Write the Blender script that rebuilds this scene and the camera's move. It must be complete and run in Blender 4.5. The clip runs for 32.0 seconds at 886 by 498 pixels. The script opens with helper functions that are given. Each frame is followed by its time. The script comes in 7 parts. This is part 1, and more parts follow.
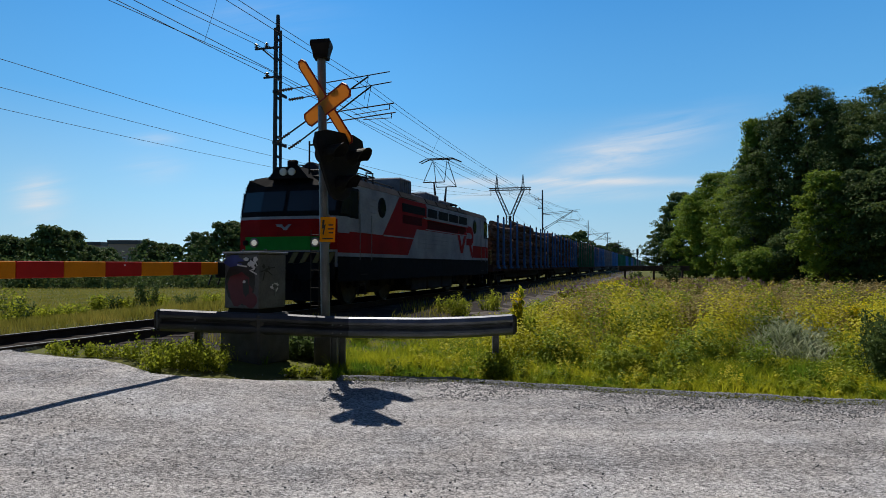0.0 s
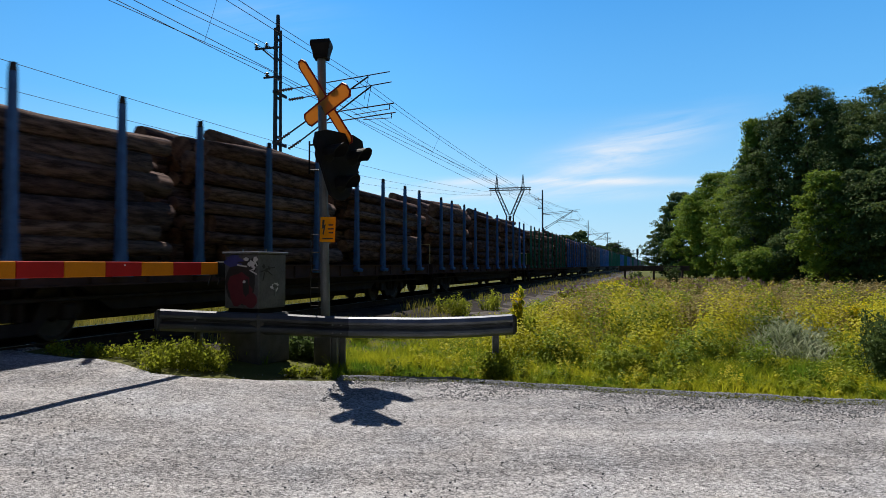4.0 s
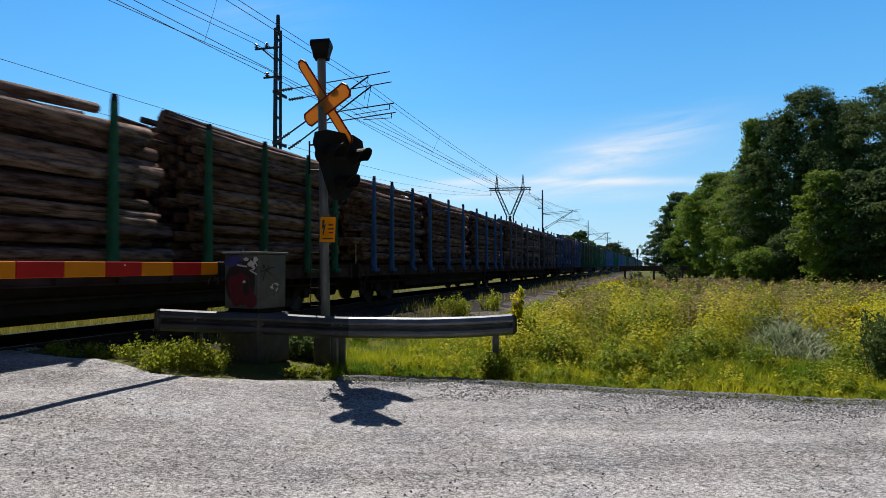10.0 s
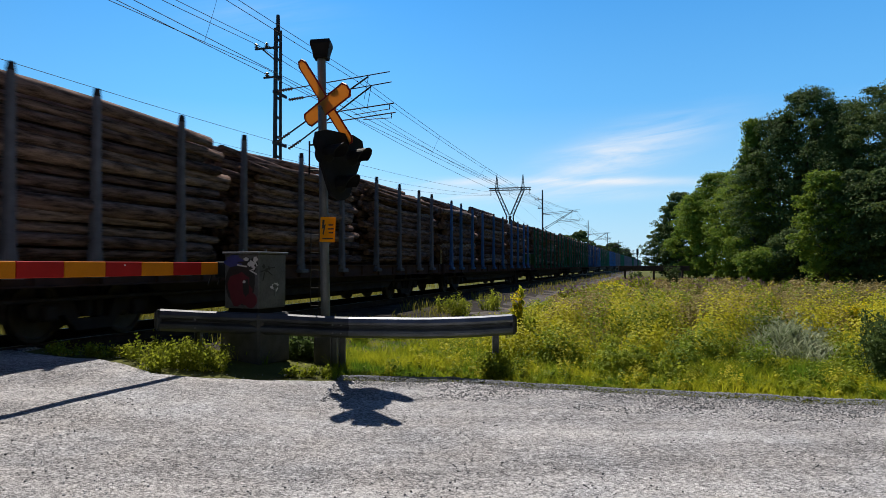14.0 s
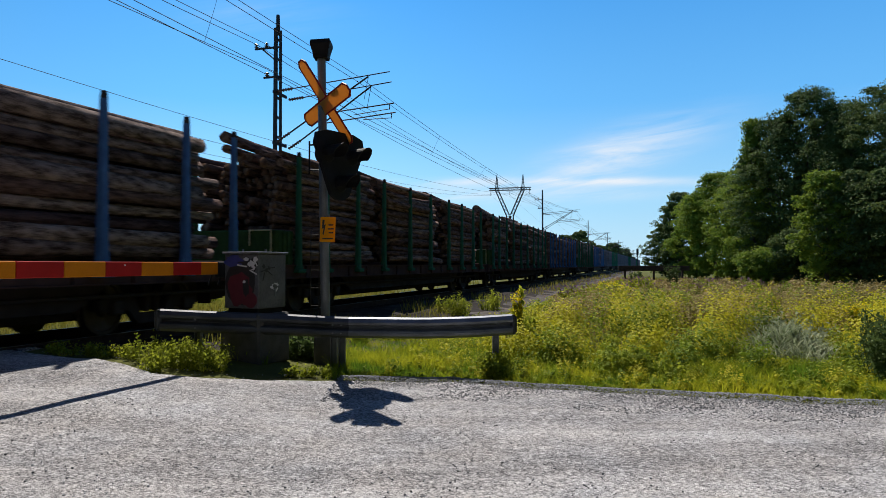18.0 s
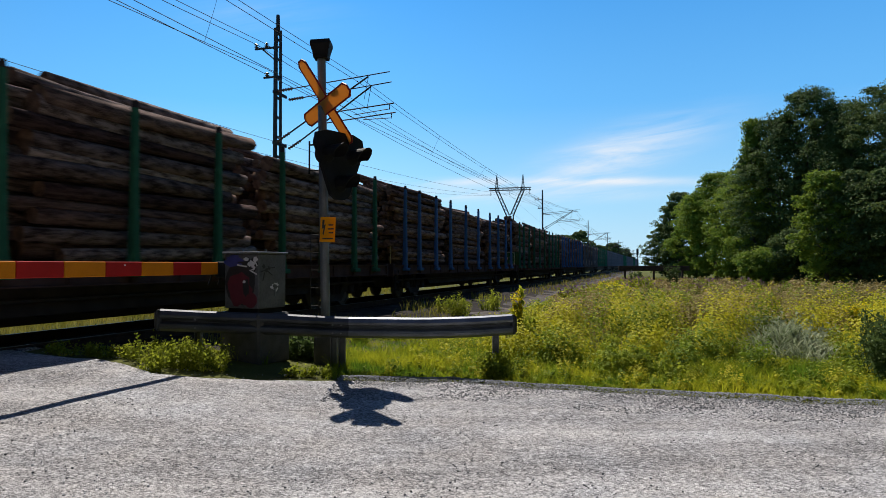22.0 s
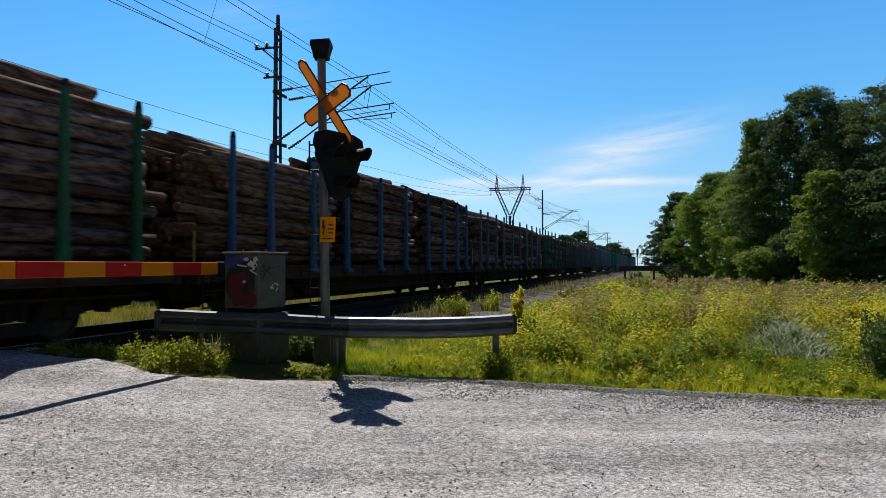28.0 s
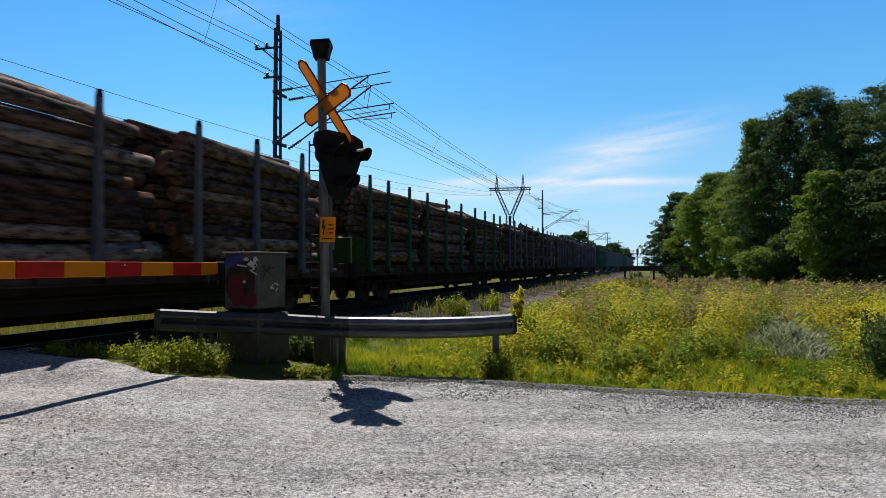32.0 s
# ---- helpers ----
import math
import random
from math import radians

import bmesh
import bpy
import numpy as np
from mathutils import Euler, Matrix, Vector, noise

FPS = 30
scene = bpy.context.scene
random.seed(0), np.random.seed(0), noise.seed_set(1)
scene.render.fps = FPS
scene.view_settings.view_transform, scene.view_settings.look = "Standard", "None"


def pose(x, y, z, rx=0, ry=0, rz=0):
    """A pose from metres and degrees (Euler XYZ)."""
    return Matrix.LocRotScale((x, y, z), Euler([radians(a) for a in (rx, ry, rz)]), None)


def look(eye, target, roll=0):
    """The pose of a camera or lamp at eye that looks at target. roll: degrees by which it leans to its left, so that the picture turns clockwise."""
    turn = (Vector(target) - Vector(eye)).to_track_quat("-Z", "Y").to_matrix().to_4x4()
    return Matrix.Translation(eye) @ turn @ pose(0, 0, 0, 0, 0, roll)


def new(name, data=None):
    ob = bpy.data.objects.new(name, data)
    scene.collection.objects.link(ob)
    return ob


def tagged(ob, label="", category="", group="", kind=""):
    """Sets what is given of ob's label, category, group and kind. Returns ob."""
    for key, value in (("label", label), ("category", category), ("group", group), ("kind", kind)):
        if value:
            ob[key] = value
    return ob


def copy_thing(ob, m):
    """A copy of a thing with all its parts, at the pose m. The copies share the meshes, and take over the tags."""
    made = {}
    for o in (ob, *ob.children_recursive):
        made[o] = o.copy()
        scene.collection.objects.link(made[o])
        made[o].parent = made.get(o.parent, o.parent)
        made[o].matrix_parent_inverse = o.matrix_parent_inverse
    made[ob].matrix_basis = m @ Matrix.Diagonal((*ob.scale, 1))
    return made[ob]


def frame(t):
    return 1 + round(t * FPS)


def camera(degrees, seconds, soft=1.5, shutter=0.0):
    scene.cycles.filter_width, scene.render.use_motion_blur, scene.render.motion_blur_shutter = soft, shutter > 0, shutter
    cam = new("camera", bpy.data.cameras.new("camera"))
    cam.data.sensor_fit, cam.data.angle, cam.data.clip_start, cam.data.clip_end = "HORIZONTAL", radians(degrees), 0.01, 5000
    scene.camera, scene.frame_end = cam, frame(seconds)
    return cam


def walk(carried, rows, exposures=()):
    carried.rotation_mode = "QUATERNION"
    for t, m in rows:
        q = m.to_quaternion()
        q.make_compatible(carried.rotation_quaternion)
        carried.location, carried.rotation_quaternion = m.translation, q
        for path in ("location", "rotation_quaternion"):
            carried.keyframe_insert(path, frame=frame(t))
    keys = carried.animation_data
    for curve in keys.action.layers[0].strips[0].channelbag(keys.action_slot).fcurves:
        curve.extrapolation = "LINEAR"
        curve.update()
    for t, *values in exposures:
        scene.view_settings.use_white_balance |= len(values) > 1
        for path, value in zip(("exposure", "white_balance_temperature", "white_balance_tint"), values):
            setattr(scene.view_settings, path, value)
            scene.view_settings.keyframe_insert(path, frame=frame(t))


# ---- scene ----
cam = camera(64.4, 32.0, soft=0.8, shutter=0.3)
EYE = Vector((0, 0, 1.5))
PITCH = 1.317
walk(cam, [(0, pose(0, 0, 1.5, 90 + PITCH, 0, 0)), (32, pose(0, 0, 1.5, 90 + PITCH, 0, 0))],
     exposures=[(0, 0.12), (1.0, 0.15), (2.0, 0.38), (3.0, 0.40), (32, 0.40)])

# ---- light ----
SUN_AZ, SUN_EL = -17.0, 52.5
world = bpy.data.worlds.new("sky")
scene.world = world
world.use_nodes = True


def sky_nodes():
    nt = world.node_tree
    nt.nodes.clear()
    out = nt.nodes.new("ShaderNodeOutputWorld")
    bg = nt.nodes.new("ShaderNodeBackground")
    bg.inputs[1].default_value = 0.067
    sky = nt.nodes.new("ShaderNodeTexSky")
    sky.sky_type = "NISHITA"
    sky.sun_disc = False
    sky.sun_elevation, sky.sun_rotation = radians(SUN_EL), radians(SUN_AZ)
    sky.air_density, sky.dust_density, sky.ozone_density = 1.0, 0.0, 3.0
    tc = nt.nodes.new("ShaderNodeTexCoord")

    def node(kind, **sets):
        n = nt.nodes.new(kind)
        for k, v in sets.items():
            n.inputs[k].default_value = v
        return n

    # thin cirrus: streaks along slanted bands of the sky
    sep = nt.nodes.new("ShaderNodeSeparateXYZ")
    nt.links.new(tc.outputs["Generated"], sep.inputs[0])

    def math(op, a, b=None, c=None):
        n = nt.nodes.new("ShaderNodeMath")
        n.operation = op
        for i, v in enumerate((a, b, c)):
            if v is None:
                continue
            if isinstance(v, (int, float)):
                n.inputs[i].default_value = v
            else:
                nt.links.new(v, n.inputs[i])
        return n.outputs[0]
    az = math("DIVIDE", sep.outputs[0], math("MAXIMUM", sep.outputs[1], 0.05))
    el = math("DIVIDE", sep.outputs[2], math("MAXIMUM", sep.outputs[1], 0.05))

    def bump(v, centre, half):
        d = math("DIVIDE", math("SUBTRACT", v, centre), half)
        return math("POWER", 2.718, math("MULTIPLY", math("MULTIPLY", d, d), -1.0))
    comb = nt.nodes.new("ShaderNodeCombineXYZ")
    nt.links.new(math("MULTIPLY", az, 3.0), comb.inputs[0])
    nt.links.new(math("MULTIPLY", math("SUBTRACT", el, math("MULTIPLY", az, 0.16)), 26.0), comb.inputs[1])
    nz = node("ShaderNodeTexNoise", Scale=1.6, Detail=6.0, Roughness=0.62, Distortion=0.5)
    nt.links.new(comb.outputs[0], nz.inputs["Vector"])
    streak = math("MULTIPLY", math("SUBTRACT", nz.outputs[0], 0.28), 2.6)
    # a slanted plume over the far line, level bands below it, faint puffs to the west
    plume_mid = math("ADD", math("MULTIPLY", math("SUBTRACT", az, 0.25), 0.31), 0.160)
    plume = math("MULTIPLY", bump(math("SUBTRACT", el, plume_mid), 0.0, 0.028), bump(az, 0.25, 0.11))
    band1 = math("MULTIPLY", bump(el, 0.119, 0.006), bump(az, 0.16, 0.24))
    band2 = math("MULTIPLY", bump(el, 0.101, 0.011), bump(az, 0.06, 0.22))
    puff1 = math("MULTIPLY", bump(el, 0.098, 0.026), bump(az, -0.577, 0.032))
    puff2 = math("MULTIPLY", bump(el, 0.180, 0.008), bump(az, -0.41, 0.03))
    puff3 = math("MULTIPLY", bump(el, 0.140, 0.020), bump(az, -0.41, 0.04))
    puff4 = math("MULTIPLY", bump(el, 0.36, 0.03), bump(az, -0.27, 0.10))
    tot = math("MULTIPLY", plume, 1.0)
    for b, k in ((band1, 0.95), (band2, 0.65), (puff1, 1.0), (puff2, 0.5), (puff3, 0.25), (puff4, 0.14)):
        tot = math("ADD", tot, math("MULTIPLY", b, k))
    cl = nt.nodes.new("ShaderNodeClamp")
    nt.links.new(math("MULTIPLY", tot, streak), cl.inputs[0])
    mix = nt.nodes.new("ShaderNodeMix")
    mix.data_type = "RGBA"
    nt.links.new(cl.outputs[0], mix.inputs[0])
    # clear blue that pales towards the horizon
    ramp = nt.nodes.new("ShaderNodeValToRGB")
    nt.links.new(sep.outputs[2], ramp.inputs[0])
    cr = ramp.color_ramp
    stops = ((0.0, (6.2, 9.4, 11.6)), (0.09, (4.2, 8.4, 12.0)), (0.22, (1.55, 6.0, 12.0)), (0.36, (0.8, 4.5, 10.8)), (0.6, (0.5, 1.1, 3.0)), (1.0, (0.35, 0.7, 1.8)))
    cr.elements[0].position, cr.elements[1].position = 0.0, 1.0
    for q, c in stops[1:-1]:
        cr.elements.new(q)
    for el_, (q, c) in zip(cr.elements, stops):
        el_.color = tuple(v * 0.05 for v in c) + (1,)
    big = nt.nodes.new("ShaderNodeVectorMath")
    big.operation = "SCALE"
    # brighter round the sun
    nt.links.new(math("ADD", 19.0, math("MULTIPLY", bump(az, -0.25, 0.33), 4.5)), big.inputs["Scale"])
    nt.links.new(ramp.outputs[0], big.inputs[0])
    blend = nt.nodes.new("ShaderNodeMix")
    blend.data_type = "RGBA"
    blend.inputs[0].default_value = 0.86
    nt.links.new(sky.outputs[0], blend.inputs[6])
    nt.links.new(big.outputs[0], blend.inputs[7])
    nt.links.new(blend.outputs[2], mix.inputs[6])
    mix.inputs[7].default_value = (10.0, 10.3, 10.8, 1)
    nt.links.new(mix.outputs[2], bg.inputs[0])
    nt.links.new(bg.outputs[0], out.inputs[0])


sky_nodes()
sun_data = bpy.data.lights.new("sun", "SUN")
sun_data.energy, sun_data.angle, sun_data.color = 4.6, radians(0.5), (1.0, 0.94, 0.85)
sun = new("sun", sun_data)
a, e = radians(SUN_AZ), radians(SUN_EL)
SUN_DIR = Vector((math.sin(a) * math.cos(e), math.cos(a) * math.cos(e), math.sin(e)))
sun.matrix_world = look(SUN_DIR * 50, (0, 0, 0))

# ---- track frame: l runs along the line away from the eye, lat across it, z over the road ----
AZ = math.atan2(377.0, 1245.25)
U = Vector((math.sin(AZ), math.cos(AZ), 0))
N = Vector((-math.cos(AZ), math.sin(AZ), 0))
RZ = 90 - math.degrees(AZ)
DC, RAIL = 9.578, 0.34


def tp(l, lat, z=0.0):
    return U * l + N * lat + Vector((0, 0, z))


def llat(x, y):
    return x * U.x + y * U.y, x * N.x + y * N.y


def on_track(l, lat=DC, z=RAIL, turn=0.0):
    p = tp(l, lat, z)
    return pose(p.x, p.y, p.z, 0, 0, RZ + turn)


def smooth(a, b, v):
    t = min(1.0, max(0.0, (v - a) / (b - a)))
    return t * t * (3 - 2 * t)


def ground_z(x, y):
    l, lat = llat(x, y)
    road = 1 - smooth(8.2, 11.0, l)
    z = (0.26 * smooth(4.6, 8.0, lat) * (1 - road) + 0.325 * smooth(2.2, 7.0, lat) * road) * (1 - 0.9 * smooth(12.5, 20, lat))
    z -= 0.075 * road * smooth(8.55, 8.75, lat)
    z -= 0.30 * (1 - smooth(1.8, 2.6, abs(lat - DC))) * smooth(8.2, 8.8, l)
    z -= 0.5 * smooth(14.0, 30.0, lat)
    far = math.hypot(x, y)
    z += 0.05 * noise.noise((x * 0.35, y * 0.35, 0)) * smooth(9, 14, far) * (1 - smooth(7.0, 8.0, lat) * (1 - smooth(11.5, 13, lat)))
    return z


# ---- materials ----
def rgb(h):
    """sRGB hex to linear."""
    v = [int(h[i:i + 2], 16) / 255 for i in (0, 2, 4)]
    return tuple(c / 12.92 if c < 0.04045 else ((c + 0.055) / 1.055) ** 2.4 for c in v) + (1,)


def mat(name, c1, c2=None, rough=0.7, metal=0.0, scale=6.0, fine=60.0, bump=0.15, spec=0.5, stretch=(1, 1, 1), island=0.0, per_object=0.0, coat=0.0, contrast=1.0):
    """A surface with two tones mixed by coarse and fine noise, relief, and a little variation by piece."""
    m = bpy.data.materials.new(name)
    m.use_nodes = True
    nt = m.node_tree
    bs = nt.nodes["Principled BSDF"]
    c2 = c2 or tuple(v * 0.72 for v in c1[:3]) + (1,)
    tc = nt.nodes.new("ShaderNodeTexCoord")
    mp = nt.nodes.new("ShaderNodeMapping")
    mp.inputs["Scale"].default_value = stretch
    nt.links.new(tc.outputs["Object"], mp.inputs[0])
    n1 = nt.nodes.new("ShaderNodeTexNoise")
    n1.inputs["Scale"].default_value, n1.inputs["Detail"].default_value = scale, 5
    n2 = nt.nodes.new("ShaderNodeTexNoise")
    n2.inputs["Scale"].default_value, n2.inputs["Detail"].default_value = fine, 3
    for n in (n1, n2):
        nt.links.new(mp.outputs[0], n.inputs["Vector"])
    add = nt.nodes.new("ShaderNodeMath")
    add.operation = "MULTIPLY_ADD"
    nt.links.new(n1.outputs[0], add.inputs[0])
    add.inputs[1].default_value = 0.65
    sc = nt.nodes.new("ShaderNodeMath")
    sc.operation = "MULTIPLY"
    nt.links.new(n2.outputs[0], sc.inputs[0])
    sc.inputs[1].default_value = 0.35
    nt.links.new(sc.outputs[0], add.inputs[2])
    ramp = nt.nodes.new("ShaderNodeMapRange")
    ramp.inputs[1].default_value, ramp.inputs[2].default_value = 0.5 - 0.17 / contrast, 0.5 + 0.17 / contrast
    nt.links.new(add.outputs[0], ramp.inputs[0])
    mix = nt.nodes.new("ShaderNodeMix")
    mix.data_type = "RGBA"
    nt.links.new(ramp.outputs[0], mix.inputs[0])
    mix.inputs[6].default_value, mix.inputs[7].default_value = c2, c1
    col = mix.outputs[2]
    if island or per_object:
        src = nt.nodes.new("ShaderNodeNewGeometry").outputs["Random Per Island"] if island else nt.nodes.new("ShaderNodeObjectInfo").outputs["Random"]
        hsv = nt.nodes.new("ShaderNodeHueSaturation")
        mr = nt.nodes.new("ShaderNodeMapRange")
        k = island or per_object
        mr.inputs[3].default_value, mr.inputs[4].default_value = 1 - k, 1 + k
        nt.links.new(src, mr.inputs[0])
        nt.links.new(mr.outputs[0], hsv.inputs["Value"])
        mh = nt.nodes.new("ShaderNodeMapRange")
        mh.inputs[3].default_value, mh.inputs[4].default_value = 0.5 - 0.03 * k, 0.5 + 0.03 * k
        nt.links.new(src, mh.inputs[0])
        nt.links.new(mh.outputs[0], hsv.inputs["Hue"])
        nt.links.new(col, hsv.inputs["Color"])
        col = hsv.outputs[0]
    nt.links.new(col, bs.inputs["Base Color"])
    rr = nt.nodes.new("ShaderNodeMapRange")
    rr.inputs[3].default_value, rr.inputs[4].default_value = min(1, rough + 0.12), max(0.03, rough - 0.1)
    nt.links.new(add.outputs[0], rr.inputs[0])
    nt.links.new(rr.outputs[0], bs.inputs["Roughness"])
    bs.inputs["Metallic"].default_value = metal
    bs.inputs["Specular IOR Level"].default_value = spec
    bs.inputs["Coat Weight"].default_value = coat
    if bump:
        bp = nt.nodes.new("ShaderNodeBump")
        bp.inputs["Strength"].default_value, bp.inputs["Distance"].default_value = bump, 0.02
        nt.links.new(add.outputs[0], bp.inputs["Height"])
        nt.links.new(bp.outputs[0], bs.inputs["Normal"])
    return m


def gravel_mat(name):
    """Crushed stone: single stones by cells of two sizes, dust patches, and worn wheel tracks along the road."""
    m = bpy.data.materials.new(name)
    m.use_nodes = True
    nt = m.node_tree
    bs = nt.nodes["Principled BSDF"]
    tc = nt.nodes.new("ShaderNodeTexCoord")

    def tex(kind, scale, stretch=(1, 1, 1), turn=0.0, **sets):
        mp = nt.nodes.new("ShaderNodeMapping")
        mp.inputs["Scale"].default_value = stretch
        mp.inputs["Rotation"].default_value = (0, 0, turn)
        nt.links.new(tc.outputs["Object"], mp.inputs[0])
        n = nt.nodes.new(kind)
        n.inputs["Scale"].default_value = scale
        for k, v in sets.items():
            n.inputs[k].default_value = v
        nt.links.new(mp.outputs[0], n.inputs["Vector"])
        return n

    def mth(op, a, b):
        n = nt.nodes.new("ShaderNodeMath")
        n.operation = op
        for i, v in enumerate((a, b)):
            if isinstance(v, (int, float)):
                n.inputs[i].default_value = v
            else:
                nt.links.new(v, n.inputs[i])
        return n.outputs[0]
    small = tex("ShaderNodeTexVoronoi", 105.0)
    large = tex("ShaderNodeTexVoronoi", 48.0)
    ripple = tex("ShaderNodeTexNoise", 1.0, (0.9, 11.0, 1.0), 0.06, Detail=3.0)
    lumps = tex("ShaderNodeTexNoise", 9.0, Detail=5.0, Roughness=0.7)
    sep1, sep2 = nt.nodes.new("ShaderNodeSeparateColor"), nt.nodes.new("ShaderNodeSeparateColor")
    nt.links.new(small.outputs["Color"], sep1.inputs[0])
    nt.links.new(large.outputs["Color"], sep2.inputs[0])
    dust = tex("ShaderNodeTexNoise", 0.9, Detail=6.0, Roughness=0.65)
    track = tex("ShaderNodeTexNoise", 1.0, (0.12, 1.5, 1.0), 0.10, Detail=4.0)
    v = mth("ADD", mth("MULTIPLY", sep1.outputs[0], 0.50), mth("MULTIPLY", mth("POWER", sep2.outputs[0], 2.0), 0.36))
    v = mth("ADD", v, mth("MULTIPLY", mth("SUBTRACT", dust.outputs[0], 0.5), 0.5))
    v = mth("ADD", v, mth("MULTIPLY", mth("SUBTRACT", track.outputs[0], 0.5), 0.55))
    v = mth("ADD", v, mth("MULTIPLY", mth("SUBTRACT", ripple.outputs[0], 0.5), 0.22))
    v = mth("ADD", v, mth("MULTIPLY", mth("SUBTRACT", lumps.outputs[0], 0.5), 0.45))
    ramp = nt.nodes.new("ShaderNodeValToRGB")
    nt.links.new(v, ramp.inputs[0])
    e = ramp.color_ramp.elements
    e[0].position, e[0].color = 0.06, (0.075, 0.073, 0.074, 1)
    e[1].position, e[1].color = 0.85, (0.66, 0.645, 0.635, 1)
    mid = ramp.color_ramp.elements.new(0.4)
    mid.color = (0.325, 0.316, 0.310, 1)
    hue = tex("ShaderNodeTexNoise", 1.4, Detail=5.0)
    warm = nt.nodes.new("ShaderNodeMix")
    warm.data_type, warm.blend_type = "RGBA", "MIX"
    nt.links.new(mth("MULTIPLY", hue.outputs[0], 1.0), warm.inputs[0])
    warm.inputs[6].default_value, warm.inputs[7].default_value = (0.95, 1.0, 1.10, 1), (1.05, 0.99, 0.95, 1)
    tone = nt.nodes.new("ShaderNodeMix")
    tone.data_type, tone.blend_type = "RGBA", "MULTIPLY"
    tone.inputs[0].default_value = 1.0
    nt.links.new(ramp.outputs[0], tone.inputs[6])
    nt.links.new(warm.outputs[2], tone.inputs[7])
    nt.links.new(tone.outputs[2], bs.inputs["Base Color"])
    bs.inputs["Roughness"].default_value = 0.95
    bs.inputs["Specular IOR Level"].default_value = 0.15
    hgt = mth("ADD", mth("MULTIPLY", mth("SUBTRACT", 1.0, small.outputs["Distance"]), 0.5), mth("MULTIPLY", sep2.outputs[0], 0.5))
    bp = nt.nodes.new("ShaderNodeBump")
    bp.inputs["Strength"].default_value, bp.inputs["Distance"].default_value = 1.0, 0.014
    nt.links.new(hgt, bp.inputs["Height"])
    nt.links.new(bp.outputs[0], bs.inputs["Normal"])
    return m


def leaf_mat(name, c1, c2, trans=0.35, rough=0.55, c3=None, patch=0.25, iso=0.55, gain=2.0):
    """Leaves and grass: two greens by island, part of the light passes through."""
    m = bpy.data.materials.new(name)
    m.use_nodes = True
    nt = m.node_tree
    bs = nt.nodes["Principled BSDF"]
    geo = nt.nodes.new("ShaderNodeNewGeometry")
    mix = nt.nodes.new("ShaderNodeMix")
    mix.data_type = "RGBA"
    tc = nt.nodes.new("ShaderNodeTexCoord")
    nz = nt.nodes.new("ShaderNodeTexNoise")
    nz.inputs["Scale"].default_value = 0.9
    nt.links.new(tc.outputs["Object"], nz.inputs["Vector"])
    mean = nt.nodes.new("ShaderNodeMath")
    mean.operation = "MULTIPLY_ADD"
    nt.links.new(nz.outputs[0], mean.inputs[0])
    mean.inputs[1].default_value, mean.inputs[2].default_value = gain, 0.5 - gain / 2 - iso / 2
    s = nt.nodes.new("ShaderNodeMath")
    s.operation = "MULTIPLY_ADD"
    s.use_clamp = True
    nt.links.new(geo.outputs["Random Per Island"], s.inputs[0])
    s.inputs[1].default_value = iso
    nt.links.new(mean.outputs[0], s.inputs[2])
    nt.links.new(s.outputs[0], mix.inputs[0])
    mix.inputs[6].default_value, mix.inputs[7].default_value = c1, c2
    col = mix.outputs[2]
    if c3:
        # patches of a third tone, some metres wide
        n3 = nt.nodes.new("ShaderNodeTexNoise")
        n3.inputs["Scale"].default_value, n3.inputs["Detail"].default_value = patch, 4
        nt.links.new(tc.outputs["Object"], n3.inputs["Vector"])
        mr = nt.nodes.new("ShaderNodeMapRange")
        mr.inputs[1].default_value, mr.inputs[2].default_value = 0.42, 0.62
        nt.links.new(n3.outputs[0], mr.inputs[0])
        mx = nt.nodes.new("ShaderNodeMix")
        mx.data_type = "RGBA"
        nt.links.new(mr.outputs[0], mx.inputs[0])
        nt.links.new(col, mx.inputs[6])
        mx.inputs[7].default_value = c3
        col = mx.outputs[2]
    nt.links.new(col, bs.inputs["Base Color"])
    bs.inputs["Roughness"].default_value = rough + 0.15
    bs.inputs["Specular IOR Level"].default_value = 0.12
    tr = nt.nodes.new("ShaderNodeBsdfTranslucent")
    nt.links.new(col, tr.inputs[0])
    ms = nt.nodes.new("ShaderNodeMixShader")
    ms.inputs[0].default_value = trans
    nt.links.new(bs.outputs[0], ms.inputs[1])
    nt.links.new(tr.outputs[0], ms.inputs[2])
    nt.links.new(ms.outputs[0], nt.nodes["Material Output"].inputs[0])
    return m


def glass_mat(name, tint=(0.02, 0.025, 0.03, 1)):
    m = bpy.data.materials.new(name)
    m.use_nodes = True
    bs = m.node_tree.nodes["Principled BSDF"]
    bs.inputs["Base Color"].default_value = tint
    bs.inputs["Roughness"].default_value = 0.06
    bs.inputs["Specular IOR Level"].default_value = 0.35
    return m


def glow_mat(name, c, strength):
    m = bpy.data.materials.new(name)
    m.use_nodes = True
    bs = m.node_tree.nodes["Principled BSDF"]
    bs.inputs["Base Color"].default_value = c
    bs.inputs["Emission Color"].default_value = c
    bs.inputs["Emission Strength"].default_value = strength
    return m


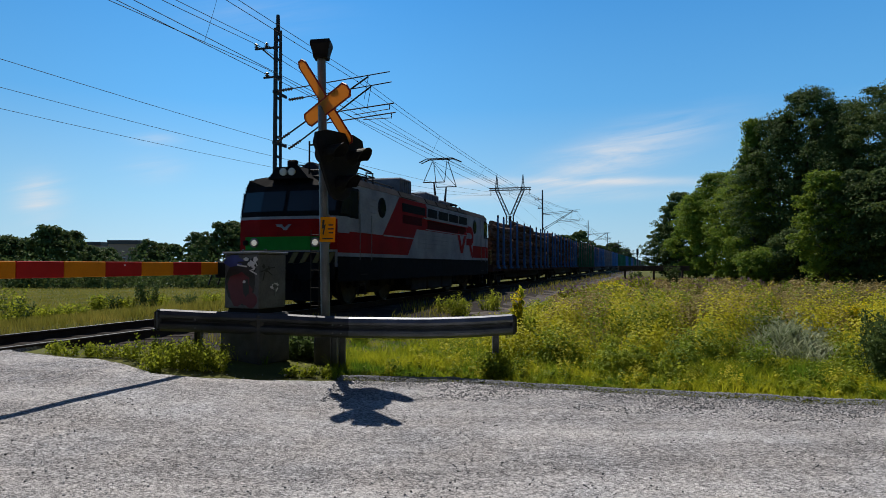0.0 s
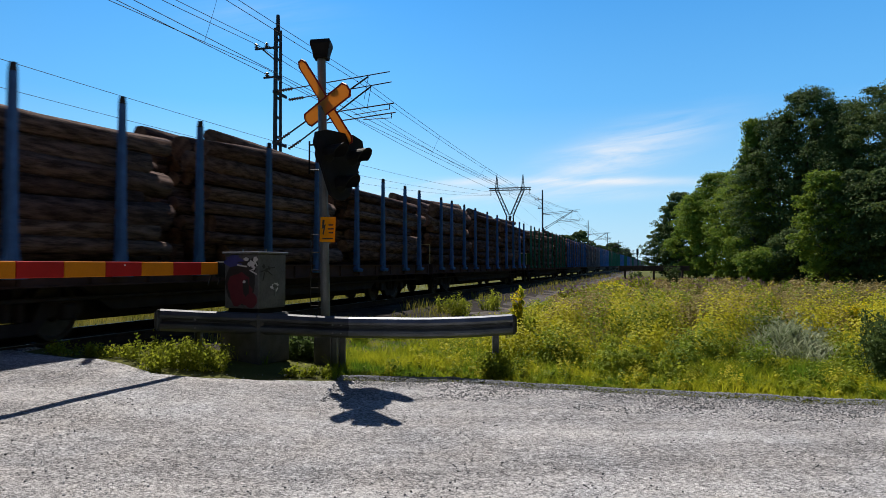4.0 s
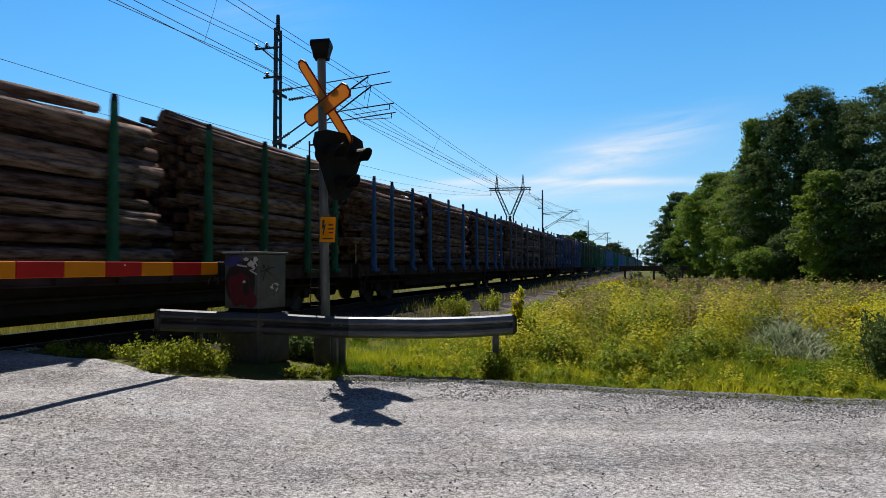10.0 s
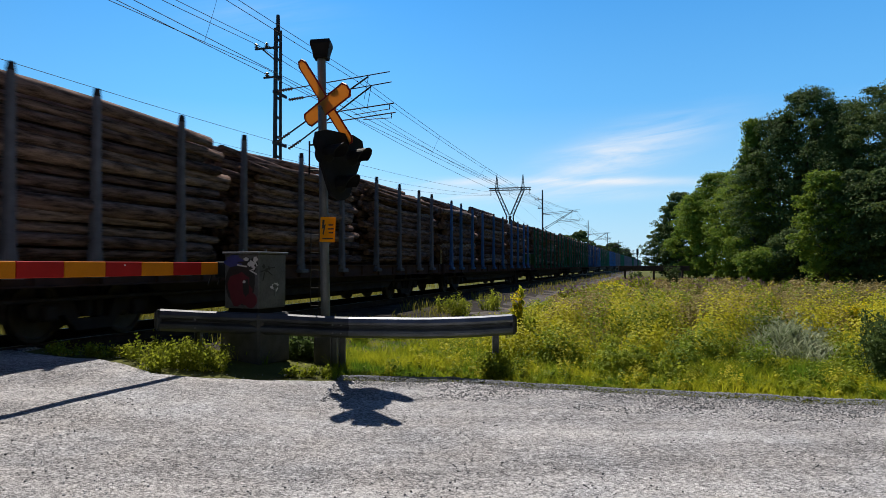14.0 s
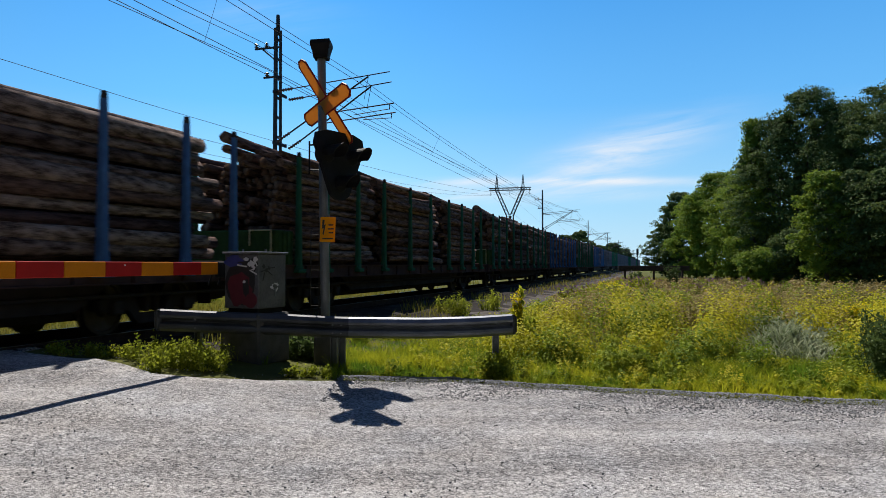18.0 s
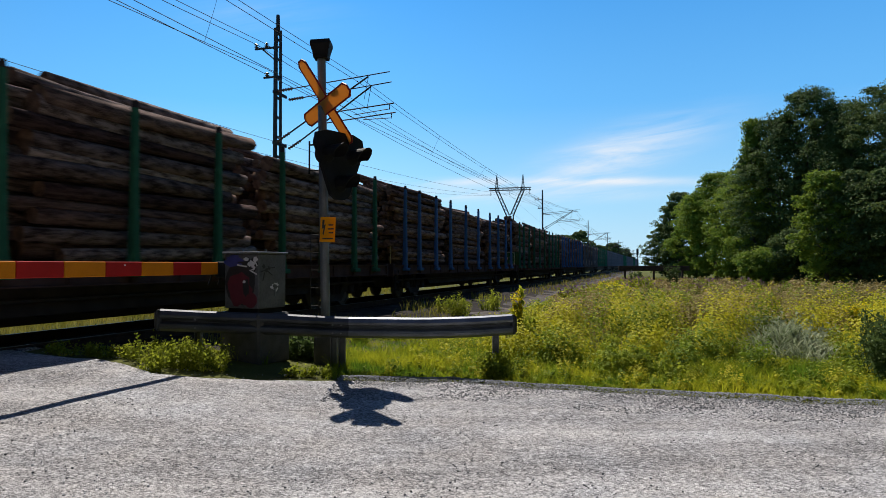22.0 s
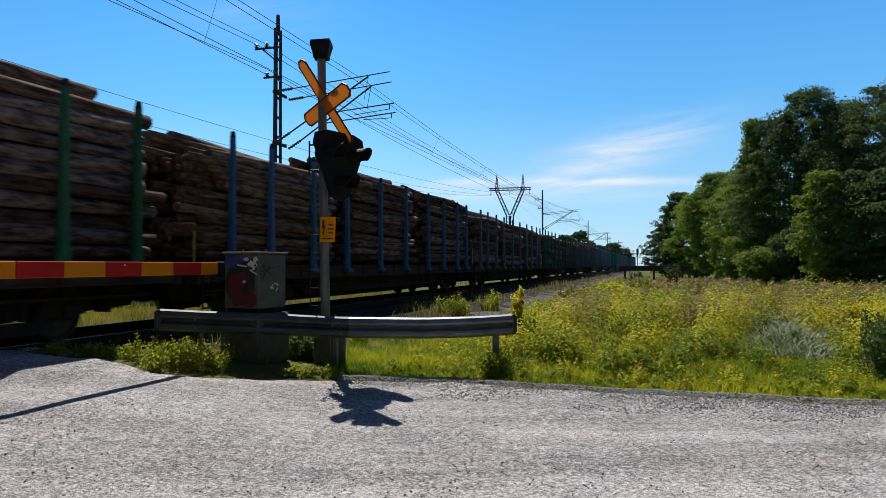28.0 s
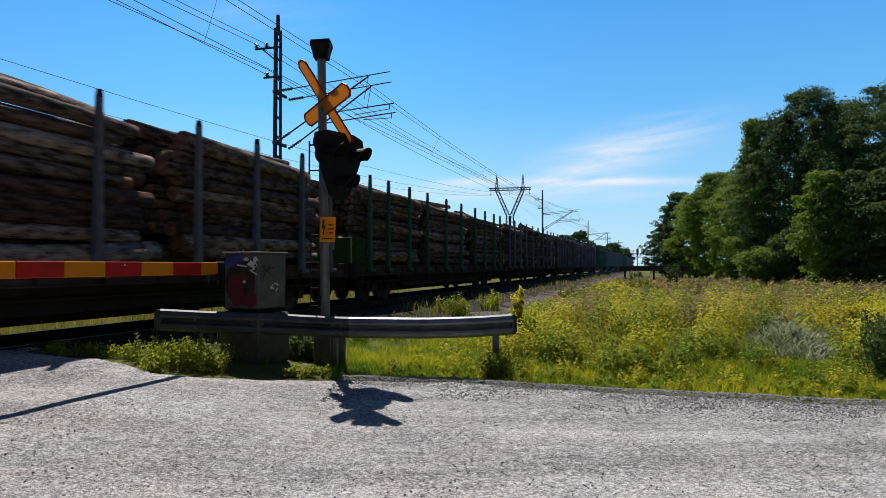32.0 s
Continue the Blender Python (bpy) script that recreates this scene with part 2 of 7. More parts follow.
M = dict(
    soil=mat("soil_and_turf", (0.12, 0.125, 0.032, 1), (0.06, 0.065, 0.018, 1), 0.95, spec=0.05, scale=0.8, fine=25, bump=0.4),
    gravel=gravel_mat("grey_road_gravel"),
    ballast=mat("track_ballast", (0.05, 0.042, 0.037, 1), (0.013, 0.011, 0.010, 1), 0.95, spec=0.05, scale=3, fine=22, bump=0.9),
    rail=mat("rusty_rail", (0.07, 0.048, 0.038, 1), (0.03, 0.022, 0.019, 1), 0.8, 0.0, scale=5, spec=0.1),
    railhead=mat("polished_railhead", (0.16, 0.155, 0.15, 1), (0.09, 0.085, 0.08, 1), 0.5, 0.8, bump=0.02),
    sleeper=mat("weathered_sleeper", (0.05, 0.043, 0.038, 1), (0.025, 0.021, 0.019, 1), 0.9, spec=0.08, scale=6, stretch=(1, 6, 6)),
    rubber=mat("crossing_panel_rubber", (0.028, 0.027, 0.027, 1), (0.014, 0.014, 0.014, 1), 0.9, spec=0.1),
    galv=mat("galvanised_steel", (0.21, 0.225, 0.26, 1), (0.12, 0.128, 0.15, 1), 0.5, 0.6, scale=4, bump=0.05),
    galv_dark=mat("weathered_galvanised_steel", (0.22, 0.23, 0.25, 1), (0.13, 0.14, 0.15, 1), 0.5, 0.7, scale=5, bump=0.06),
    black=mat("black_painted_metal", (0.012, 0.012, 0.013, 1), (0.006, 0.006, 0.007, 1), 0.65, 0.0, bump=0.05, spec=0.2),
    under=mat("grimy_underframe", (0.05, 0.042, 0.040, 1), (0.025, 0.021, 0.021, 1), 0.85, 0.0, scale=4, spec=0.15),
    bark=mat("pine_bark", (0.16, 0.104, 0.090, 1), (0.036, 0.023, 0.021, 1), 0.95, spec=0.05, scale=5, fine=38, bump=0.8, stretch=(0.5, 3, 3), per_object=0.5, contrast=1.6),
    bark_pulp=mat("rough_pulpwood_bark", (0.26, 0.172, 0.146, 1), (0.04, 0.026, 0.023, 1), 0.95, spec=0.05, scale=5, fine=38, bump=0.8, stretch=(0.5, 3, 3), per_object=0.45, contrast=1.5),
    bark_core=mat("pine_bark_packed", (0.175, 0.114, 0.098, 1), (0.034, 0.023, 0.019, 1), 0.95, spec=0.05, scale=5, fine=38, bump=0.8, stretch=(0.5, 3, 3), island=0.4, contrast=1.6),
    bark_pale=mat("grey_birch_bark", (0.25, 0.19, 0.172, 1), (0.04, 0.028, 0.025, 1), 0.95, spec=0.05, scale=4, fine=30, bump=0.8, stretch=(0.8, 3, 3), per_object=0.5, contrast=1.7),
    cut=mat("sawn_log_end", (0.24, 0.140, 0.090, 1), (0.085, 0.050, 0.036, 1), 0.9, spec=0.05, scale=7, fine=50, bump=0.2, contrast=1.5),
    stake_blue=mat("blue_painted_stake", (0.07, 0.17, 0.38, 1), (0.05, 0.11, 0.24, 1), 0.8, 0.0, scale=6, per_object=0.15, spec=0.08),
    stake_green=mat("green_painted_stake", (0.035, 0.15, 0.085, 1), (0.025, 0.095, 0.058, 1), 0.8, 0.0, scale=6, per_object=0.15, spec=0.08),
    stake_grey=mat("grey_steel_stake", (0.17, 0.175, 0.21, 1), (0.10, 0.105, 0.125, 1), 0.8, 0.0, scale=6, per_object=0.15, spec=0.08),
    wagon_brown=mat("wagon_frame_brown", (0.085, 0.05, 0.044, 1), (0.045, 0.028, 0.026, 1), 0.85, scale=3, spec=0.1),
    wheel=mat("wheel_steel", (0.10, 0.085, 0.075, 1), (0.05, 0.04, 0.035, 1), 0.55, 0.6),
    l_white=mat("loco_light_grey_paint", (0.36, 0.375, 0.44, 1), (0.21, 0.217, 0.26, 1), 0.65, scale=1.6, fine=18, bump=0.03, spec=0.06),
    l_red=mat("loco_red_paint", (0.33, 0.010, 0.012, 1), (0.20, 0.007, 0.009, 1), 0.65, scale=1.6, fine=18, bump=0.03, spec=0.05),
    l_green=mat("loco_green_paint", (0.022, 0.25, 0.035, 1), (0.014, 0.15, 0.025, 1), 0.65, scale=2, bump=0.03, spec=0.06),
    l_grey=mat("loco_roof_grey", (0.22, 0.23, 0.25, 1), (0.12, 0.125, 0.135, 1), 0.6, scale=2.5),
    l_black=mat("loco_black", (0.013, 0.013, 0.016, 1), (0.008, 0.008, 0.01, 1), 0.8, spec=0.06, bump=0.03),
    glass=glass_mat("dark_window_glass"),
    lamp=glow_mat("headlamp_glass", (1.0, 0.93, 0.8, 1), 0.22),
    insul=mat("brown_insulator", (0.12, 0.06, 0.04, 1), (0.07, 0.035, 0.025, 1), 0.25, bump=0),
    wire=mat("copper_wire", (0.05, 0.045, 0.04, 1), (0.03, 0.028, 0.025, 1), 0.8, 0.0, bump=0, spec=0.1),
)


# ---- mesh building ----
def finish(name, bm, mats):
    me = bpy.data.meshes.new(name)
    bm.normal_update()
    bm.to_mesh(me)
    bm.free()
    for m in (mats if isinstance(mats, (list, tuple)) else [mats]):
        me.materials.append(m)
    return me


def part(name, bm, material, parent=None, label=""):
    me = bm if isinstance(bm, bpy.types.Mesh) else finish(name, bm, material)
    ob = new(name, me)
    if parent:
        ob.parent = parent
    if label:
        ob["label"] = label
    return ob


def box(bm, c, s, bevel=0.0, rot=None, mi=0):
    """A box of full size s at c, bevelled."""
    m = Matrix.Translation(c) @ (rot.to_4x4() if rot else Matrix()) @ Matrix.Diagonal((*s, 1))
    r = bmesh.ops.create_cube(bm, size=1.0, matrix=m)
    fs = set(f for v in r["verts"] for f in v.link_faces)
    for f in fs:
        f.material_index = mi
    if bevel:
        es = list({e for v in r["verts"] for e in v.link_edges})
        bmesh.ops.bevel(bm, geom=es, offset=bevel, segments=1, affect="EDGES", profile=0.5)
    return bm


def rod(bm, p, q, r1, r2=None, seg=8, mi=0, caps=True):
    """A tapered round bar from p to q."""
    p, q = Vector(p), Vector(q)
    d = q - p
    m = Matrix.Translation((p + q) / 2) @ d.to_track_quat("Z", "Y").to_matrix().to_4x4()
    r = bmesh.ops.create_cone(bm, cap_ends=caps, segments=seg, radius1=r1, radius2=r1 if r2 is None else r2, depth=d.length, matrix=m)
    for v in r["verts"]:
        for f in v.link_faces:
            f.material_index = mi
    return bm


def prism(bm, pts, axis, lo, hi, mi=0):
    """An outline of (a, b) points swept along an axis from lo to hi. axis x: (y, z); y: (x, z); z: (x, y)."""
    def at(a, b, c):
        return {"x": (c, a, b), "y": (a, c, b), "z": (a, b, c)}[axis]
    v0 = [bm.verts.new(at(a, b, lo)) for a, b in pts]
    v1 = [bm.verts.new(at(a, b, hi)) for a, b in pts]
    n = len(pts)
    fs = [bm.faces.new(v0), bm.faces.new(v1[::-1])]
    for i in range(n):
        fs.append(bm.faces.new((v0[i], v1[i], v1[(i + 1) % n], v0[(i + 1) % n])))
    for f in fs:
        f.material_index = mi
    bmesh.ops.recalc_face_normals(bm, faces=fs)
    return bm


def B():
    return bmesh.new()


def empty(name, m=None):
    ob = new(name)
    ob.empty_display_size = 0.3
    if m is not None:
        ob.matrix_basis = m
    return ob


def numpy_mesh(name, verts, faces, mats, face_mat=None):
    """A mesh from arrays; faces is (n, 3) or (n, 4)."""
    me = bpy.data.meshes.new(name)
    k = faces.shape[1]
    me.vertices.add(len(verts))
    me.vertices.foreach_set("co", np.asarray(verts, dtype=np.float32).ravel())
    me.loops.add(faces.size)
    me.loops.foreach_set("vertex_index", faces.astype(np.int32).ravel())
    me.polygons.add(len(faces))
    me.polygons.foreach_set("loop_start", np.arange(0, faces.size, k, dtype=np.int32))
    if face_mat is not None:
        me.polygons.foreach_set("material_index", np.asarray(face_mat, dtype=np.int32))
    me.update(calc_edges=True)
    for m in mats if isinstance(mats, (list, tuple)) else [mats]:
        me.materials.append(m)
    return me


# ---- ground, road and track ----
EDGE_X = (-30, -8.6, -6.67, -5.71, -4.7, -4.28, -3.76, -3.34, -2.79, -2.35, -1.84, -1.18, -0.62, 0.1, 2.15, 4.8, 9.0, 20.0, 60.0)
EDGE_Y = (22.0, 13.2, 10.59, 9.82, 9.15, 9.12, 8.76, 8.43, 8.4, 8.51, 8.7, 8.95, 9.16, 9.3, 8.5, 7.75, 6.9, 5.5, 3.0)


def road_edge(x):
    return float(np.interp(x, EDGE_X, EDGE_Y)) + 0.08 * noise.noise((x * 1.3, 3.1, 0)) * smooth(-3, 0, x) + 0.06 * noise.noise((x * 5.0, 1.1, 0))


def build_ground():
    xs = np.concatenate([np.array([-2500, -1200, -600, -300, -150, -90]), np.arange(-60, -10.1, 1.5), np.arange(-10, 5.1, 0.3), np.arange(6, 90.1, 1.5), np.array([120, 180, 300, 600, 1200, 2500])])
    ys = np.concatenate([np.array([-600, -200, -80, -30]), np.arange(-12, 5.1, 1.5), np.arange(5.5, 16.1, 0.3), np.arange(17, 90.1, 1.5), np.array([110, 140, 180, 250, 400, 700, 1200, 2500])])
    verts = np.array([(x, y, ground_z(x, y) - 0.03 - 0.15 * (y < road_edge(x) - 0.5)) for y in ys for x in xs])
    nx = len(xs)
    faces = np.array([(j * nx + i, j * nx + i + 1, (j + 1) * nx + i + 1, (j + 1) * nx + i) for j in range(len(ys) - 1) for i in range(nx - 1)])
    me = numpy_mesh("ground", verts, faces, M["soil"])
    me.polygons.foreach_set("use_smooth", [True] * len(me.polygons))
    return tagged(new("ground", me), "grassy earth of the meadow and verges", "ground", kind="structure")


def build_road():
    xs = np.concatenate([np.arange(-40, -12, 1.0), np.arange(-12, 14, 0.12), np.arange(14, 60, 1.5)])
    us = np.concatenate([np.linspace(0, 0.7, 14), np.linspace(0.72, 1, 30)])
    verts, faces = [], []
    for x in xs:
        for u in us:
            y = -25 + (road_edge(x) + 25) * u
            l, lat = llat(x, y)
            if lat > DC - 1.0:
                # stop at the near rail
                p = tp(l, DC - 1.0)
                px, py = p.x, p.y
            else:
                px, py = x, y
            sink = -0.10 * smooth(0.992, 1.0, u)
            relief = 0.012 * noise.noise((px * 1.1, py * 1.1, 4)) + 0.006 * noise.noise((px * 4, py * 4, 2))
            verts.append((px, py, ground_z(px, py) + 0.012 + relief + sink))
    n = len(us)
    for i in range(len(xs) - 1):
        for j in range(n - 1):
            faces.append((i * n + j, (i + 1) * n + j, (i + 1) * n + j + 1, i * n + j + 1))
    me = numpy_mesh("road", np.array(verts), np.array(faces), M["gravel"])
    me.polygons.foreach_set("use_smooth", [True] * len(me.polygons))
    ob = tagged(new("road", me), "grey gravel road before the level crossing", "road", kind="structure")
    # loose stones, near the eye the largest can be told apart
    rng = np.random.default_rng(5)
    n = 9000
    y = 2.4 + 7.6 * rng.random(n) ** 1.3
    x = (rng.random(n) - 0.5) * 1.4 * y
    # a band of coarser loose stone along the verge
    xe = rng.uniform(-1.3, 8.5, 16000)
    ye = np.array([road_edge(a) for a in xe]) - 1.5 * rng.random(16000) ** 2.6
    x, y = np.concatenate([x, xe]), np.concatenate([y, ye])
    keep = [i for i in range(len(x)) if y[i] < road_edge(x[i]) + 0.03]
    near_verge = np.array([i >= n for i in keep])
    x, y = x[keep], y[keep]
    n = len(x)
    r = 0.004 + 0.007 * rng.random(n) ** 3 + near_verge * 0.007 * rng.random(n)
    z = np.array([ground_z(a, b) for a, b in zip(x, y)]) + 0.016
    base = np.array([(1, 0, 0), (0, 1, 0), (-1, 0, 0), (0, -1, 0), (0, 0, 0.8), (0, 0, -0.8)])
    tri = np.array([(0, 1, 4), (1, 2, 4), (2, 3, 4), (3, 0, 4), (1, 0, 5), (2, 1, 5), (3, 2, 5), (0, 3, 5)])
    v = base[None] * (r[:, None, None] * (0.6 + 0.8 * rng.random((n, 6, 1))))
    ang = rng.random(n) * 6.28
    c, s = np.cos(ang), np.sin(ang)
    vx = v[..., 0] * c[:, None] - v[..., 1] * s[:, None] + x[:, None]
    vy = v[..., 0] * s[:, None] + v[..., 1] * c[:, None] + y[:, None]
    vz = v[..., 2] + z[:, None]
    me = numpy_mesh("loose_stones", np.stack([vx, vy, vz], -1).reshape(-1, 3), (tri[None] + 6 * np.arange(n)[:, None, None]).reshape(-1, 3), M["stone"])
    tagged(new("loose_stones", me), "loose grey gravel stones on the road", "gravel", kind="stuff")


M["stone"] = mat("loose_stone", (0.30, 0.305, 0.32, 1), (0.20, 0.205, 0.215, 1), 0.95, island=0.4, bump=0.2, spec=0.1)


def build_track():
    L0, L1 = -40.0, 900.0
    bm = B()
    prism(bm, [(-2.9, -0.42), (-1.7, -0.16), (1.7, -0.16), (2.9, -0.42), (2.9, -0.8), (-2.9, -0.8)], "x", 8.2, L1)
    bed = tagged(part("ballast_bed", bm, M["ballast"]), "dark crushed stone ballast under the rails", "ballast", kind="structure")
    bed.matrix_basis = on_track(0)
    prof = [(-0.075, -0.172), (0.075, -0.172), (0.075, -0.16), (0.012, -0.14), (0.012, -0.045), (0.036, -0.03), (0.036, -0.003), (-0.036, -0.003), (-0.036, -0.03), (-0.012, -0.045), (-0.012, -0.14), (-0.075, -0.16)]
    for side in (-1, 1):
        bm = B()
        prism(bm, [(a + side * 0.798, b) for a, b in prof], "x", L0, L1)
        r = tagged(part("rail", bm, M["rail"]), "rusty steel rail with a polished top", "rail", "rails of the line", "structure")
        r.matrix_basis = on_track(0)
        bm = B()
        box(bm, ((L0 + L1) / 2, side * 0.798, 0.0), (L1 - L0, 0.05, 0.006))
        part("railhead", bm, M["railhead"], r, "polished running surface")
    # sleepers as pieces of the ballast bed
    bm = B()
    box(bm, (0, 0, 0), (0.24, 2.6, 0.16), 0.02)
    me = finish("sleeper", bm, M["sleeper"])
    for i in range(110):
        s = part("sleeper", me, None, bed)
        s.location = (8.7 + i * 0.61, 0, -0.225)
    bm = B()
    for i in range(110, 500):
        box(bm, (8.7 + i * 0.61, 0, -0.225), (0.24, 2.6, 0.16))
    tagged(part("far_sleepers", bm, M["sleeper"], bed), kind="stuff")
    # crossing panels between and beside the rails
    for j, (lat, w) in enumerate(((0, 1.42), (-1.25, 0.72), (1.25, 0.72))):
        for k in range(6):
            bm = B()
            box(bm, (0, 0, 0), (1.46, w, 0.12), 0.015)
            p = tagged(part("crossing_panel", bm, M["rubber"]), "dark worn rubber level crossing panel", "crossing panel", "crossing panels", "structure")
            p.matrix_basis = on_track(0.0 + k * 1.5 - 1.2, DC + lat, RAIL - 0.075)


def build_shoulder():
    """The stony strip between the verge and the ballast."""
    ls = np.concatenate([np.arange(8.6, 40, 0.4), np.arange(40, 320, 4.0)])
    ws = np.linspace(0, 1, 9)
    verts = []
    for l in ls:
        a = 4.35 + 0.5 * noise.noise((l * 0.35, 0.2, 9)) + 0.25 * noise.noise((l * 1.3, 0.7, 9)) + 0.9 * (1 - smooth(8.6, 12.5, l))
        for u in ws:
            p = tp(l, a + (7.2 - a) * u)
            edge = -0.05 if u in (0.0, 1.0) else 0.0
            verts.append((p.x, p.y, ground_z(p.x, p.y) + 0.015 + edge + 0.02 * noise.noise((p.x * 2, p.y * 2, 3))))
    n = len(ws)
    faces = np.array([(i * n + j, (i + 1) * n + j, (i + 1) * n + j + 1, i * n + j + 1) for i in range(len(ls) - 1) for j in range(n - 1)])
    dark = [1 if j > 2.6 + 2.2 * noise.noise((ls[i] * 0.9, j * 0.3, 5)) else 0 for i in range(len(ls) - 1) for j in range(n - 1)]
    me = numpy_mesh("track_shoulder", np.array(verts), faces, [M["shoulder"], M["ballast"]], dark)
    tagged(new("track_shoulder", me), "stony dirt shoulder beside the ballast", "shoulder", kind="structure")


M["shoulder"] = mat("shoulder_gravel", (0.105, 0.09, 0.08, 1), (0.038, 0.032, 0.028, 1), 0.95, scale=2.2, fine=40, bump=0.8, spec=0.15, contrast=1.3)
build_ground()
build_shoulder()
build_road()
build_track()


# ---- the train ----
TRAIN_S = (-4.00928838e-04, 3.42719156e-02, 7.70372480, -16.3296879)
MOVES = []


def gone(t):
    a3, a2, a1, a0 = TRAIN_S
    return ((a3 * t + a2) * t + a1) * t + a0


def on_train(thing, start):
    """Carries a thing with the train; start: metres behind the first buffers."""
    thing.matrix_basis = on_track(start - gone(0))
    MOVES.append((thing, start))
    return thing


def lathe(bm, prof, p, axis, seg=16, mi=0):
    """Round body: prof holds (distance along axis, radius)."""
    axis = Vector(axis).normalized()
    rot = axis.to_track_quat("Z", "Y").to_matrix()
    rings = []
    for d, r in prof:
        rings.append([bm.verts.new(Vector(p) + rot @ Vector((r * math.cos(6.28318 * i / seg), r * math.sin(6.28318 * i / seg), d))) for i in range(seg)])
    fs = []
    for a, b in zip(rings, rings[1:]):
        for i in range(seg):
            fs.append(bm.faces.new((a[i], a[(i + 1) % seg], b[(i + 1) % seg], b[i])))
    fs += [bm.faces.new(rings[0][::-1]), bm.faces.new(rings[-1])]
    for f in fs:
        f.material_index = mi
    return bm


def wheel_mesh(r=0.46):
    bm = B()
    lathe(bm, [(-0.02, r + 0.028), (0.012, r + 0.028), (0.03, r), (0.125, r - 0.006), (0.13, r - 0.06), (0.10, r - 0.08), (0.085, 0.16), (0.13, 0.13), (0.13, 0.02)], (0, 0.73, 0), (0, 1, 0), 20)
    bm2 = finish("wheel", bm, M["wheel"])
    return bm2


WHEEL = wheel_mesh(0.46)
WHEEL_L = wheel_mesh(0.625)


def bogie(parent, x, base=1.8, mesh=None, r=0.46, name="bogie"):
    """A two-axle bogie under a vehicle, with its wheels as pieces."""
    bm = B()
    for y in (-1.0, 1.0):
        h = base / 2
        prism(bm, [(-h - 0.35, r + 0.12), (-h - 0.2, r + 0.2), (-0.45, r + 0.16), (-0.3, r - 0.12), (0.3, r - 0.12), (0.45, r + 0.16), (h + 0.2, r + 0.2), (h + 0.35, r + 0.12), (h + 0.3, r - 0.05), (h - 0.3, r - 0.05), (0.35, r - 0.3), (-0.35, r - 0.3), (-h + 0.3, r - 0.05), (-h - 0.3, r - 0.05)], "y", y - 0.07, y + 0.07)
        for s in (-1, 1):
            box(bm, (s * h, y * 1.09, r), (0.26, 0.16, 0.24), 0.03)
        for dx in (-0.12, 0.12):
            rod(bm, (dx, y * 1.02, r - 0.1), (dx, y * 1.02, r + 0.2), 0.07, seg=8)
    box(bm, (0, 0, r + 0.05), (0.4, 2.0, 0.22), 0.03)
    for s in (-1, 1):
        rod(bm, (s * base / 2, -0.75, r), (s * base / 2, 0.75, r), 0.075, seg=8)
    bo = part(name, bm, M["under"], parent)
    bo.location = (x, 0, 0)
    for s in (-1, 1):
        for side in (1, -1):
            w = part("wheel", mesh or WHEEL, None, bo)
            w.location = (s * base / 2, 0, r)
            if side < 0:
                w.rotation_euler = (0, 0, math.pi)
    return bo


OFF = (0, 1.5, 3.5, 5.5, 7.95, 10.25, 12.7, 14.7, 16.7, 18.2)
STAKE_TOP = 3.85


def stake_mesh(m):
    bm = B()
    # a tapered hollow section, wider at its foot
    z0, z1 = 1.0, STAKE_TOP
    prof = [(z0, 0.10, 0.08), (z0 + 0.35, 0.085, 0.065), (z0 + 1.2, 0.07, 0.055), (z1 - 0.12, 0.05, 0.045), (z1, 0.035, 0.035)]
    rings = []
    for z, a, b in prof:
        rings.append([bm.verts.new((x, y, z)) for x, y in ((-a, -b * 0.6), (-a * 0.6, -b), (a * 0.6, -b), (a, -b * 0.6), (a, b), (-a, b))])
    for p, q in zip(rings, rings[1:]):
        for i in range(6):
            bm.faces.new((p[i], p[(i + 1) % 6], q[(i + 1) % 6], q[i]))
    bm.faces.new(rings[-1])
    for f in bm.faces[-7:]:
        f.material_index = 1
    box(bm, (0, -0.02, z0 + 0.02), (0.34, 0.2, 0.10), 0.02)
    for s in (-1, 1):
        prism(bm, [(s * 0.09, z0 + 0.05), (s * 0.17, z0 + 0.05), (s * 0.09, z0 + 0.42)], "y", -0.03, 0.03)
    return finish("stake", bm, [m, M["under"]])


STAKES = {k: stake_mesh(M["stake_" + k]) for k in ("blue", "green", "grey")}


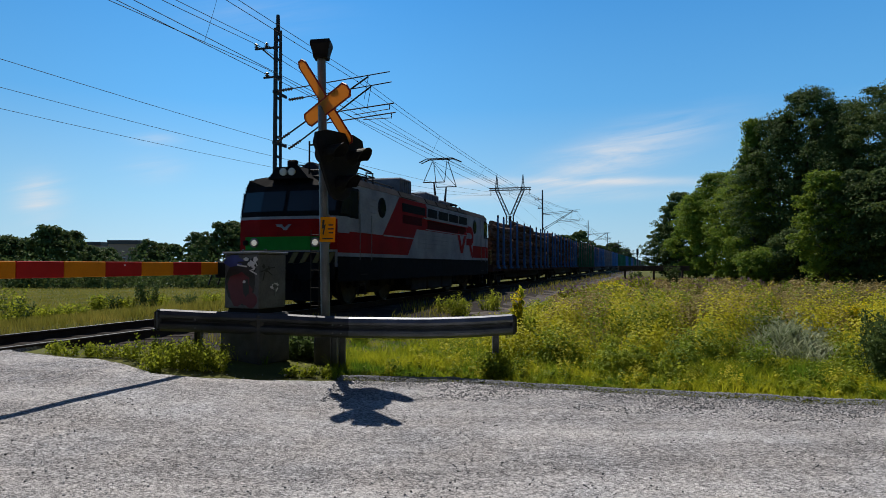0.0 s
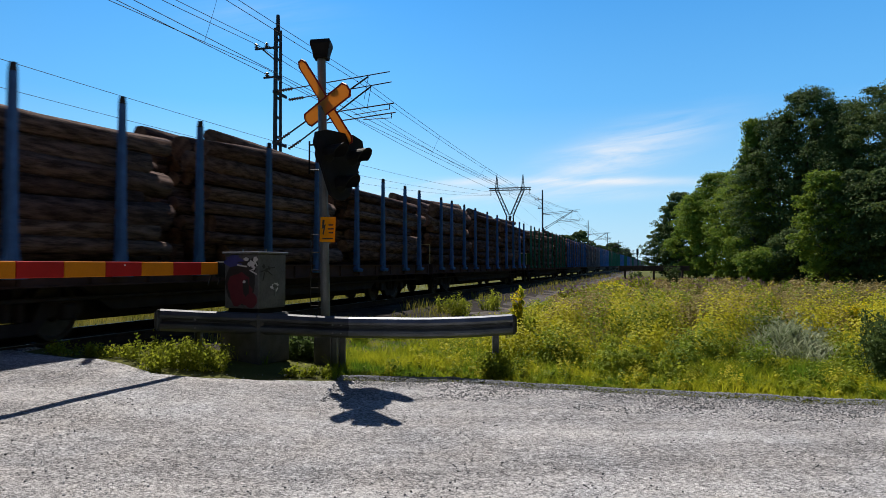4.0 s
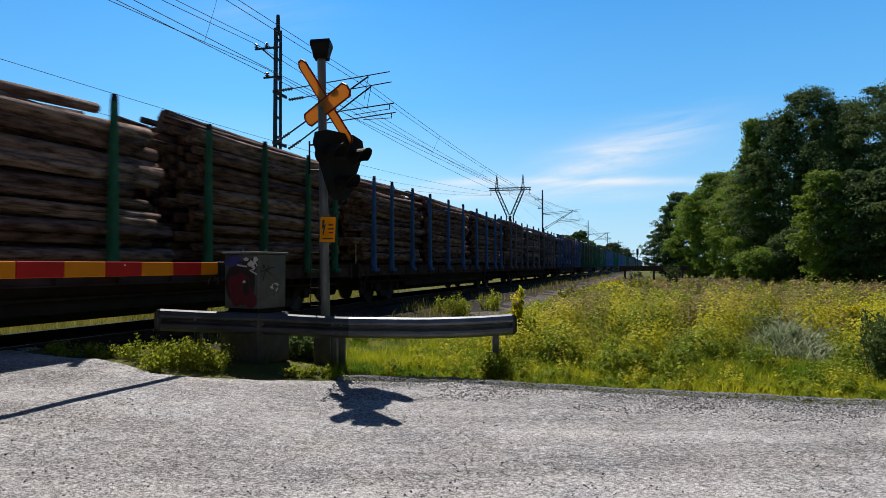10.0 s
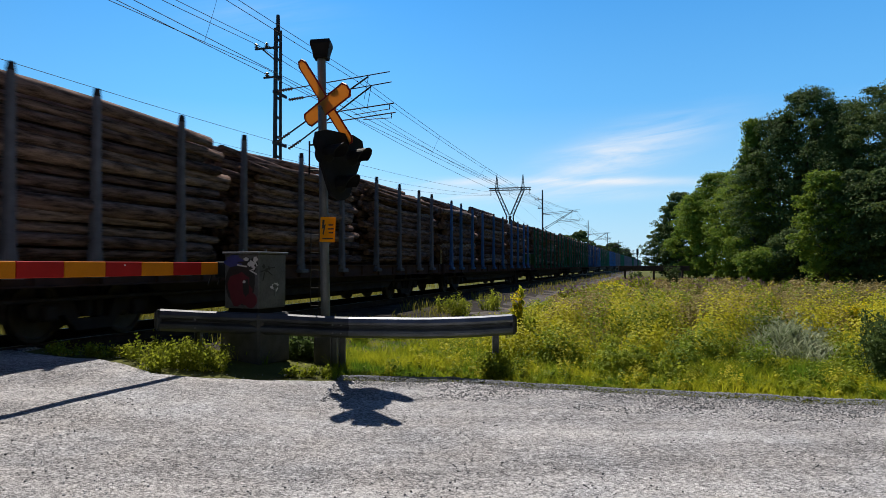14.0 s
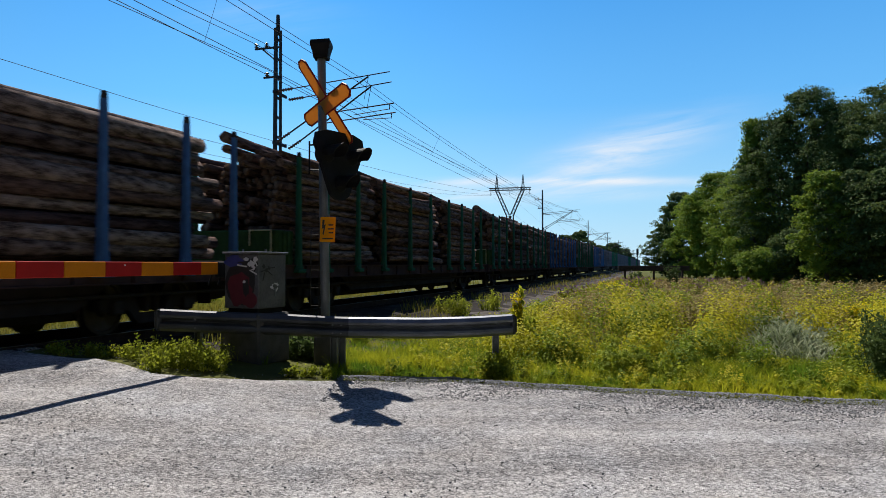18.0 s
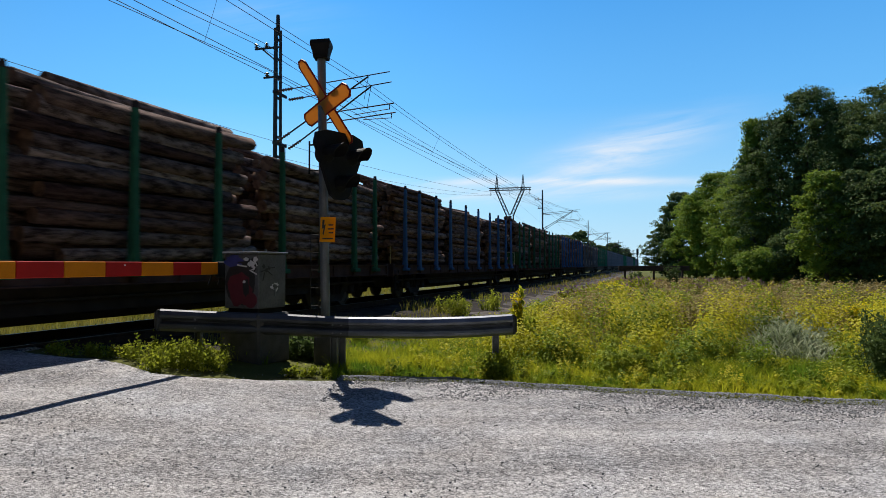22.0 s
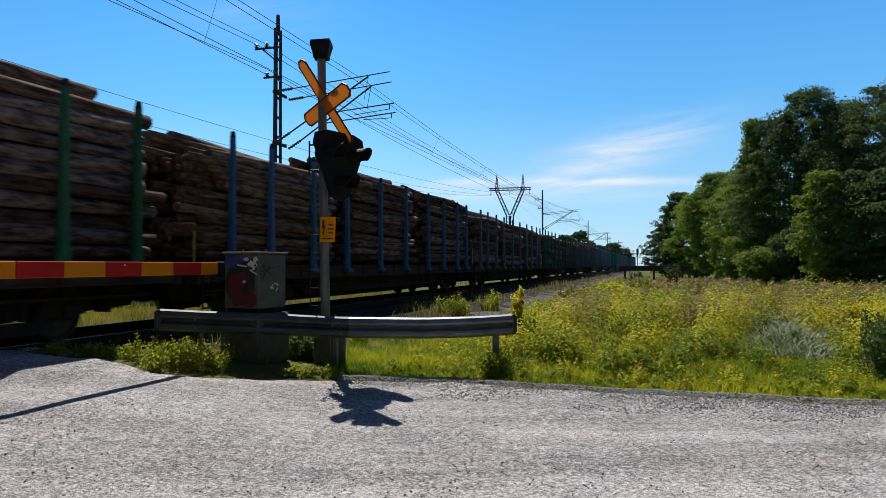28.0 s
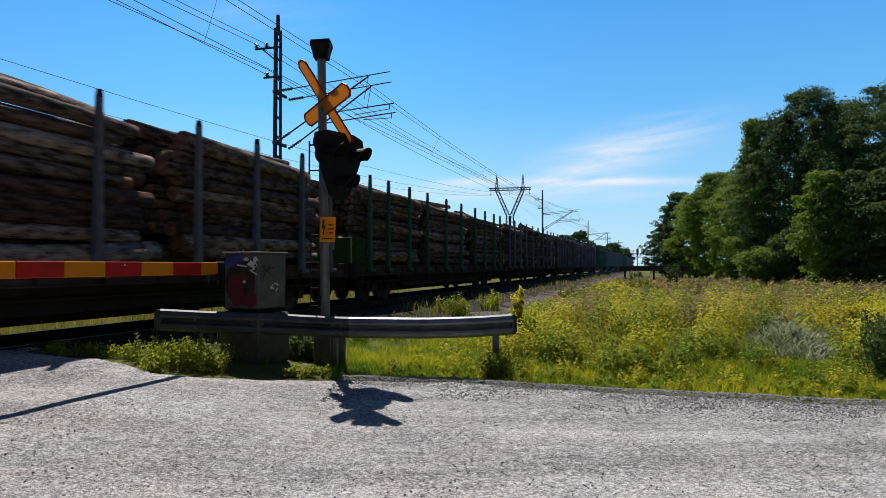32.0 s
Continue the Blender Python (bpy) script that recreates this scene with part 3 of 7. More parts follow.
def wagon_parts():
    """The meshes that all wagons share, with their names."""
    out = []
    for y in (-1.36, 1.36):
        bm = B()
        prism(bm, [(-1.0, 1.16), (19.2, 1.16), (19.2, 0.86), (-1.0, 0.86)], "y", y - 0.05, y + 0.05)
        for z in (1.16, 0.86):
            box(bm, (9.1, y * 1.02, z), (20.2, 0.16, 0.025))
        for x in np.arange(0.4, 18.4, 1.25):
            box(bm, (x, y * 1.03, 1.01), (0.02, 0.10, 0.28))
        out.append(("side_sill", bm, M["wagon_brown"]))
    bm = B()
    prism(bm, [(-1.0, 1.1), (19.2, 1.1), (19.2, 0.82), (15.3, 0.78), (14.6, 0.42), (3.6, 0.42), (2.9, 0.78), (-1.0, 0.82)], "y", -0.28, 0.28)
    for y in (-1.1, 1.1):
        prism(bm, [(2.9, 0.9), (15.3, 0.9), (14.5, 0.44), (3.7, 0.44)], "y", y - 0.03, y + 0.03)
    out.append(("centre_sill", bm, M["under"]))
    # brake rods, pans and pipes hung low between the axles
    bm = B()
    for y in (-0.62, 0.62):
        prism(bm, [(-0.95, 0.86), (19.15, 0.86), (19.0, 0.46), (15.0, 0.27), (3.2, 0.27), (-0.8, 0.46)], "y", y - 0.04, y + 0.04)
        for x in np.arange(0.1, 18.6, 0.95):
            box(bm, (x, y * 1.3, 0.60), (0.06, 0.30, 0.42))
    for y in (-1.2, 1.2):
        rod(bm, (-0.6, y, 0.66), (18.8, y, 0.66), 0.035, seg=6)
    out.append(("brake_gear", bm, M["under"]))
    bm = B()
    box(bm, (9.1, 0, 1.13), (20.1, 2.66, 0.06))
    out.append(("deck", bm, M["wagon_brown"]))
    for x in (-1.06, 19.26):
        bm = B()
        box(bm, (x, 0, 1.0), (0.14, 2.9, 0.42), 0.02)
        out.append(("end_beam", bm, M["wagon_brown"]))
        s = -1 if x < 0 else 1
        for y in (-0.9, 0.9):
            bm = B()
            rod(bm, (x, y, 0.98), (x + s * 0.3, y, 0.98), 0.09, seg=10)
            rod(bm, (x + s * 0.28, y, 0.98), (x + s * 0.33, y, 0.98), 0.23, 0.22, seg=14)
            out.append(("buffer", bm, M["under"]))
        bm = B()
        rod(bm, (x, 0, 0.95), (x + s * 0.36, 0, 0.93), 0.06, seg=8)
        box(bm, (x + s * 0.3, 0, 0.9), (0.1, 0.16, 0.22), 0.03)
        out.append(("coupling", bm, M["under"]))
    for x in OFF:
        bm = B()
        box(bm, (x, 0, 1.2), (0.2, 2.76, 0.10), 0.02)
        out.append(("bolster", bm, M["wagon_brown"]))
    for x, y in ((7.2, -0.9), (10.2, -0.9)):
        bm = B()
        rod(bm, (x - 0.5, y, 0.62), (x + 0.5, y, 0.62), 0.19, seg=12)
        out.append(("air_reservoir", bm, M["under"]))
    # hand rail and ladder at the leading end
    bm = B()
    pts = [(-1.02, -1.3, 1.2), (-1.02, -1.3, 1.95), (-1.02, -0.75, 1.95), (-1.02, -0.75, 1.6)]
    for p, q in zip(pts, pts[1:]):
        rod(bm, p, q, 0.018, seg=6)
    out.append(("handrail", bm, M["handrail"]))
    bm = B()
    for z in (0.35, 0.6, 0.85):
        box(bm, (-0.75, -1.42, z), (0.36, 0.05, 0.03))
    for x in (-0.92, -0.58):
        box(bm, (x, -1.42, 0.65), (0.03, 0.03, 0.7))
    out.append(("step_ladder", bm, M["under"]))
    return [(n, finish(n, b, m)) for n, b, m in out]


M["handrail"] = mat("pale_yellow_handrail", (0.55, 0.48, 0.25, 1), (0.4, 0.34, 0.18, 1), 0.5, bump=0)
M["board_green"] = mat("green_end_board", (0.04, 0.085, 0.022, 1), (0.022, 0.045, 0.014, 1), 0.8, spec=0.1)
WAGON = wagon_parts()
COLOURS = ["blue", "blue", "green", "blue", "grey", "blue", "green", "green", "blue", "green", "blue", "grey", "green",
           "grey", "grey", "grey", "green", "grey", "grey", "grey", "green", "grey", "grey", "grey"]
WAGON0, PITCH_W = 20.72, 20.9


def wagon(k):
    colour = COLOURS[k]
    w = on_train(empty("timber_wagon"), WAGON0 + k * PITCH_W)
    for n, me in WAGON:
        p = part(n, me, None, w)
        if n == "handrail":
            p["label"] = "pale yellow handrail"
    for x in OFF:
        for s in (-1, 1):
            st = part("stake", STAKES[colour], None, w, f"tall {colour} painted steel stake")
            st.location = (x, s * 1.45, 0)
            st.rotation_euler = (0, 0, 0 if s < 0 else math.pi)
    if colour == "green":
        bm = B()
        box(bm, (-0.6, 0, 1.56), (0.8, 2.84, 0.8), 0.03)
        for x in np.arange(-0.9, -0.2, 0.2):
            box(bm, (x, -1.43, 1.56), (0.05, 0.03, 0.76))
        part("end_locker", bm, M["board_green"], w, "green ribbed steel end locker")
    bogie(w, 1.9)
    bogie(w, 16.3)
    tagged(w, f"flat timber wagon with {colour} stakes carrying stacked logs", "railway wagon", "timber wagons of the train")
    return w


# logs: a few trunks of each class, bent and tapered a little
def log_mesh(length, r, seed, seg=9, bark="bark"):
    rng = random.Random(seed)
    bm = B()
    rings = []
    nb = 5
    bend = (rng.uniform(-1, 1) * 0.012 * length, rng.uniform(-1, 1) * 0.012 * length)
    for j in range(nb):
        u = j / (nb - 1)
        rr = r * (1.12 - 0.24 * u)
        w = math.sin(u * math.pi)
        ring = []
        for i in range(seg):
            a = 2 * math.pi * i / seg
            q = rr * (1 + 0.07 * math.sin(3 * a + seed) + rng.uniform(-0.04, 0.04))
            ring.append(bm.verts.new((u * length, bend[0] * w + q * math.cos(a), bend[1] * w + q * math.sin(a))))
        rings.append(ring)
    for p, q in zip(rings, rings[1:]):
        for i in range(seg):
            f = bm.faces.new((p[i], p[(i + 1) % seg], q[(i + 1) % seg], q[i]))
            f.smooth = True
    for ring in (rings[0][::-1], rings[-1]):
        f = bm.faces.new(ring)
        f.material_index = 1
    bmesh.ops.recalc_face_normals(bm, faces=bm.faces[:])
    return finish("log", bm, [M[bark], M["cut"]])


CLASSES = {"sawlogs": (0.165, 5.3), "pulp": (0.095, 5.2), "mixed": (0.125, 5.2)}
LOGS = {c: [log_mesh(ln, r * (0.85 + 0.3 * (i % 3) / 2), 10 + i, bark="bark_pale" if c == "mixed" and i != 1 else "bark_pulp" if c == "pulp" else "bark") for i in range(6)] for c, (r, ln) in CLASSES.items()}


def stack_plan(cls, seed, top):
    """Where the logs of a stack lie: (y, z, shift, yaw, flip, mesh, outer)."""
    rng = random.Random(seed)
    r, ln = CLASSES[cls]
    rows = round((top - 1.27 - 2 * r) / (r * 1.78)) + 1
    half = 1.33
    plan = []
    for j in range(rows + (1 if cls == "sawlogs" else 2)):
        z = 1.27 + r + j * r * 1.78
        crown = 0 if j < rows else (j - rows + 1) * 0.42
        w = half - r - crown
        n = max(2, int(2 * w / (r * 2.04)) + 1)
        for i in range(n):
            y = -w + (2 * w) * i / (n - 1) + (r if j % 2 else 0) * 0.5 * (1 if i < n - 1 else -1) * (0.0 if i == 0 else 1)
            if j >= rows and rng.random() < 0.5 or j == rows - 1 and i and rng.random() < 0.25:
                continue
            outer = i == 0 or j >= rows - 1
            plan.append((y + rng.uniform(-0.05, 0.04), z + rng.uniform(-0.04, 0.04), rng.gauss(0, 0.26 if j < rows else 0.5), rng.gauss(0, 1.1 if j < rows else 2.8), rng.random() < 0.5, rng.randrange(6), outer))
    return plan


STACK_CORE = {}


def core_mesh(cls, variant, length, plan):
    key = (cls, variant, round(length, 1))
    if key in STACK_CORE:
        return STACK_CORE[key]
    ln = CLASSES[cls][1]
    vs, fs, fm, base = [], [], [], 0
    for y, z, sh, yaw, flip, k, outer in plan:
        me = LOGS[cls][k]
        n = len(me.vertices)
        co = np.empty(n * 3)
        me.vertices.foreach_get("co", co)
        co = co.reshape(-1, 3).copy()
        co[:, 0] *= length / ln
        if flip:
            co[:, 0] = length - co[:, 0]
            co[:, 1] *= -1
        a = radians(yaw)
        x = co[:, 0] - length / 2
        co[:, 0], co[:, 1] = x * math.cos(a) - co[:, 1] * math.sin(a) + sh + length / 2, x * math.sin(a) + co[:, 1] * math.cos(a) + y
        co[:, 2] += z
        vs.append(co)
        for p in me.polygons:
            idx = [base + v for v in p.vertices]
            if len(idx) == 4:
                fs.append(idx)
                fm.append(p.material_index)
            else:
                for i in range(1, len(idx) - 2, 2):
                    fs.append([idx[0], idx[i], idx[i + 1], idx[i + 2]])
                    fm.append(1)
        base += n
    me = numpy_mesh("packed_timber", np.concatenate(vs), np.array(fs), [M["bark_core"], M["cut"]], fm)
    STACK_CORE[key] = me
    return me


def log_stack(k, which, cls, top, near, seed):
    lo, hi = ((-0.75, 4.75), (5.95, 11.35), (12.55, 18.7))[which]
    if which == 2 and COLOURS[(k + 1) % len(COLOURS)] == "green":
        hi = 17.7
    if which == 0 and COLOURS[k] == "green":
        lo = -0.15
    length = hi - lo
    st = on_train(empty("log_stack"), WAGON0 + k * PITCH_W + lo)
    variant = seed % 3
    plan = stack_plan(cls, 100 + variant, top)
    st["label"] = {"sawlogs": "stack of thick brown pine sawlogs on a wagon", "pulp": "stack of thin rough pulpwood logs on a wagon", "mixed": "stack of brown debarked and rough logs on a wagon"}[cls]
    tagged(st, category="log stack", group="log stacks on the train")
    if near:
        part("packed_timber", core_mesh(cls, (variant, top, "in"), length, [p for p in plan if not p[6]]), None, st)["kind"] = "stuff"
        ln = CLASSES[cls][1]
        rng = random.Random(seed)
        for y, z, sh, yaw, flip, i, outer in plan:
            if not outer:
                continue
            lg = part("log", LOGS[cls][i], None, st)
            sh += rng.gauss(0, 0.06)
            a = yaw + rng.gauss(0, 0.3)
            tip = rng.gauss(0, 0.45 if z < top - 0.3 else 0.9)
            fat = rng.uniform(0.78, 1.22)
            long = length / ln * rng.uniform(0.93, 1.03)
            turn = pose(0, 0, 0, rng.uniform(0, 360), 0, 0) @ Matrix.Diagonal((long, fat, fat, 1)) @ Matrix.Translation((-ln / 2, 0, 0))
            lg.matrix_basis = Matrix.Translation((length / 2 + sh, y, z)) @ pose(0, 0, 0, 0, tip, a + (180 if flip else 0)) @ turn
    else:
        part("packed_timber", core_mesh(cls, (variant, top, "all"), length, plan), None, st)["kind"] = "stuff"
    return st


LOADS = [  # class of the load, and the height of each of its three stacks
    ("sawlogs", 3.5, 3.52, 3.5), ("sawlogs", 3.55, 3.68, 3.62), ("pulp", 3.32, 3.5, 3.8), ("pulp", 3.62, 3.68, 3.66), ("pulp", 3.6, 3.5, 3.6),
    ("mixed", 3.58, 3.66, 3.42), ("pulp", 3.78, 3.82, 3.75), ("mixed", 3.75, 3.7, 3.55), ("pulp", 3.82, 3.5, 3.55), ("mixed", 3.72, 3.65, 3.75),
    ("pulp", 3.55, 3.8, 3.8), ("mixed", 3.5, 3.6, 3.55), ("pulp", 3.42, 3.45, 3.5)]


def build_train():
    for k in range(len(COLOURS)):
        wagon(k)
        cls, *tops = LOADS[k % len(LOADS)]
        for j in range(3):
            log_stack(k, j, cls, tops[j], k < 13, 3 * k + j)


build_train()


def motions():
    for thing, start in MOVES:
        walk(thing, [(t, on_track(start - gone(t))) for t in range(0, 33, 2)])


# ---- locomotive: x runs from the leading buffers back, the eye's side is -y ----
SECT = [(-1.55, 1.12), (-1.55, 2.48), (-1.55, 3.40), (-1.40, 3.60), (-0.5, 3.70), (0.5, 3.70), (1.40, 3.60), (1.55, 3.40), (1.55, 2.48), (1.55, 1.12)]


def side_panel(parent, name, pts, m, thick=0.012, proud=0.0, label="", sides=(-1, 1)):
    """A thin sheet on each body side, outline in (x, z)."""
    for s in sides:
        bm = B()
        y0 = s * (1.55 + proud)
        prism(bm, pts, "y", min(y0, y0 + s * thick), max(y0, y0 + s * thick))
        part(name, bm, m, parent, label)


def rect(x0, x1, z0, z1):
    return [(x0, z0), (x1, z0), (x1, z1), (x0, z1)]


def corner_sheet(loco, name, s, u0, u1, z0, z1, m, end, label=""):
    """A sheet on the tapered cab side, u from the front corner back to the body."""
    bm = B()

    def at(u, z, k):
        x, y = 0.755 + 0.60 * u, s * (1.478 + 0.078 * u + k)
        return bm.verts.new((x if end == 0 else 18.96 - x, y, z))
    for k in (0.0, 0.01):
        bm.faces.new([at(u, z, k) for u, z in ((u0, z0), (u1, z0), (u1, z1), (u0, z1))])
    bmesh.ops.bridge_loops(bm, edges=bm.edges[:])
    bmesh.ops.recalc_face_normals(bm, faces=bm.faces[:])
    return part(name, bm, m, loco, label)


def nose(end, upper):
    """The cab end: rounds inwards to the front, raked above the waist; split at the waist."""
    bm = B()
    sx = (lambda x: x) if end == 0 else (lambda x: 18.96 - x)
    lev = {1.12: 0.62, 2.48: 0.60, 3.40: 0.86, 3.60: 0.92, 3.70: 1.15}
    ring1 = [bm.verts.new((sx(1.35), y, z)) for y, z in SECT]
    ring0 = [bm.verts.new((sx(lev[z] + (0.16 if abs(y) > 1.5 else 0.05 if abs(y) > 1 else 0)), y * 0.955, z - (0.07 if z > 3.2 else 0))) for y, z in SECT]
    for i in range(len(SECT) - 1):
        bm.faces.new((ring0[i], ring0[i + 1], ring1[i + 1], ring1[i]))
    # front faces with a slightly bowed middle
    mid = {z: [bm.verts.new((sx(lev[z] - 0.03), y, z - (0.07 if z > 3.2 else 0))) for y in (-0.75, 0.75)] for z in (1.12, 2.48, 3.40)}
    rows = [(ring0[0], *mid[1.12], ring0[9]), (ring0[1], *mid[2.48], ring0[8]), (ring0[2], *mid[3.40], ring0[7])]
    for a, b in zip(rows, rows[1:]):
        for i in range(3):
            bm.faces.new((a[i], a[i + 1], b[i + 1], b[i]))
    bm.faces.new((rows[2][0], rows[2][1], ring0[4], ring0[3]))
    bm.faces.new((rows[2][1], rows[2][2], ring0[5], ring0[4]))
    bm.faces.new((rows[2][2], rows[2][3], ring0[6], ring0[5]))
    bm.faces.new((ring0[0], ring0[9], ring1[9], ring1[0]))
    cut = [f for f in bm.faces if (f.calc_center_median().z > 2.47) != upper]
    bmesh.ops.delete(bm, geom=cut, context="FACES")
    bmesh.ops.recalc_face_normals(bm, faces=bm.faces[:])
    return bm


def front_sheet(loco, name, y0, y1, z0, z1, m, end, proud=0.02, label=""):
    """A sheet on the bowed cab front between two heights."""
    bm = B()
    ys = sorted({y0, y1, *[y for y in (-0.75, 0.75) if y0 < y < y1]})

    def fx(y, z):
        base = 0.57 if z <= 2.48 else 0.57 + 0.26 * (z - 2.48) / 0.82
        out = max(0.0, (abs(y) - 0.75) / 0.73) * 0.19
        x = base + out - proud
        return x if end == 0 else 18.96 - x
    lo = [bm.verts.new((fx(y, z0), y, z0)) for y in ys]
    hi = [bm.verts.new((fx(y, z1), y, z1)) for y in ys]
    fs = [bm.faces.new((lo[i], lo[i + 1], hi[i + 1], hi[i])) for i in range(len(ys) - 1)]
    r = bmesh.ops.extrude_face_region(bm, geom=fs)
    d = 0.03 if end == 0 else -0.03
    for v in r["geom"]:
        if isinstance(v, bmesh.types.BMVert):
            v.co.x += d
    bmesh.ops.recalc_face_normals(bm, faces=bm.faces[:])
    return part(name, bm, m, loco, label)


def emblem_band(loco, path, half, m, proud, label):
    """A flat band of even width along a path of (x, z) on the body side."""
    for s in (-1, 1):
        bm = B()
        y0, y1 = s * (1.55 + proud - 0.004), s * (1.55 + proud)
        rows = []
        for i, (x, z) in enumerate(path):
            a, b = Vector(path[max(i - 1, 0)]), Vector(path[min(i + 1, len(path) - 1)])
            d = (b - a).normalized()
            rows.append([(x - d.y * k, y, z + d.x * k) for k in (-half, half) for y in (y0, y1)])
        vs = [[bm.verts.new(p) for p in r] for r in rows]
        for a, b in zip(vs, vs[1:]):
            for q, w in ((0, 1), (1, 3), (3, 2), (2, 0)):
                bm.faces.new((a[q], a[w], b[w], b[q]))
        for r in (vs[0], vs[-1]):
            bm.faces.new((r[0], r[1], r[3], r[2]))
        bmesh.ops.recalc_face_normals(bm, faces=bm.faces[:])
        part("emblem", bm, m, loco, label)


def build_loco():
    lo = on_train(empty("electric_locomotive"), 0.0)
    tagged(lo, "red, white and green electric locomotive hauling the timber train", "locomotive")
    bm = B()
    prism(bm, SECT, "x", 1.35, 17.61)
    part("body", bm, M["l_white"], lo, "light grey painted body")
    for end in (0, 1):
        part("cab", nose(end, False), M["l_white"], lo)
        part("cab_top", nose(end, True), M["l_black"], lo, "black upper cab with roof")
        for s in (-1, 1):
            corner_sheet(lo, "paint_band", s, 0.0, 1.0, 1.50, 2.03, M["l_red"], end, "red livery band")
            corner_sheet(lo, "skirt", s, 0.0, 1.0, 0.72, 1.395, M["l_black"], end, "black lower body")
            corner_sheet(lo, "pale_stripe", s, 0.0, 1.0, 1.40, 1.465, M["l_white"], end, "pale waist stripe")
        for a, b in ((-1.4, -0.06), (0.06, 1.4)):
            front_sheet(lo, "windscreen", a, b, 2.62, 3.18, M["glass"], end, 0.028)
        front_sheet(lo, "screen_frame", -1.47, 1.47, 2.52, 3.30, M["l_black"], end, 0.012)
        front_sheet(lo, "red_band", -1.47, 1.47, 1.58, 2.40, M["l_red"], end, 0.02, "red front band")
        front_sheet(lo, "green_band", -1.28, 1.28, 1.57, 1.93, M["l_green"], end, 0.026, "green front band")
        front_sheet(lo, "hazard_panel", -1.4, 1.4, 1.20, 1.52, M["l_black"], end, 0.016)
        sx = (lambda x: x) if end == 0 else (lambda x: 18.96 - x)
        s = 1 if end == 0 else -1
        for i in range(8):
            bm = B()
            y = -1.3 + i * 0.34
            t = 0.16 * (1 if y > 0 else -1)
            pts = [(y, 1.22), (y + 0.15, 1.22), (y + 0.15 + t, 1.5), (y + t, 1.5)]
            x = sx(0.548 + max(0, abs(y) - 0.75) / 0.73 * 0.17)
            prism(bm, pts, "x", min(x, x - s * 0.02), max(x, x - s * 0.02))
            part("hazard_stripe", bm, M["hazard"], lo, "yellow hazard stripe")
        bm = B()
        prism(bm, [(-0.22, 2.26), (-0.14, 2.26), (-0.02, 2.16), (0.06, 2.26), (0.24, 2.26), (0.2, 2.20), (0.06, 2.17), (0.0, 2.10), (-0.08, 2.10)], "x", min(sx(0.515), sx(0.53)), max(sx(0.515), sx(0.53)))
        part("front_emblem", bm, M["l_white"], lo, "pale metal front emblem")
        for y in (-0.92, 0.92):
            bm = B()
            lathe(bm, [(0, 0.13), (0.06, 0.13), (0.08, 0.10), (0.05, 0.09), (0.05, 0.02)], (sx(0.60), y, 1.77), (-s, 0, 0))
            hl = part("headlight", bm, M["l_grey"], lo)
            bm = B()
            lathe(bm, [(0.055, 0.085), (0.07, 0.07), (0.078, 0.03)], (sx(0.60), y, 1.77), (-s, 0, 0))
            part("lens", bm, M["lamp"] if end == 0 else M["glass"], hl, "lit headlamp lens" if end == 0 else "")
            bm = B()
            box(bm, (sx(0.60), y * 1.33, 1.77), (0.05, 0.16, 0.14), 0.02)
            part("tail_light", bm, M["l_black"], lo)
            bm = B()
            rod(bm, (sx(0.6), y * 0.97, 1.0), (sx(0.12), y * 0.97, 1.0), 0.10, seg=12)
            rod(bm, (sx(0.14), y * 0.97, 1.0), (sx(0.06), y * 0.97, 1.0), 0.25, 0.24, seg=18)
            part("buffer", bm, M["l_black"], lo)
        # roof lamp housing
        bm = B()
        prism(bm, [(-0.62, 3.52), (0.62, 3.52), (0.34, 3.84), (-0.34, 3.84)], "x", min(sx(0.72), sx(1.3)), max(sx(0.72), sx(1.3)))
        rh = part("roof_lamp_housing", bm, M["l_black"], lo)
        for y in (-0.13, 0.13):
            bm = B()
            lathe(bm, [(0, 0.105), (0.05, 0.105), (0.055, 0.085), (0.06, 0.03)], (sx(0.74), y, 3.70), (-s, 0, 0))
            part("roof_lamp", bm, M["lamp_off"] if end else M["lamp_soft"], rh, "pair of pale roof lamps")
        bm = B()
        box(bm, (sx(1.0), 0.0, 3.95), (0.16, 0.3, 0.22), 0.04)
        part("horn", bm, M["l_black"], lo)
        for y in (-1.0, 0.3):
            bm = B()
            rod(bm, (sx(0.70), y + 0.25, 2.60), (sx(0.76), y + 0.55, 2.98), 0.012, seg=5)
            part("wiper", bm, M["l_black"], lo)
        # buffer beam, plough, coupling
        bm = B()
        box(bm, (sx(0.62), 0, 0.98), (0.12, 2.9, 0.44), 0.03)
        part("buffer_beam", bm, M["l_black"], lo)
        bm = B()
        prism(bm, [(-1.3, 0.16), (-0.4, 0.22), (0.4, 0.22), (1.3, 0.16), (1.38, 0.30), (1.25, 0.84), (-1.25, 0.84), (-1.38, 0.30)], "x", min(sx(0.60), sx(0.66)), max(sx(0.60), sx(0.66)))
        part("rail_guard", bm, M["l_black"], lo)
        for y in (-0.62, -0.42, 0.42, 0.62):
            bm = B()
            hose = [(sx(0.56), y, 0.95), (sx(0.34), y, 0.86), (sx(0.30), y * 0.97, 0.62), (sx(0.42), y * 0.9, 0.45)]
            for p0, p1 in zip(hose, hose[1:]):
                rod(bm, p0, p1, 0.03, seg=6)
            part("brake_hose", bm, M["l_black"], lo)
        bm = B()
        rod(bm, (sx(0.6), 0, 1.0), (sx(0.15), 0, 0.95), 0.07, seg=8)
        box(bm, (sx(0.2), 0, 0.85), (0.1, 0.14, 0.36), 0.03)
        part("coupling", bm, M["under"], lo)
        # steps
        bm = B()
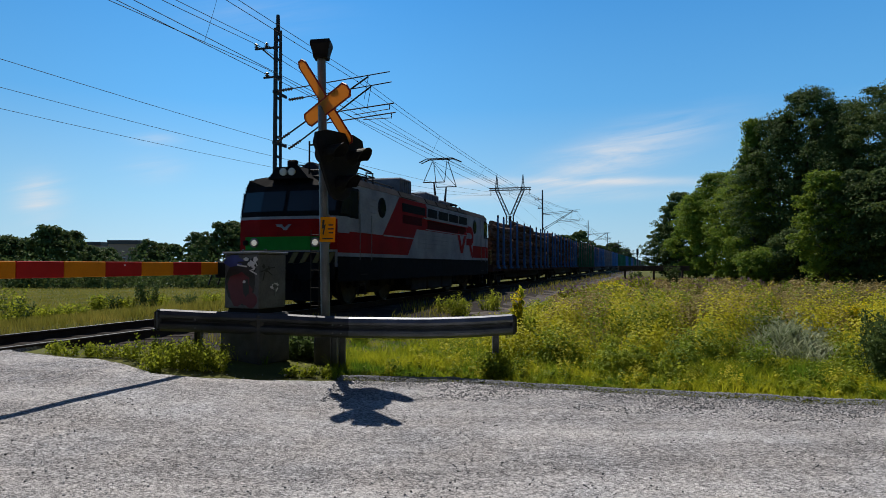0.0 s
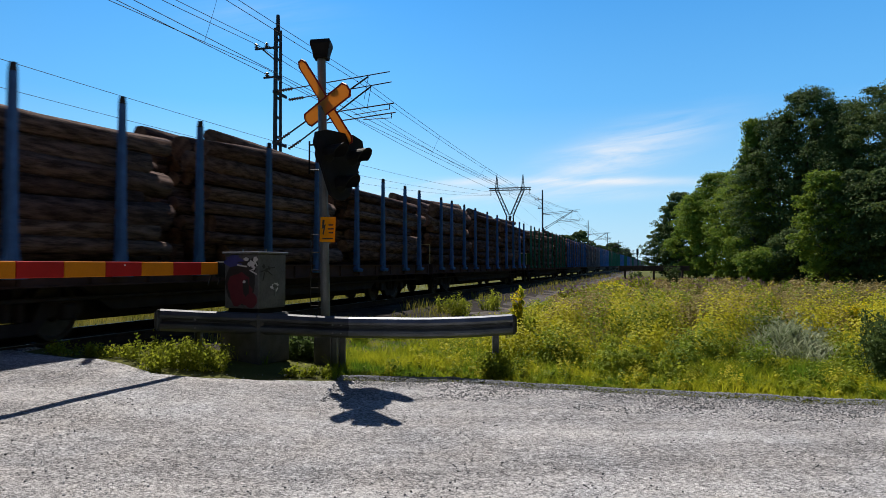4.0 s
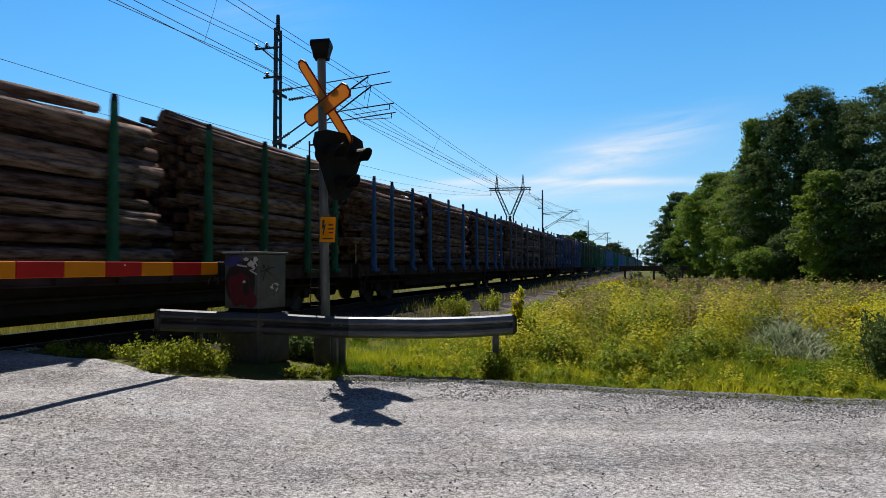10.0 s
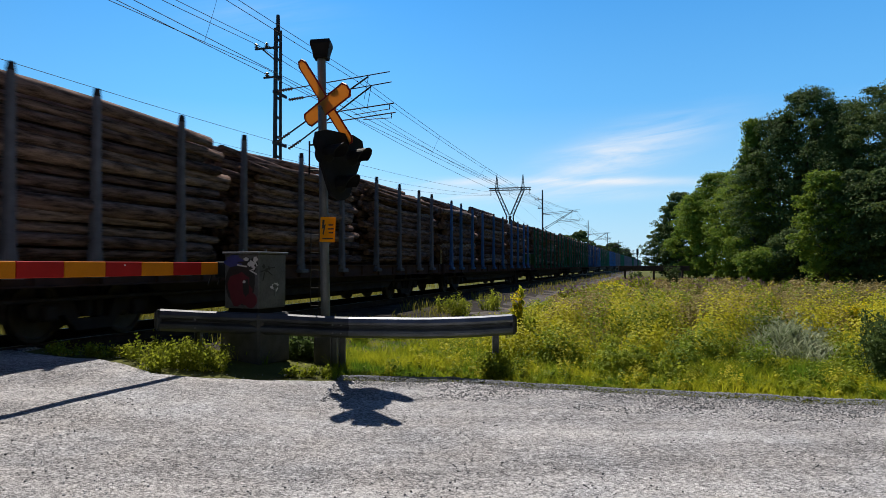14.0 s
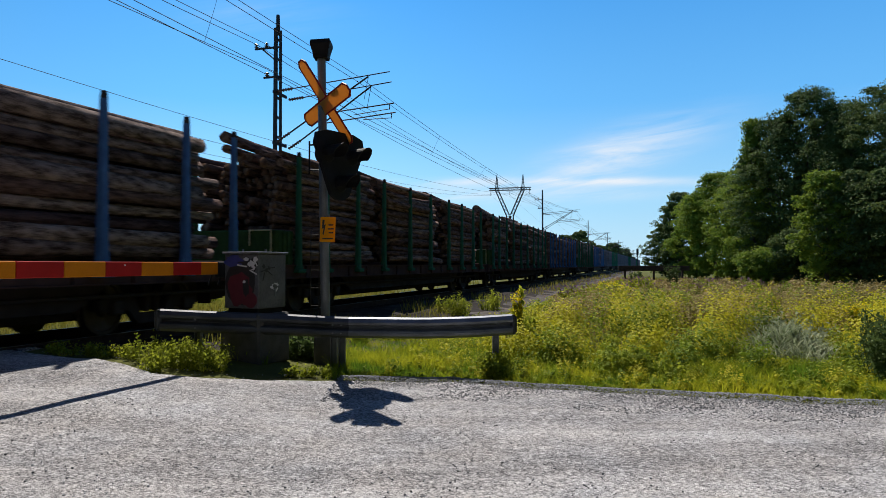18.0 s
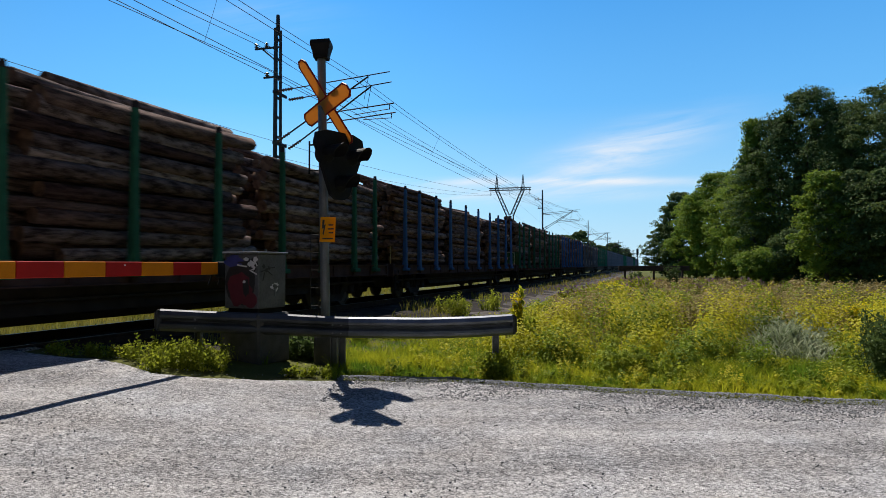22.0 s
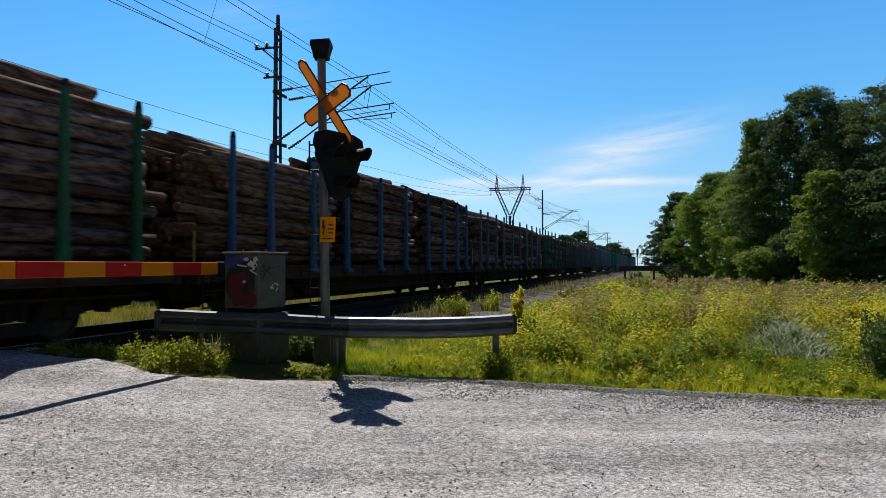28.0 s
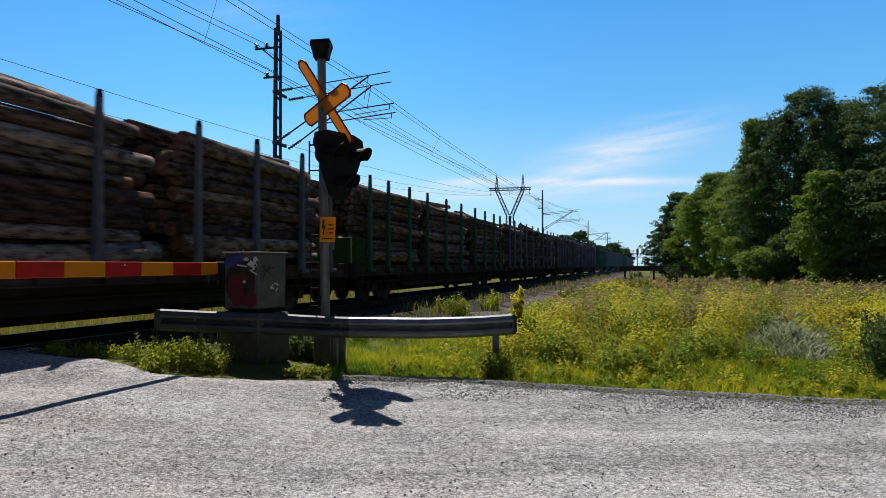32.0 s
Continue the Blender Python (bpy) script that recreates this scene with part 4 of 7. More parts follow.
        for z in (0.35, 0.62, 0.9):
            box(bm, (sx(2.3), -1.5, z), (0.5, 0.16, 0.03))
        for dx in (-0.25, 0.25):
            box(bm, (sx(2.3) + dx, -1.5, 0.72), (0.03, 0.04, 0.85))
        part("cab_steps", bm, M["under"], lo)
    # paint
    side_panel(lo, "paint_band", [(1.35, 1.50), (6.1, 1.50), (7.0, 2.42), (13.85, 2.42), (13.85, 3.38), (5.25, 3.38), (3.8, 2.08), (1.35, 2.08)], M["l_red"], 0.006, label="red livery band")
    side_panel(lo, "paint_band", [(14.75, 1.50), (17.61, 1.50), (17.61, 2.05), (14.9, 2.05)], M["l_red"], 0.006, label="red livery band")
    side_panel(lo, "skirt", rect(1.355, 17.605, 0.72, 1.395), M["l_black"], 0.006, label="black lower body")
    side_panel(lo, "pale_stripe", rect(1.355, 17.605, 1.40, 1.465), M["l_white"], 0.02, label="pale waist stripe")
    side_panel(lo, "pale_stripe", rect(3.85, 6.66, 2.055, 2.10), M["l_white"], 0.016, label="pale waist stripe")
    side_panel(lo, "pale_stripe", rect(8.0, 13.95, 2.44, 2.475), M["l_white"], 0.016, label="pale waist stripe")
    side_panel(lo, "pale_stripe", rect(8.0, 13.9, 3.30, 3.39), M["l_white"], 0.012, label="pale stripe over the grilles")
    side_panel(lo, "gutter_rail", rect(7.66, 13.85, 2.83, 2.875), M["l_white"], 0.06, label="pale rail under the grilles")
    side_panel(lo, "lower_grille", rect(8.2, 13.6, 2.5, 2.80), M["l_vent"], 0.012, label="dark red louvred panel")
    side_panel(lo, "lower_grille", rect(5.55, 7.55, 2.55, 2.84), M["l_vent"], 0.012, label="dark red louvred panel")
    chevron = [(12.36, 2.56), (12.9, 1.78), (13.0, 1.78), (13.58, 2.56)]
    hook = [(13.78, 2.74), (14.4, 2.75), (14.68, 2.68), (14.84, 2.5), (14.82, 2.34), (14.66, 2.22), (14.4, 2.19), (13.72, 2.19)]
    for path in (chevron, hook, [(14.28, 2.2), (14.68, 1.62)]):
        emblem_band(lo, path, 0.21, M["l_white"], 0.008, "pale emblem outline")
        emblem_band(lo, path, 0.15, M["l_red"], 0.014, "red emblem band")
    # grilles under the roof edge
    side_panel(lo, "grille", rect(5.5, 7.9, 2.94, 3.22), M["grille"], 0.02, 0.004)
    for x0, x1 in ((8.15, 9.35), (9.5, 10.8), (10.95, 12.3), (12.45, 13.75)):
        side_panel(lo, "window_frame", rect(x0 - 0.06, x1 + 0.06, 2.86, 3.29), M["l_white"], 0.02, 0.004)
        side_panel(lo, "grille", rect(x0, x1, 2.92, 3.24), M["grille"], 0.026, 0.004)
    for x0, x1 in ((5.4, 7.0), (8.15, 9.35), (9.5, 10.8), (10.95, 12.3), (12.45, 13.75)):
        for s in (-1, 1):
            bm = B()
            box(bm, ((x0 + x1) / 2, s * 1.50, 3.50), (x1 - x0, 0.03, 0.24), rot=Matrix.Rotation(s * radians(33), 3, "X"))
            part("roof_louvre", bm, M["grille"], lo)
    for z in (1.62, 1.78, 1.94, 2.1, 2.26):
        side_panel(lo, "body_rib", rect(7.2, 12.0, z, z + 0.02), M["l_white"], 0.018)
    for z in (2.3, 2.5, 2.7, 2.9, 3.1):
        side_panel(lo, "body_rib", rect(2.85, 3.3, z, z + 0.02), M["l_white"], 0.018)
        side_panel(lo, "body_rib", rect(15.6, 16.1, z, z + 0.02), M["l_white"], 0.018)
    # doors, windows
    for x in (2.0, 16.3):
        side_panel(lo, "cab_door", rect(x, x + 0.68, 2.09, 3.30), M["l_white"], 0.012, 0.008, sides=(-1,))
        for dx in (-0.07, 0.75):
            bm = B()
            rod(bm, (x + dx, -1.62, 1.3), (x + dx, -1.62, 2.6), 0.012, seg=6)
            part("handrail", bm, M["l_grey"], lo, "thin grey handrail")
    for x in (3.72, 15.2):
        for s in (-1, 1):
            bm = B()
            lathe(bm, [(0, 0.31), (0.02, 0.31), (0.03, 0.27)], (x, s * 1.55, 2.92), (0, s, 0), 24)
            w = part("round_window", bm, M["l_black"], lo)
            bm = B()
            lathe(bm, [(0.02, 0.265), (0.034, 0.262)], (x, s * 1.55, 2.92), (0, s, 0), 24)
            part("pane", bm, M["glass"], w)
    for x0, x1 in ((1.36, 1.88), (17.08, 17.6)):
        side_panel(lo, "cab_side_window", rect(x0, x1, 2.50, 3.22), M["glass"], 0.014, 0.004)
    # dark roof skin over the whole length
    bm = B()
    prism(bm, [(-1.56, 3.405), (-1.41, 3.615), (-0.5, 3.715), (0.5, 3.715), (1.41, 3.615), (1.56, 3.405), (1.5, 3.4), (-1.5, 3.4)], "x", 1.34, 17.62)
    part("roof", bm, M["l_roof"], lo, "dark grey roof")
    for x0, x1 in ((1.345, 1.96), (17.0, 17.615)):
        side_panel(lo, "window_surround", rect(x0, x1, 2.46, 3.30), M["l_black"], 0.004, label="black window surround")
    # the raked quarter panes of both cabs
    for s in (-1, 1):
        for end in (0, 1):
            sx = (lambda x: x) if end == 0 else (lambda x: 18.96 - x)
            bm = B()
            q = [(sx(0.84), s * 1.53, 2.55), (sx(1.32), s * 1.575, 2.52), (sx(1.32), s * 1.575, 3.22), (sx(1.02), s * 1.55, 3.18)]
            vs = [bm.verts.new(v) for v in q]
            f = bm.faces.new(vs)
            r = bmesh.ops.extrude_face_region(bm, geom=[f])
            for v in r["geom"]:
                if isinstance(v, bmesh.types.BMVert):
                    v.co.y -= s * 0.02
            bmesh.ops.recalc_face_normals(bm, faces=bm.faces[:])
            part("quarter_window", bm, M["glass"], lo)
    # roof equipment
    for x0, x1, w, h in ((7.3, 8.45, 0.85, 0.60), (8.9, 9.8, 0.85, 0.14), (10.2, 11.9, 0.85, 0.36), (12.1, 13.4, 0.9, 0.2)):
        bm = B()
        box(bm, ((x0 + x1) / 2, 0, 3.68 + h / 2), (x1 - x0, 2 * w, h + 0.06), 0.05)
        for x in np.arange(x0 + 0.15, x1 - 0.1, 0.22):
            box(bm, (x, -w - 0.005, 3.7 + h / 2), (0.03, 0.03, h * 0.8))
        part("roof_hatch", bm, M["l_hatch"], lo, "grey louvred roof hatch")
    bm = B()
    for i, (x, y) in enumerate(((4.4, -0.6), (4.7, 0.4), (7.0, -0.6), (9.55, -0.4), (11.6, -0.6), (14.1, -0.55), (14.1, 0.55), (16.2, -0.55))):
        lathe(bm, [(0, 0.05), (0.03, 0.09), (0.06, 0.05), (0.09, 0.09), (0.12, 0.05), (0.15, 0.085), (0.18, 0.05), (0.26, 0.03)], (x, y, 3.68), (0, 0, 1), 10)
    part("roof_insulator", bm, M["insul"], lo)["kind"] = "stuff"
    bm = B()
    rod(bm, (4.4, -0.6, 3.94), (14.1, -0.55, 3.94), 0.018, seg=6)
    part("roof_busbar", bm, M["wire"], lo)
    bm = B()
    lathe(bm, [(-0.3, 0.22), (-0.26, 0.25), (0.26, 0.25), (0.3, 0.22)], (1.7, -0.3, 3.82), (1, 0, 0.0), 12)
    part("roof_tank", bm, M["l_roof"], lo)

    for i, (pts, r) in enumerate((
            ([(1.6, -0.7, 3.72), (2.0, -0.7, 4.0), (3.0, -0.62, 4.05), (4.4, -0.6, 3.94)], 0.022),
            ([(2.2, 0.5, 3.72), (2.3, 0.5, 4.12), (2.9, 0.3, 4.16), (3.2, 0.2, 3.98)], 0.02),
            ([(5.2, -0.4, 3.72), (5.2, -0.4, 4.22), (5.75, -0.4, 4.26), (5.8, -0.4, 3.72)], 0.025),
            ([(8.5, -0.5, 3.72), (8.5, -0.5, 4.05), (8.75, -0.5, 4.05)], 0.03))):
        bm = B()
        for p0, p1 in zip(pts, pts[1:]):
            rod(bm, p0, p1, r, seg=6)
        part("roof_conduit", bm, M["l_black"], lo)
    for x, y, h in ((5.35, -0.1, 0.36), (5.6, 0.3, 0.3), (8.6, -0.2, 0.42)):
        bm = B()
        box(bm, (x, y, 3.70 + h / 2), (0.3, 0.34, h), 0.04)
        part("breaker_box", bm, M["l_black"], lo)

    def pantograph(x, top, name):
        """A diamond pantograph on insulators."""
        p = part(name, box(box(B(), (x, -0.55, 3.98), (1.7, 0.06, 0.06)), (x, 0.55, 3.98), (1.7, 0.06, 0.06)), M["l_black"], lo)
        for sx_ in (-0.8, 0.8):
            bm = B()
            rod(bm, (x + sx_, -0.6, 3.98), (x + sx_, 0.6, 3.98), 0.03, seg=6)
            part("base_tube", bm, M["l_black"], p)
            for sy in (-0.55, 0.55):
                bm = B()
                lathe(bm, [(0, 0.05), (0.04, 0.08), (0.08, 0.05), (0.12, 0.08), (0.16, 0.05), (0.24, 0.04)], (x + sx_ * 0.9, sy, 3.70), (0, 0, 1), 8)
                part("insulator", bm, M["insul"], p)
        kz = 4.0 + (top - 4.0) * 0.43
        kx, foot = (0.98, 0.66) if top > 5 else (1.6, 0.55)
        for s in (-1, 1):
            bm = B()
            rod(bm, (x + s * foot, 0, 3.98), (x + s * kx, 0, kz), 0.07, 0.035, seg=8)
            rod(bm, (x + s * foot, -0.5, 3.99), (x + s * foot, 0.5, 3.99), 0.05, seg=8)
            rod(bm, (x + s * kx, -0.5, kz), (x + s * kx, 0.5, kz), 0.022, seg=6)
            part("lower_arm", bm, M["l_black"], p)
            bm = B()
            for sy in (-0.5, 0.5):
                rod(bm, (x + s * kx, sy, kz), (x + s * 0.10, sy * 0.7, top - 0.12), 0.018, seg=6)
            rod(bm, (x + s * kx, -0.5, kz), (x + s * 0.10, 0.35, top - 0.12), 0.011, seg=5)
            part("upper_arm", bm, M["l_black"], p)
        bm = B()
        for s in (-0.17, 0.17):
            pts = [(-0.98, -0.16), (-0.62, 0.0), (0.62, 0.0), (0.98, -0.16)]
            for a, b in zip(pts, pts[1:]):
                rod(bm, (x + s, a[0], top + a[1]), (x + s, b[0], top + b[1]), 0.025, seg=6)
        for y in (-0.4, 0.4):
            rod(bm, (x - 0.17, y, top - 0.03), (x + 0.17, y, top - 0.03), 0.015, seg=5)
            rod(bm, (x, y, top - 0.12), (x, y, top - 0.02), 0.015, seg=5)
        part("contact_head", bm, M["l_black"], p)

    pantograph(4.09, 4.25, "lowered_pantograph")
    pantograph(14.87, 6.1, "raised_pantograph")
    # underframe
    bm = B()
    box(bm, (9.48, 0, 1.02), (17.6, 2.7, 0.24), 0.03)
    part("underframe", bm, M["under"], lo)
    for x0, x1 in ((6.9, 8.6), (8.75, 10.4), (10.55, 12.0)):
        bm = B()
        box(bm, ((x0 + x1) / 2, -1.15, 0.60), (x1 - x0, 0.5, 0.66), 0.04)
        part("equipment_box", bm, M["under"], lo)
    bm = B()
    box(bm, (9.48, 0.3, 0.58), (5.0, 1.9, 0.68), 0.05)
    part("transformer", bm, M["under"], lo)
    for x in (3.1, 4.3, 5.5, 13.46, 14.66, 15.86):
        bm = B()
        box(bm, (x, 0, 0.62), (1.0, 1.2, 0.72), 0.08)
        part("traction_motor", bm, M["l_black"], lo)
    for x0, x1 in ((6.3, 6.85), (12.05, 12.6)):
        bm = B()
        box(bm, ((x0 + x1) / 2, -1.2, 0.7), (x1 - x0, 0.4, 0.5), 0.04)
        part("sand_box", bm, M["l_black"], lo)
    bogie(lo, 4.3, 2.8, WHEEL_L, 0.625)
    bogie(lo, 14.66, 2.8, WHEEL_L, 0.625)


M["l_hatch"] = mat("dull_grey_hatch", (0.20, 0.20, 0.235, 1), (0.11, 0.11, 0.13, 1), 0.7, scale=3, spec=0.15)
M["hazard"] = mat("faded_hazard_yellow", (0.16, 0.12, 0.02, 1), (0.08, 0.06, 0.015, 1), 0.6, scale=5, bump=0.03)
M["l_roof"] = mat("sooty_roof_paint", (0.042, 0.044, 0.054, 1), (0.02, 0.021, 0.026, 1), 0.9, scale=2.5, spec=0.04)
M["grille"] = mat("dark_louvre", (0.012, 0.012, 0.014, 1), (0.006, 0.006, 0.007, 1), 0.8, spec=0.08, stretch=(1, 1, 30), bump=0.5)
M["lamp_soft"] = mat("pale_lamp_glass", (0.75, 0.75, 0.72, 1), (0.6, 0.6, 0.58, 1), 0.15, bump=0)
M["lamp_off"] = M["lamp_soft"]
M["l_vent"] = mat("dark_red_louvre", (0.09, 0.006, 0.008, 1), (0.03, 0.004, 0.005, 1), 0.85, spec=0.05, stretch=(1, 1, 30), bump=0.5)
build_loco()


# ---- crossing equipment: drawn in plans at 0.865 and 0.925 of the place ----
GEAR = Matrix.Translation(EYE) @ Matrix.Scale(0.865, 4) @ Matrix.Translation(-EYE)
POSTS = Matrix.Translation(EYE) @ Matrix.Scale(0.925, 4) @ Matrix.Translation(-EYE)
M["sign_yellow"] = leaf_mat("sign_yellow_sheet", (0.78, 0.43, 0.12, 1), (0.66, 0.35, 0.10, 1), 0.6, 0.5)
M["sign_red"] = mat("sign_red_edge", (0.36, 0.02, 0.018, 1), (0.22, 0.015, 0.013, 1), 0.5, bump=0.03)
M["boom_yellow"] = mat("boom_yellow", (0.66, 0.22, 0.003, 1), (0.52, 0.165, 0.003, 1), 0.5, scale=3, bump=0.03, spec=0.15)
M["boom_red"] = mat("boom_red", (0.42, 0.014, 0.012, 1), (0.32, 0.011, 0.010, 1), 0.5, scale=3, bump=0.03, spec=0.15)
M["cab_grey"] = mat("cabinet_grey_paint", (0.11, 0.115, 0.125, 1), (0.055, 0.057, 0.062, 1), 0.5, scale=3, fine=30, bump=0.04, contrast=1.4)
M["galv_darker"] = mat("darker_galvanised_steel", (0.085, 0.09, 0.105, 1), (0.045, 0.048, 0.056, 1), 0.6, 0.4, scale=3, bump=0.06)
M["concrete"] = mat("old_concrete", (0.11, 0.107, 0.10, 1), (0.055, 0.053, 0.05, 1), 0.9, scale=5, bump=0.4)
M["ink_black"] = mat("spray_black", (0.02, 0.02, 0.024, 1), (0.014, 0.014, 0.016, 1), 0.5, bump=0)
M["ink_red"] = mat("spray_red", (0.13, 0.014, 0.028, 1), (0.08, 0.01, 0.02, 1), 0.5, scale=8, bump=0)
M["ink_white"] = mat("spray_white", (0.62, 0.62, 0.64, 1), (0.5, 0.5, 0.52, 1), 0.5, bump=0)
M["ink_blue"] = mat("spray_blue", (0.05, 0.06, 0.26, 1), (0.03, 0.035, 0.16, 1), 0.5, bump=0)


def crossing_signal():
    X, Y = -1.83, 10.95
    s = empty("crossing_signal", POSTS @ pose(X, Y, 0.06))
    tagged(s, "grey signal post with yellow cross and dark crossing lights", "crossing signal")
    lean = -0.075
    bm = B()
    rod(bm, (0.02, 0, -0.1), (lean, 0, 4.72), 0.075, 0.066, seg=14)
    part("post", bm, M["galv_dark"], s)
    bm = B()
    box(bm, (0.02, 0, 0.12), (0.34, 0.34, 0.5), 0.03)
    part("footing", bm, M["concrete"], s)
    # sound box on top
    bm = B()
    cx = lean
    b0, b1 = 0.11, 0.165
    vs = []
    for z, h in ((4.665, b0), (4.73, b0 + 0.01), (4.89, b1 - 0.005), (4.95, b1 - 0.015)):
        vs.append([bm.verts.new((cx + a * h * 0.98, b * h, z - (0.02 if a < 0 and z > 4.85 else 0))) for a, b in ((-1, -1), (1, -1), (1, 1), (-1, 1))])
    for a, b in zip(vs, vs[1:]):
        for i in range(4):
            bm.faces.new((a[i], a[(i + 1) % 4], b[(i + 1) % 4], b[i]))
    bm.faces.new(vs[0][::-1])
    bm.faces.new(vs[-1])
    bmesh.ops.recalc_face_normals(bm, faces=bm.faces[:])
    part("sounder", bm, M["black"], s, "dark sounder box")
    # crossed arms: a plane turned to the road
    a1 = Vector((0.515, 0.18, -0.838)).normalized()
    a2 = Vector((0.576, -0.798, 0.18)).normalized()
    n = a1.cross(a2).normalized()
    c = Vector((lean * 0.8 + 0.09, -0.17, 3.95))
    for d, off, drop in ((a1, 0.014, 0.0), (a2, 0.0, -0.055)):
        across = n.cross(d)
        rot = Matrix((d, across, n)).transposed()
        h, w = 0.73, 0.118
        out = [(-h + 0.07, -w), (h - 0.07, -w), (h, -w * 0.45), (h, w * 0.45), (h - 0.07, w), (-h + 0.07, w), (-h, w * 0.45), (-h, -w * 0.45)]
        bm = B()
        k = 0.026
        inner = [(x - math.copysign(k, x), y - math.copysign(k, y) * (0.9 if abs(y) > 0.1 else 0.3)) for x, y in out]
        for i in range(8):
            j = (i + 1) % 8
            prism(bm, [out[i], out[j], inner[j], inner[i]], "z", -0.014, 0.004)
        bmesh.ops.transform(bm, matrix=Matrix.Translation(c + n * off + Vector((0, 0, drop))) @ rot.to_4x4(), verts=bm.verts[:])
        arm = part("cross_arm", bm, M["sign_red"], s, "crossing sign arm with red edge")
        bm = B()
        prism(bm, inner, "z", -0.010, 0.0)
        bmesh.ops.transform(bm, matrix=Matrix.Translation(c + n * off + Vector((0, 0, drop))) @ rot.to_4x4(), verts=bm.verts[:])
        part("yellow_sheet", bm, M["sign_yellow"], arm, "orange-yellow sheet")
    bm = B()
    rod(bm, (lean * 0.8, 0, 4.02), c, 0.03, seg=8)
    part("bracket", bm, M["galv_dark"], s)
    # light board: triangular, faces the road
    face = Vector((0.82, -0.57, 0)).normalized()
    side = Vector((-face.y, face.x, 0))
    bc = Vector((0.235, -0.16, 2.96))
    rot = Matrix((side, Vector((0, 0, 1)), face)).transposed().to_4x4()
    out = [(-0.5, 0.46), (-0.30, 0.52), (0.30, 0.52), (0.5, 0.46), (0.54, 0.30), (0.20, -0.45), (0.08, -0.52), (-0.08, -0.52), (-0.20, -0.45), (-0.54, 0.30)]
    bm = B()
    prism(bm, out, "z", -0.03, 0.03)
    bmesh.ops.transform(bm, matrix=Matrix.Translation(bc) @ rot, verts=bm.verts[:])
    board = part("light_board", bm, M["black"], s, "black triangular light board")
    for x, z in ((-0.27, 0.16), (0.27, 0.16), (0.0, -0.28)):
        bm = B()
        p0 = bc + side * x + Vector((0, 0, z))
        lathe(bm, [(-0.16, 0.10), (-0.13, 0.13), (0.04, 0.13), (0.05, 0.105)], p0, face, 16)
        lmp = part("lamp_unit", bm, M["black"], s)
        bm = B()
        seg = 14
        r0 = [Vector((math.cos(t), math.sin(t))) for t in np.linspace(-0.35, math.pi + 0.35, seg)]
        up = Vector((0, 0, 1))
        rings = []
        for dist, rr in ((0.03, 0.125), (0.38, 0.13), (0.38, 0.115), (0.03, 0.112)):
            rings.append([bm.verts.new(p0 + face * (dist - (0.1 * (1 - q.y) if dist > 0.1 else 0)) + (side * q.x + up * q.y) * rr) for q in r0])
        for a, b in zip(rings, rings[1:]):
            for i in range(seg - 1):
                bm.faces.new((a[i], a[i + 1], b[i + 1], b[i]))
        bmesh.ops.recalc_face_normals(bm, faces=bm.faces[:])
        part("hood", bm, M["black"], lmp)
    # warning plate with a bolt sign
    bm = B()
    box(bm, (0.05, -0.10, 1.99), (0.235, 0.006, 0.385), 0.002, rot=Matrix.Rotation(radians(2), 3, "Y"))
    pl = part("warning_plate", bm, M["plate_yellow"], s, "yellow electric warning plate with black bolt sign")
    bm = B()
    z = 2.02
    prism(bm, [(-0.03, z + 0.12), (0.005, z + 0.12), (-0.005, z + 0.04), (0.022, z + 0.05), (-0.015, z - 0.12), (-0.03, z - 0.10), (-0.012, z - 0.01), (-0.04, z - 0.02)], "y", -0.107, -0.104)
    part("bolt_sign", bm, M["ink_black"], pl)
    for i, (x, w, zz) in enumerate(((0.10, 0.075, 2.06), (0.10, 0.09, 2.0), (0.10, 0.07, 1.94), (0.05, 0.16, 1.85))):
        bm = B()
        box(bm, (x, -0.1055, zz), (w, 0.003, 0.02))
        part("writing_bar", bm, M["ink_black"], pl)
    # clamps and side bracket, climbing ladder
    for z in (1.8, 2.2, 2.72, 3.45, 3.9):
        bm = B()
        lathe(bm, [(-0.025, 0.075), (-0.025, 0.085), (0.025, 0.085), (0.025, 0.075)], (0.02 + lean * z / 4.7, 0, z), (0, 0, 1), 14)
        part("clamp", bm, M["galv_dark"], s)
    bm = B()
    for z in (3.32, 2.92):
        rod(bm, (-0.05, 0.0, z), (-0.26, 0.02, z), 0.014, seg=6)
    rod(bm, (-0.26, 0.02, 3.38), (-0.26, 0.02, 2.86), 0.014, seg=6)
    rod(bm, (-0.10, -0.02, 3.36), (-0.16, -0.04, 3.42), 0.012, seg=6)
    part("side_bracket", bm, M["black"], s)
    for x in (-0.26, -0.13):
        bm = B()
        rod(bm, (x, 0.18, 0.7), (x, 0.18, 2.0), 0.008, seg=6)
        part("ladder_rail", bm, M["wire"], s)
    for z in np.arange(0.8, 2.0, 0.28):
        bm = B()
        rod(bm, (-0.26, 0.18, z), (-0.13, 0.18, z), 0.006, seg=6)
        part("ladder_rung", bm, M["wire"], s)
    bm = B()
    rod(bm, (-0.12, 0.0, 3.9), (-0.12, 0.0, 4.55), 0.006, seg=5)
    part("antenna", bm, M["black"], s)


M["plate_yellow"] = leaf_mat("warning_yellow", (0.85, 0.36, 0.005, 1), (0.8, 0.33, 0.005, 1), 0.25, 0.5)
crossing_signal()


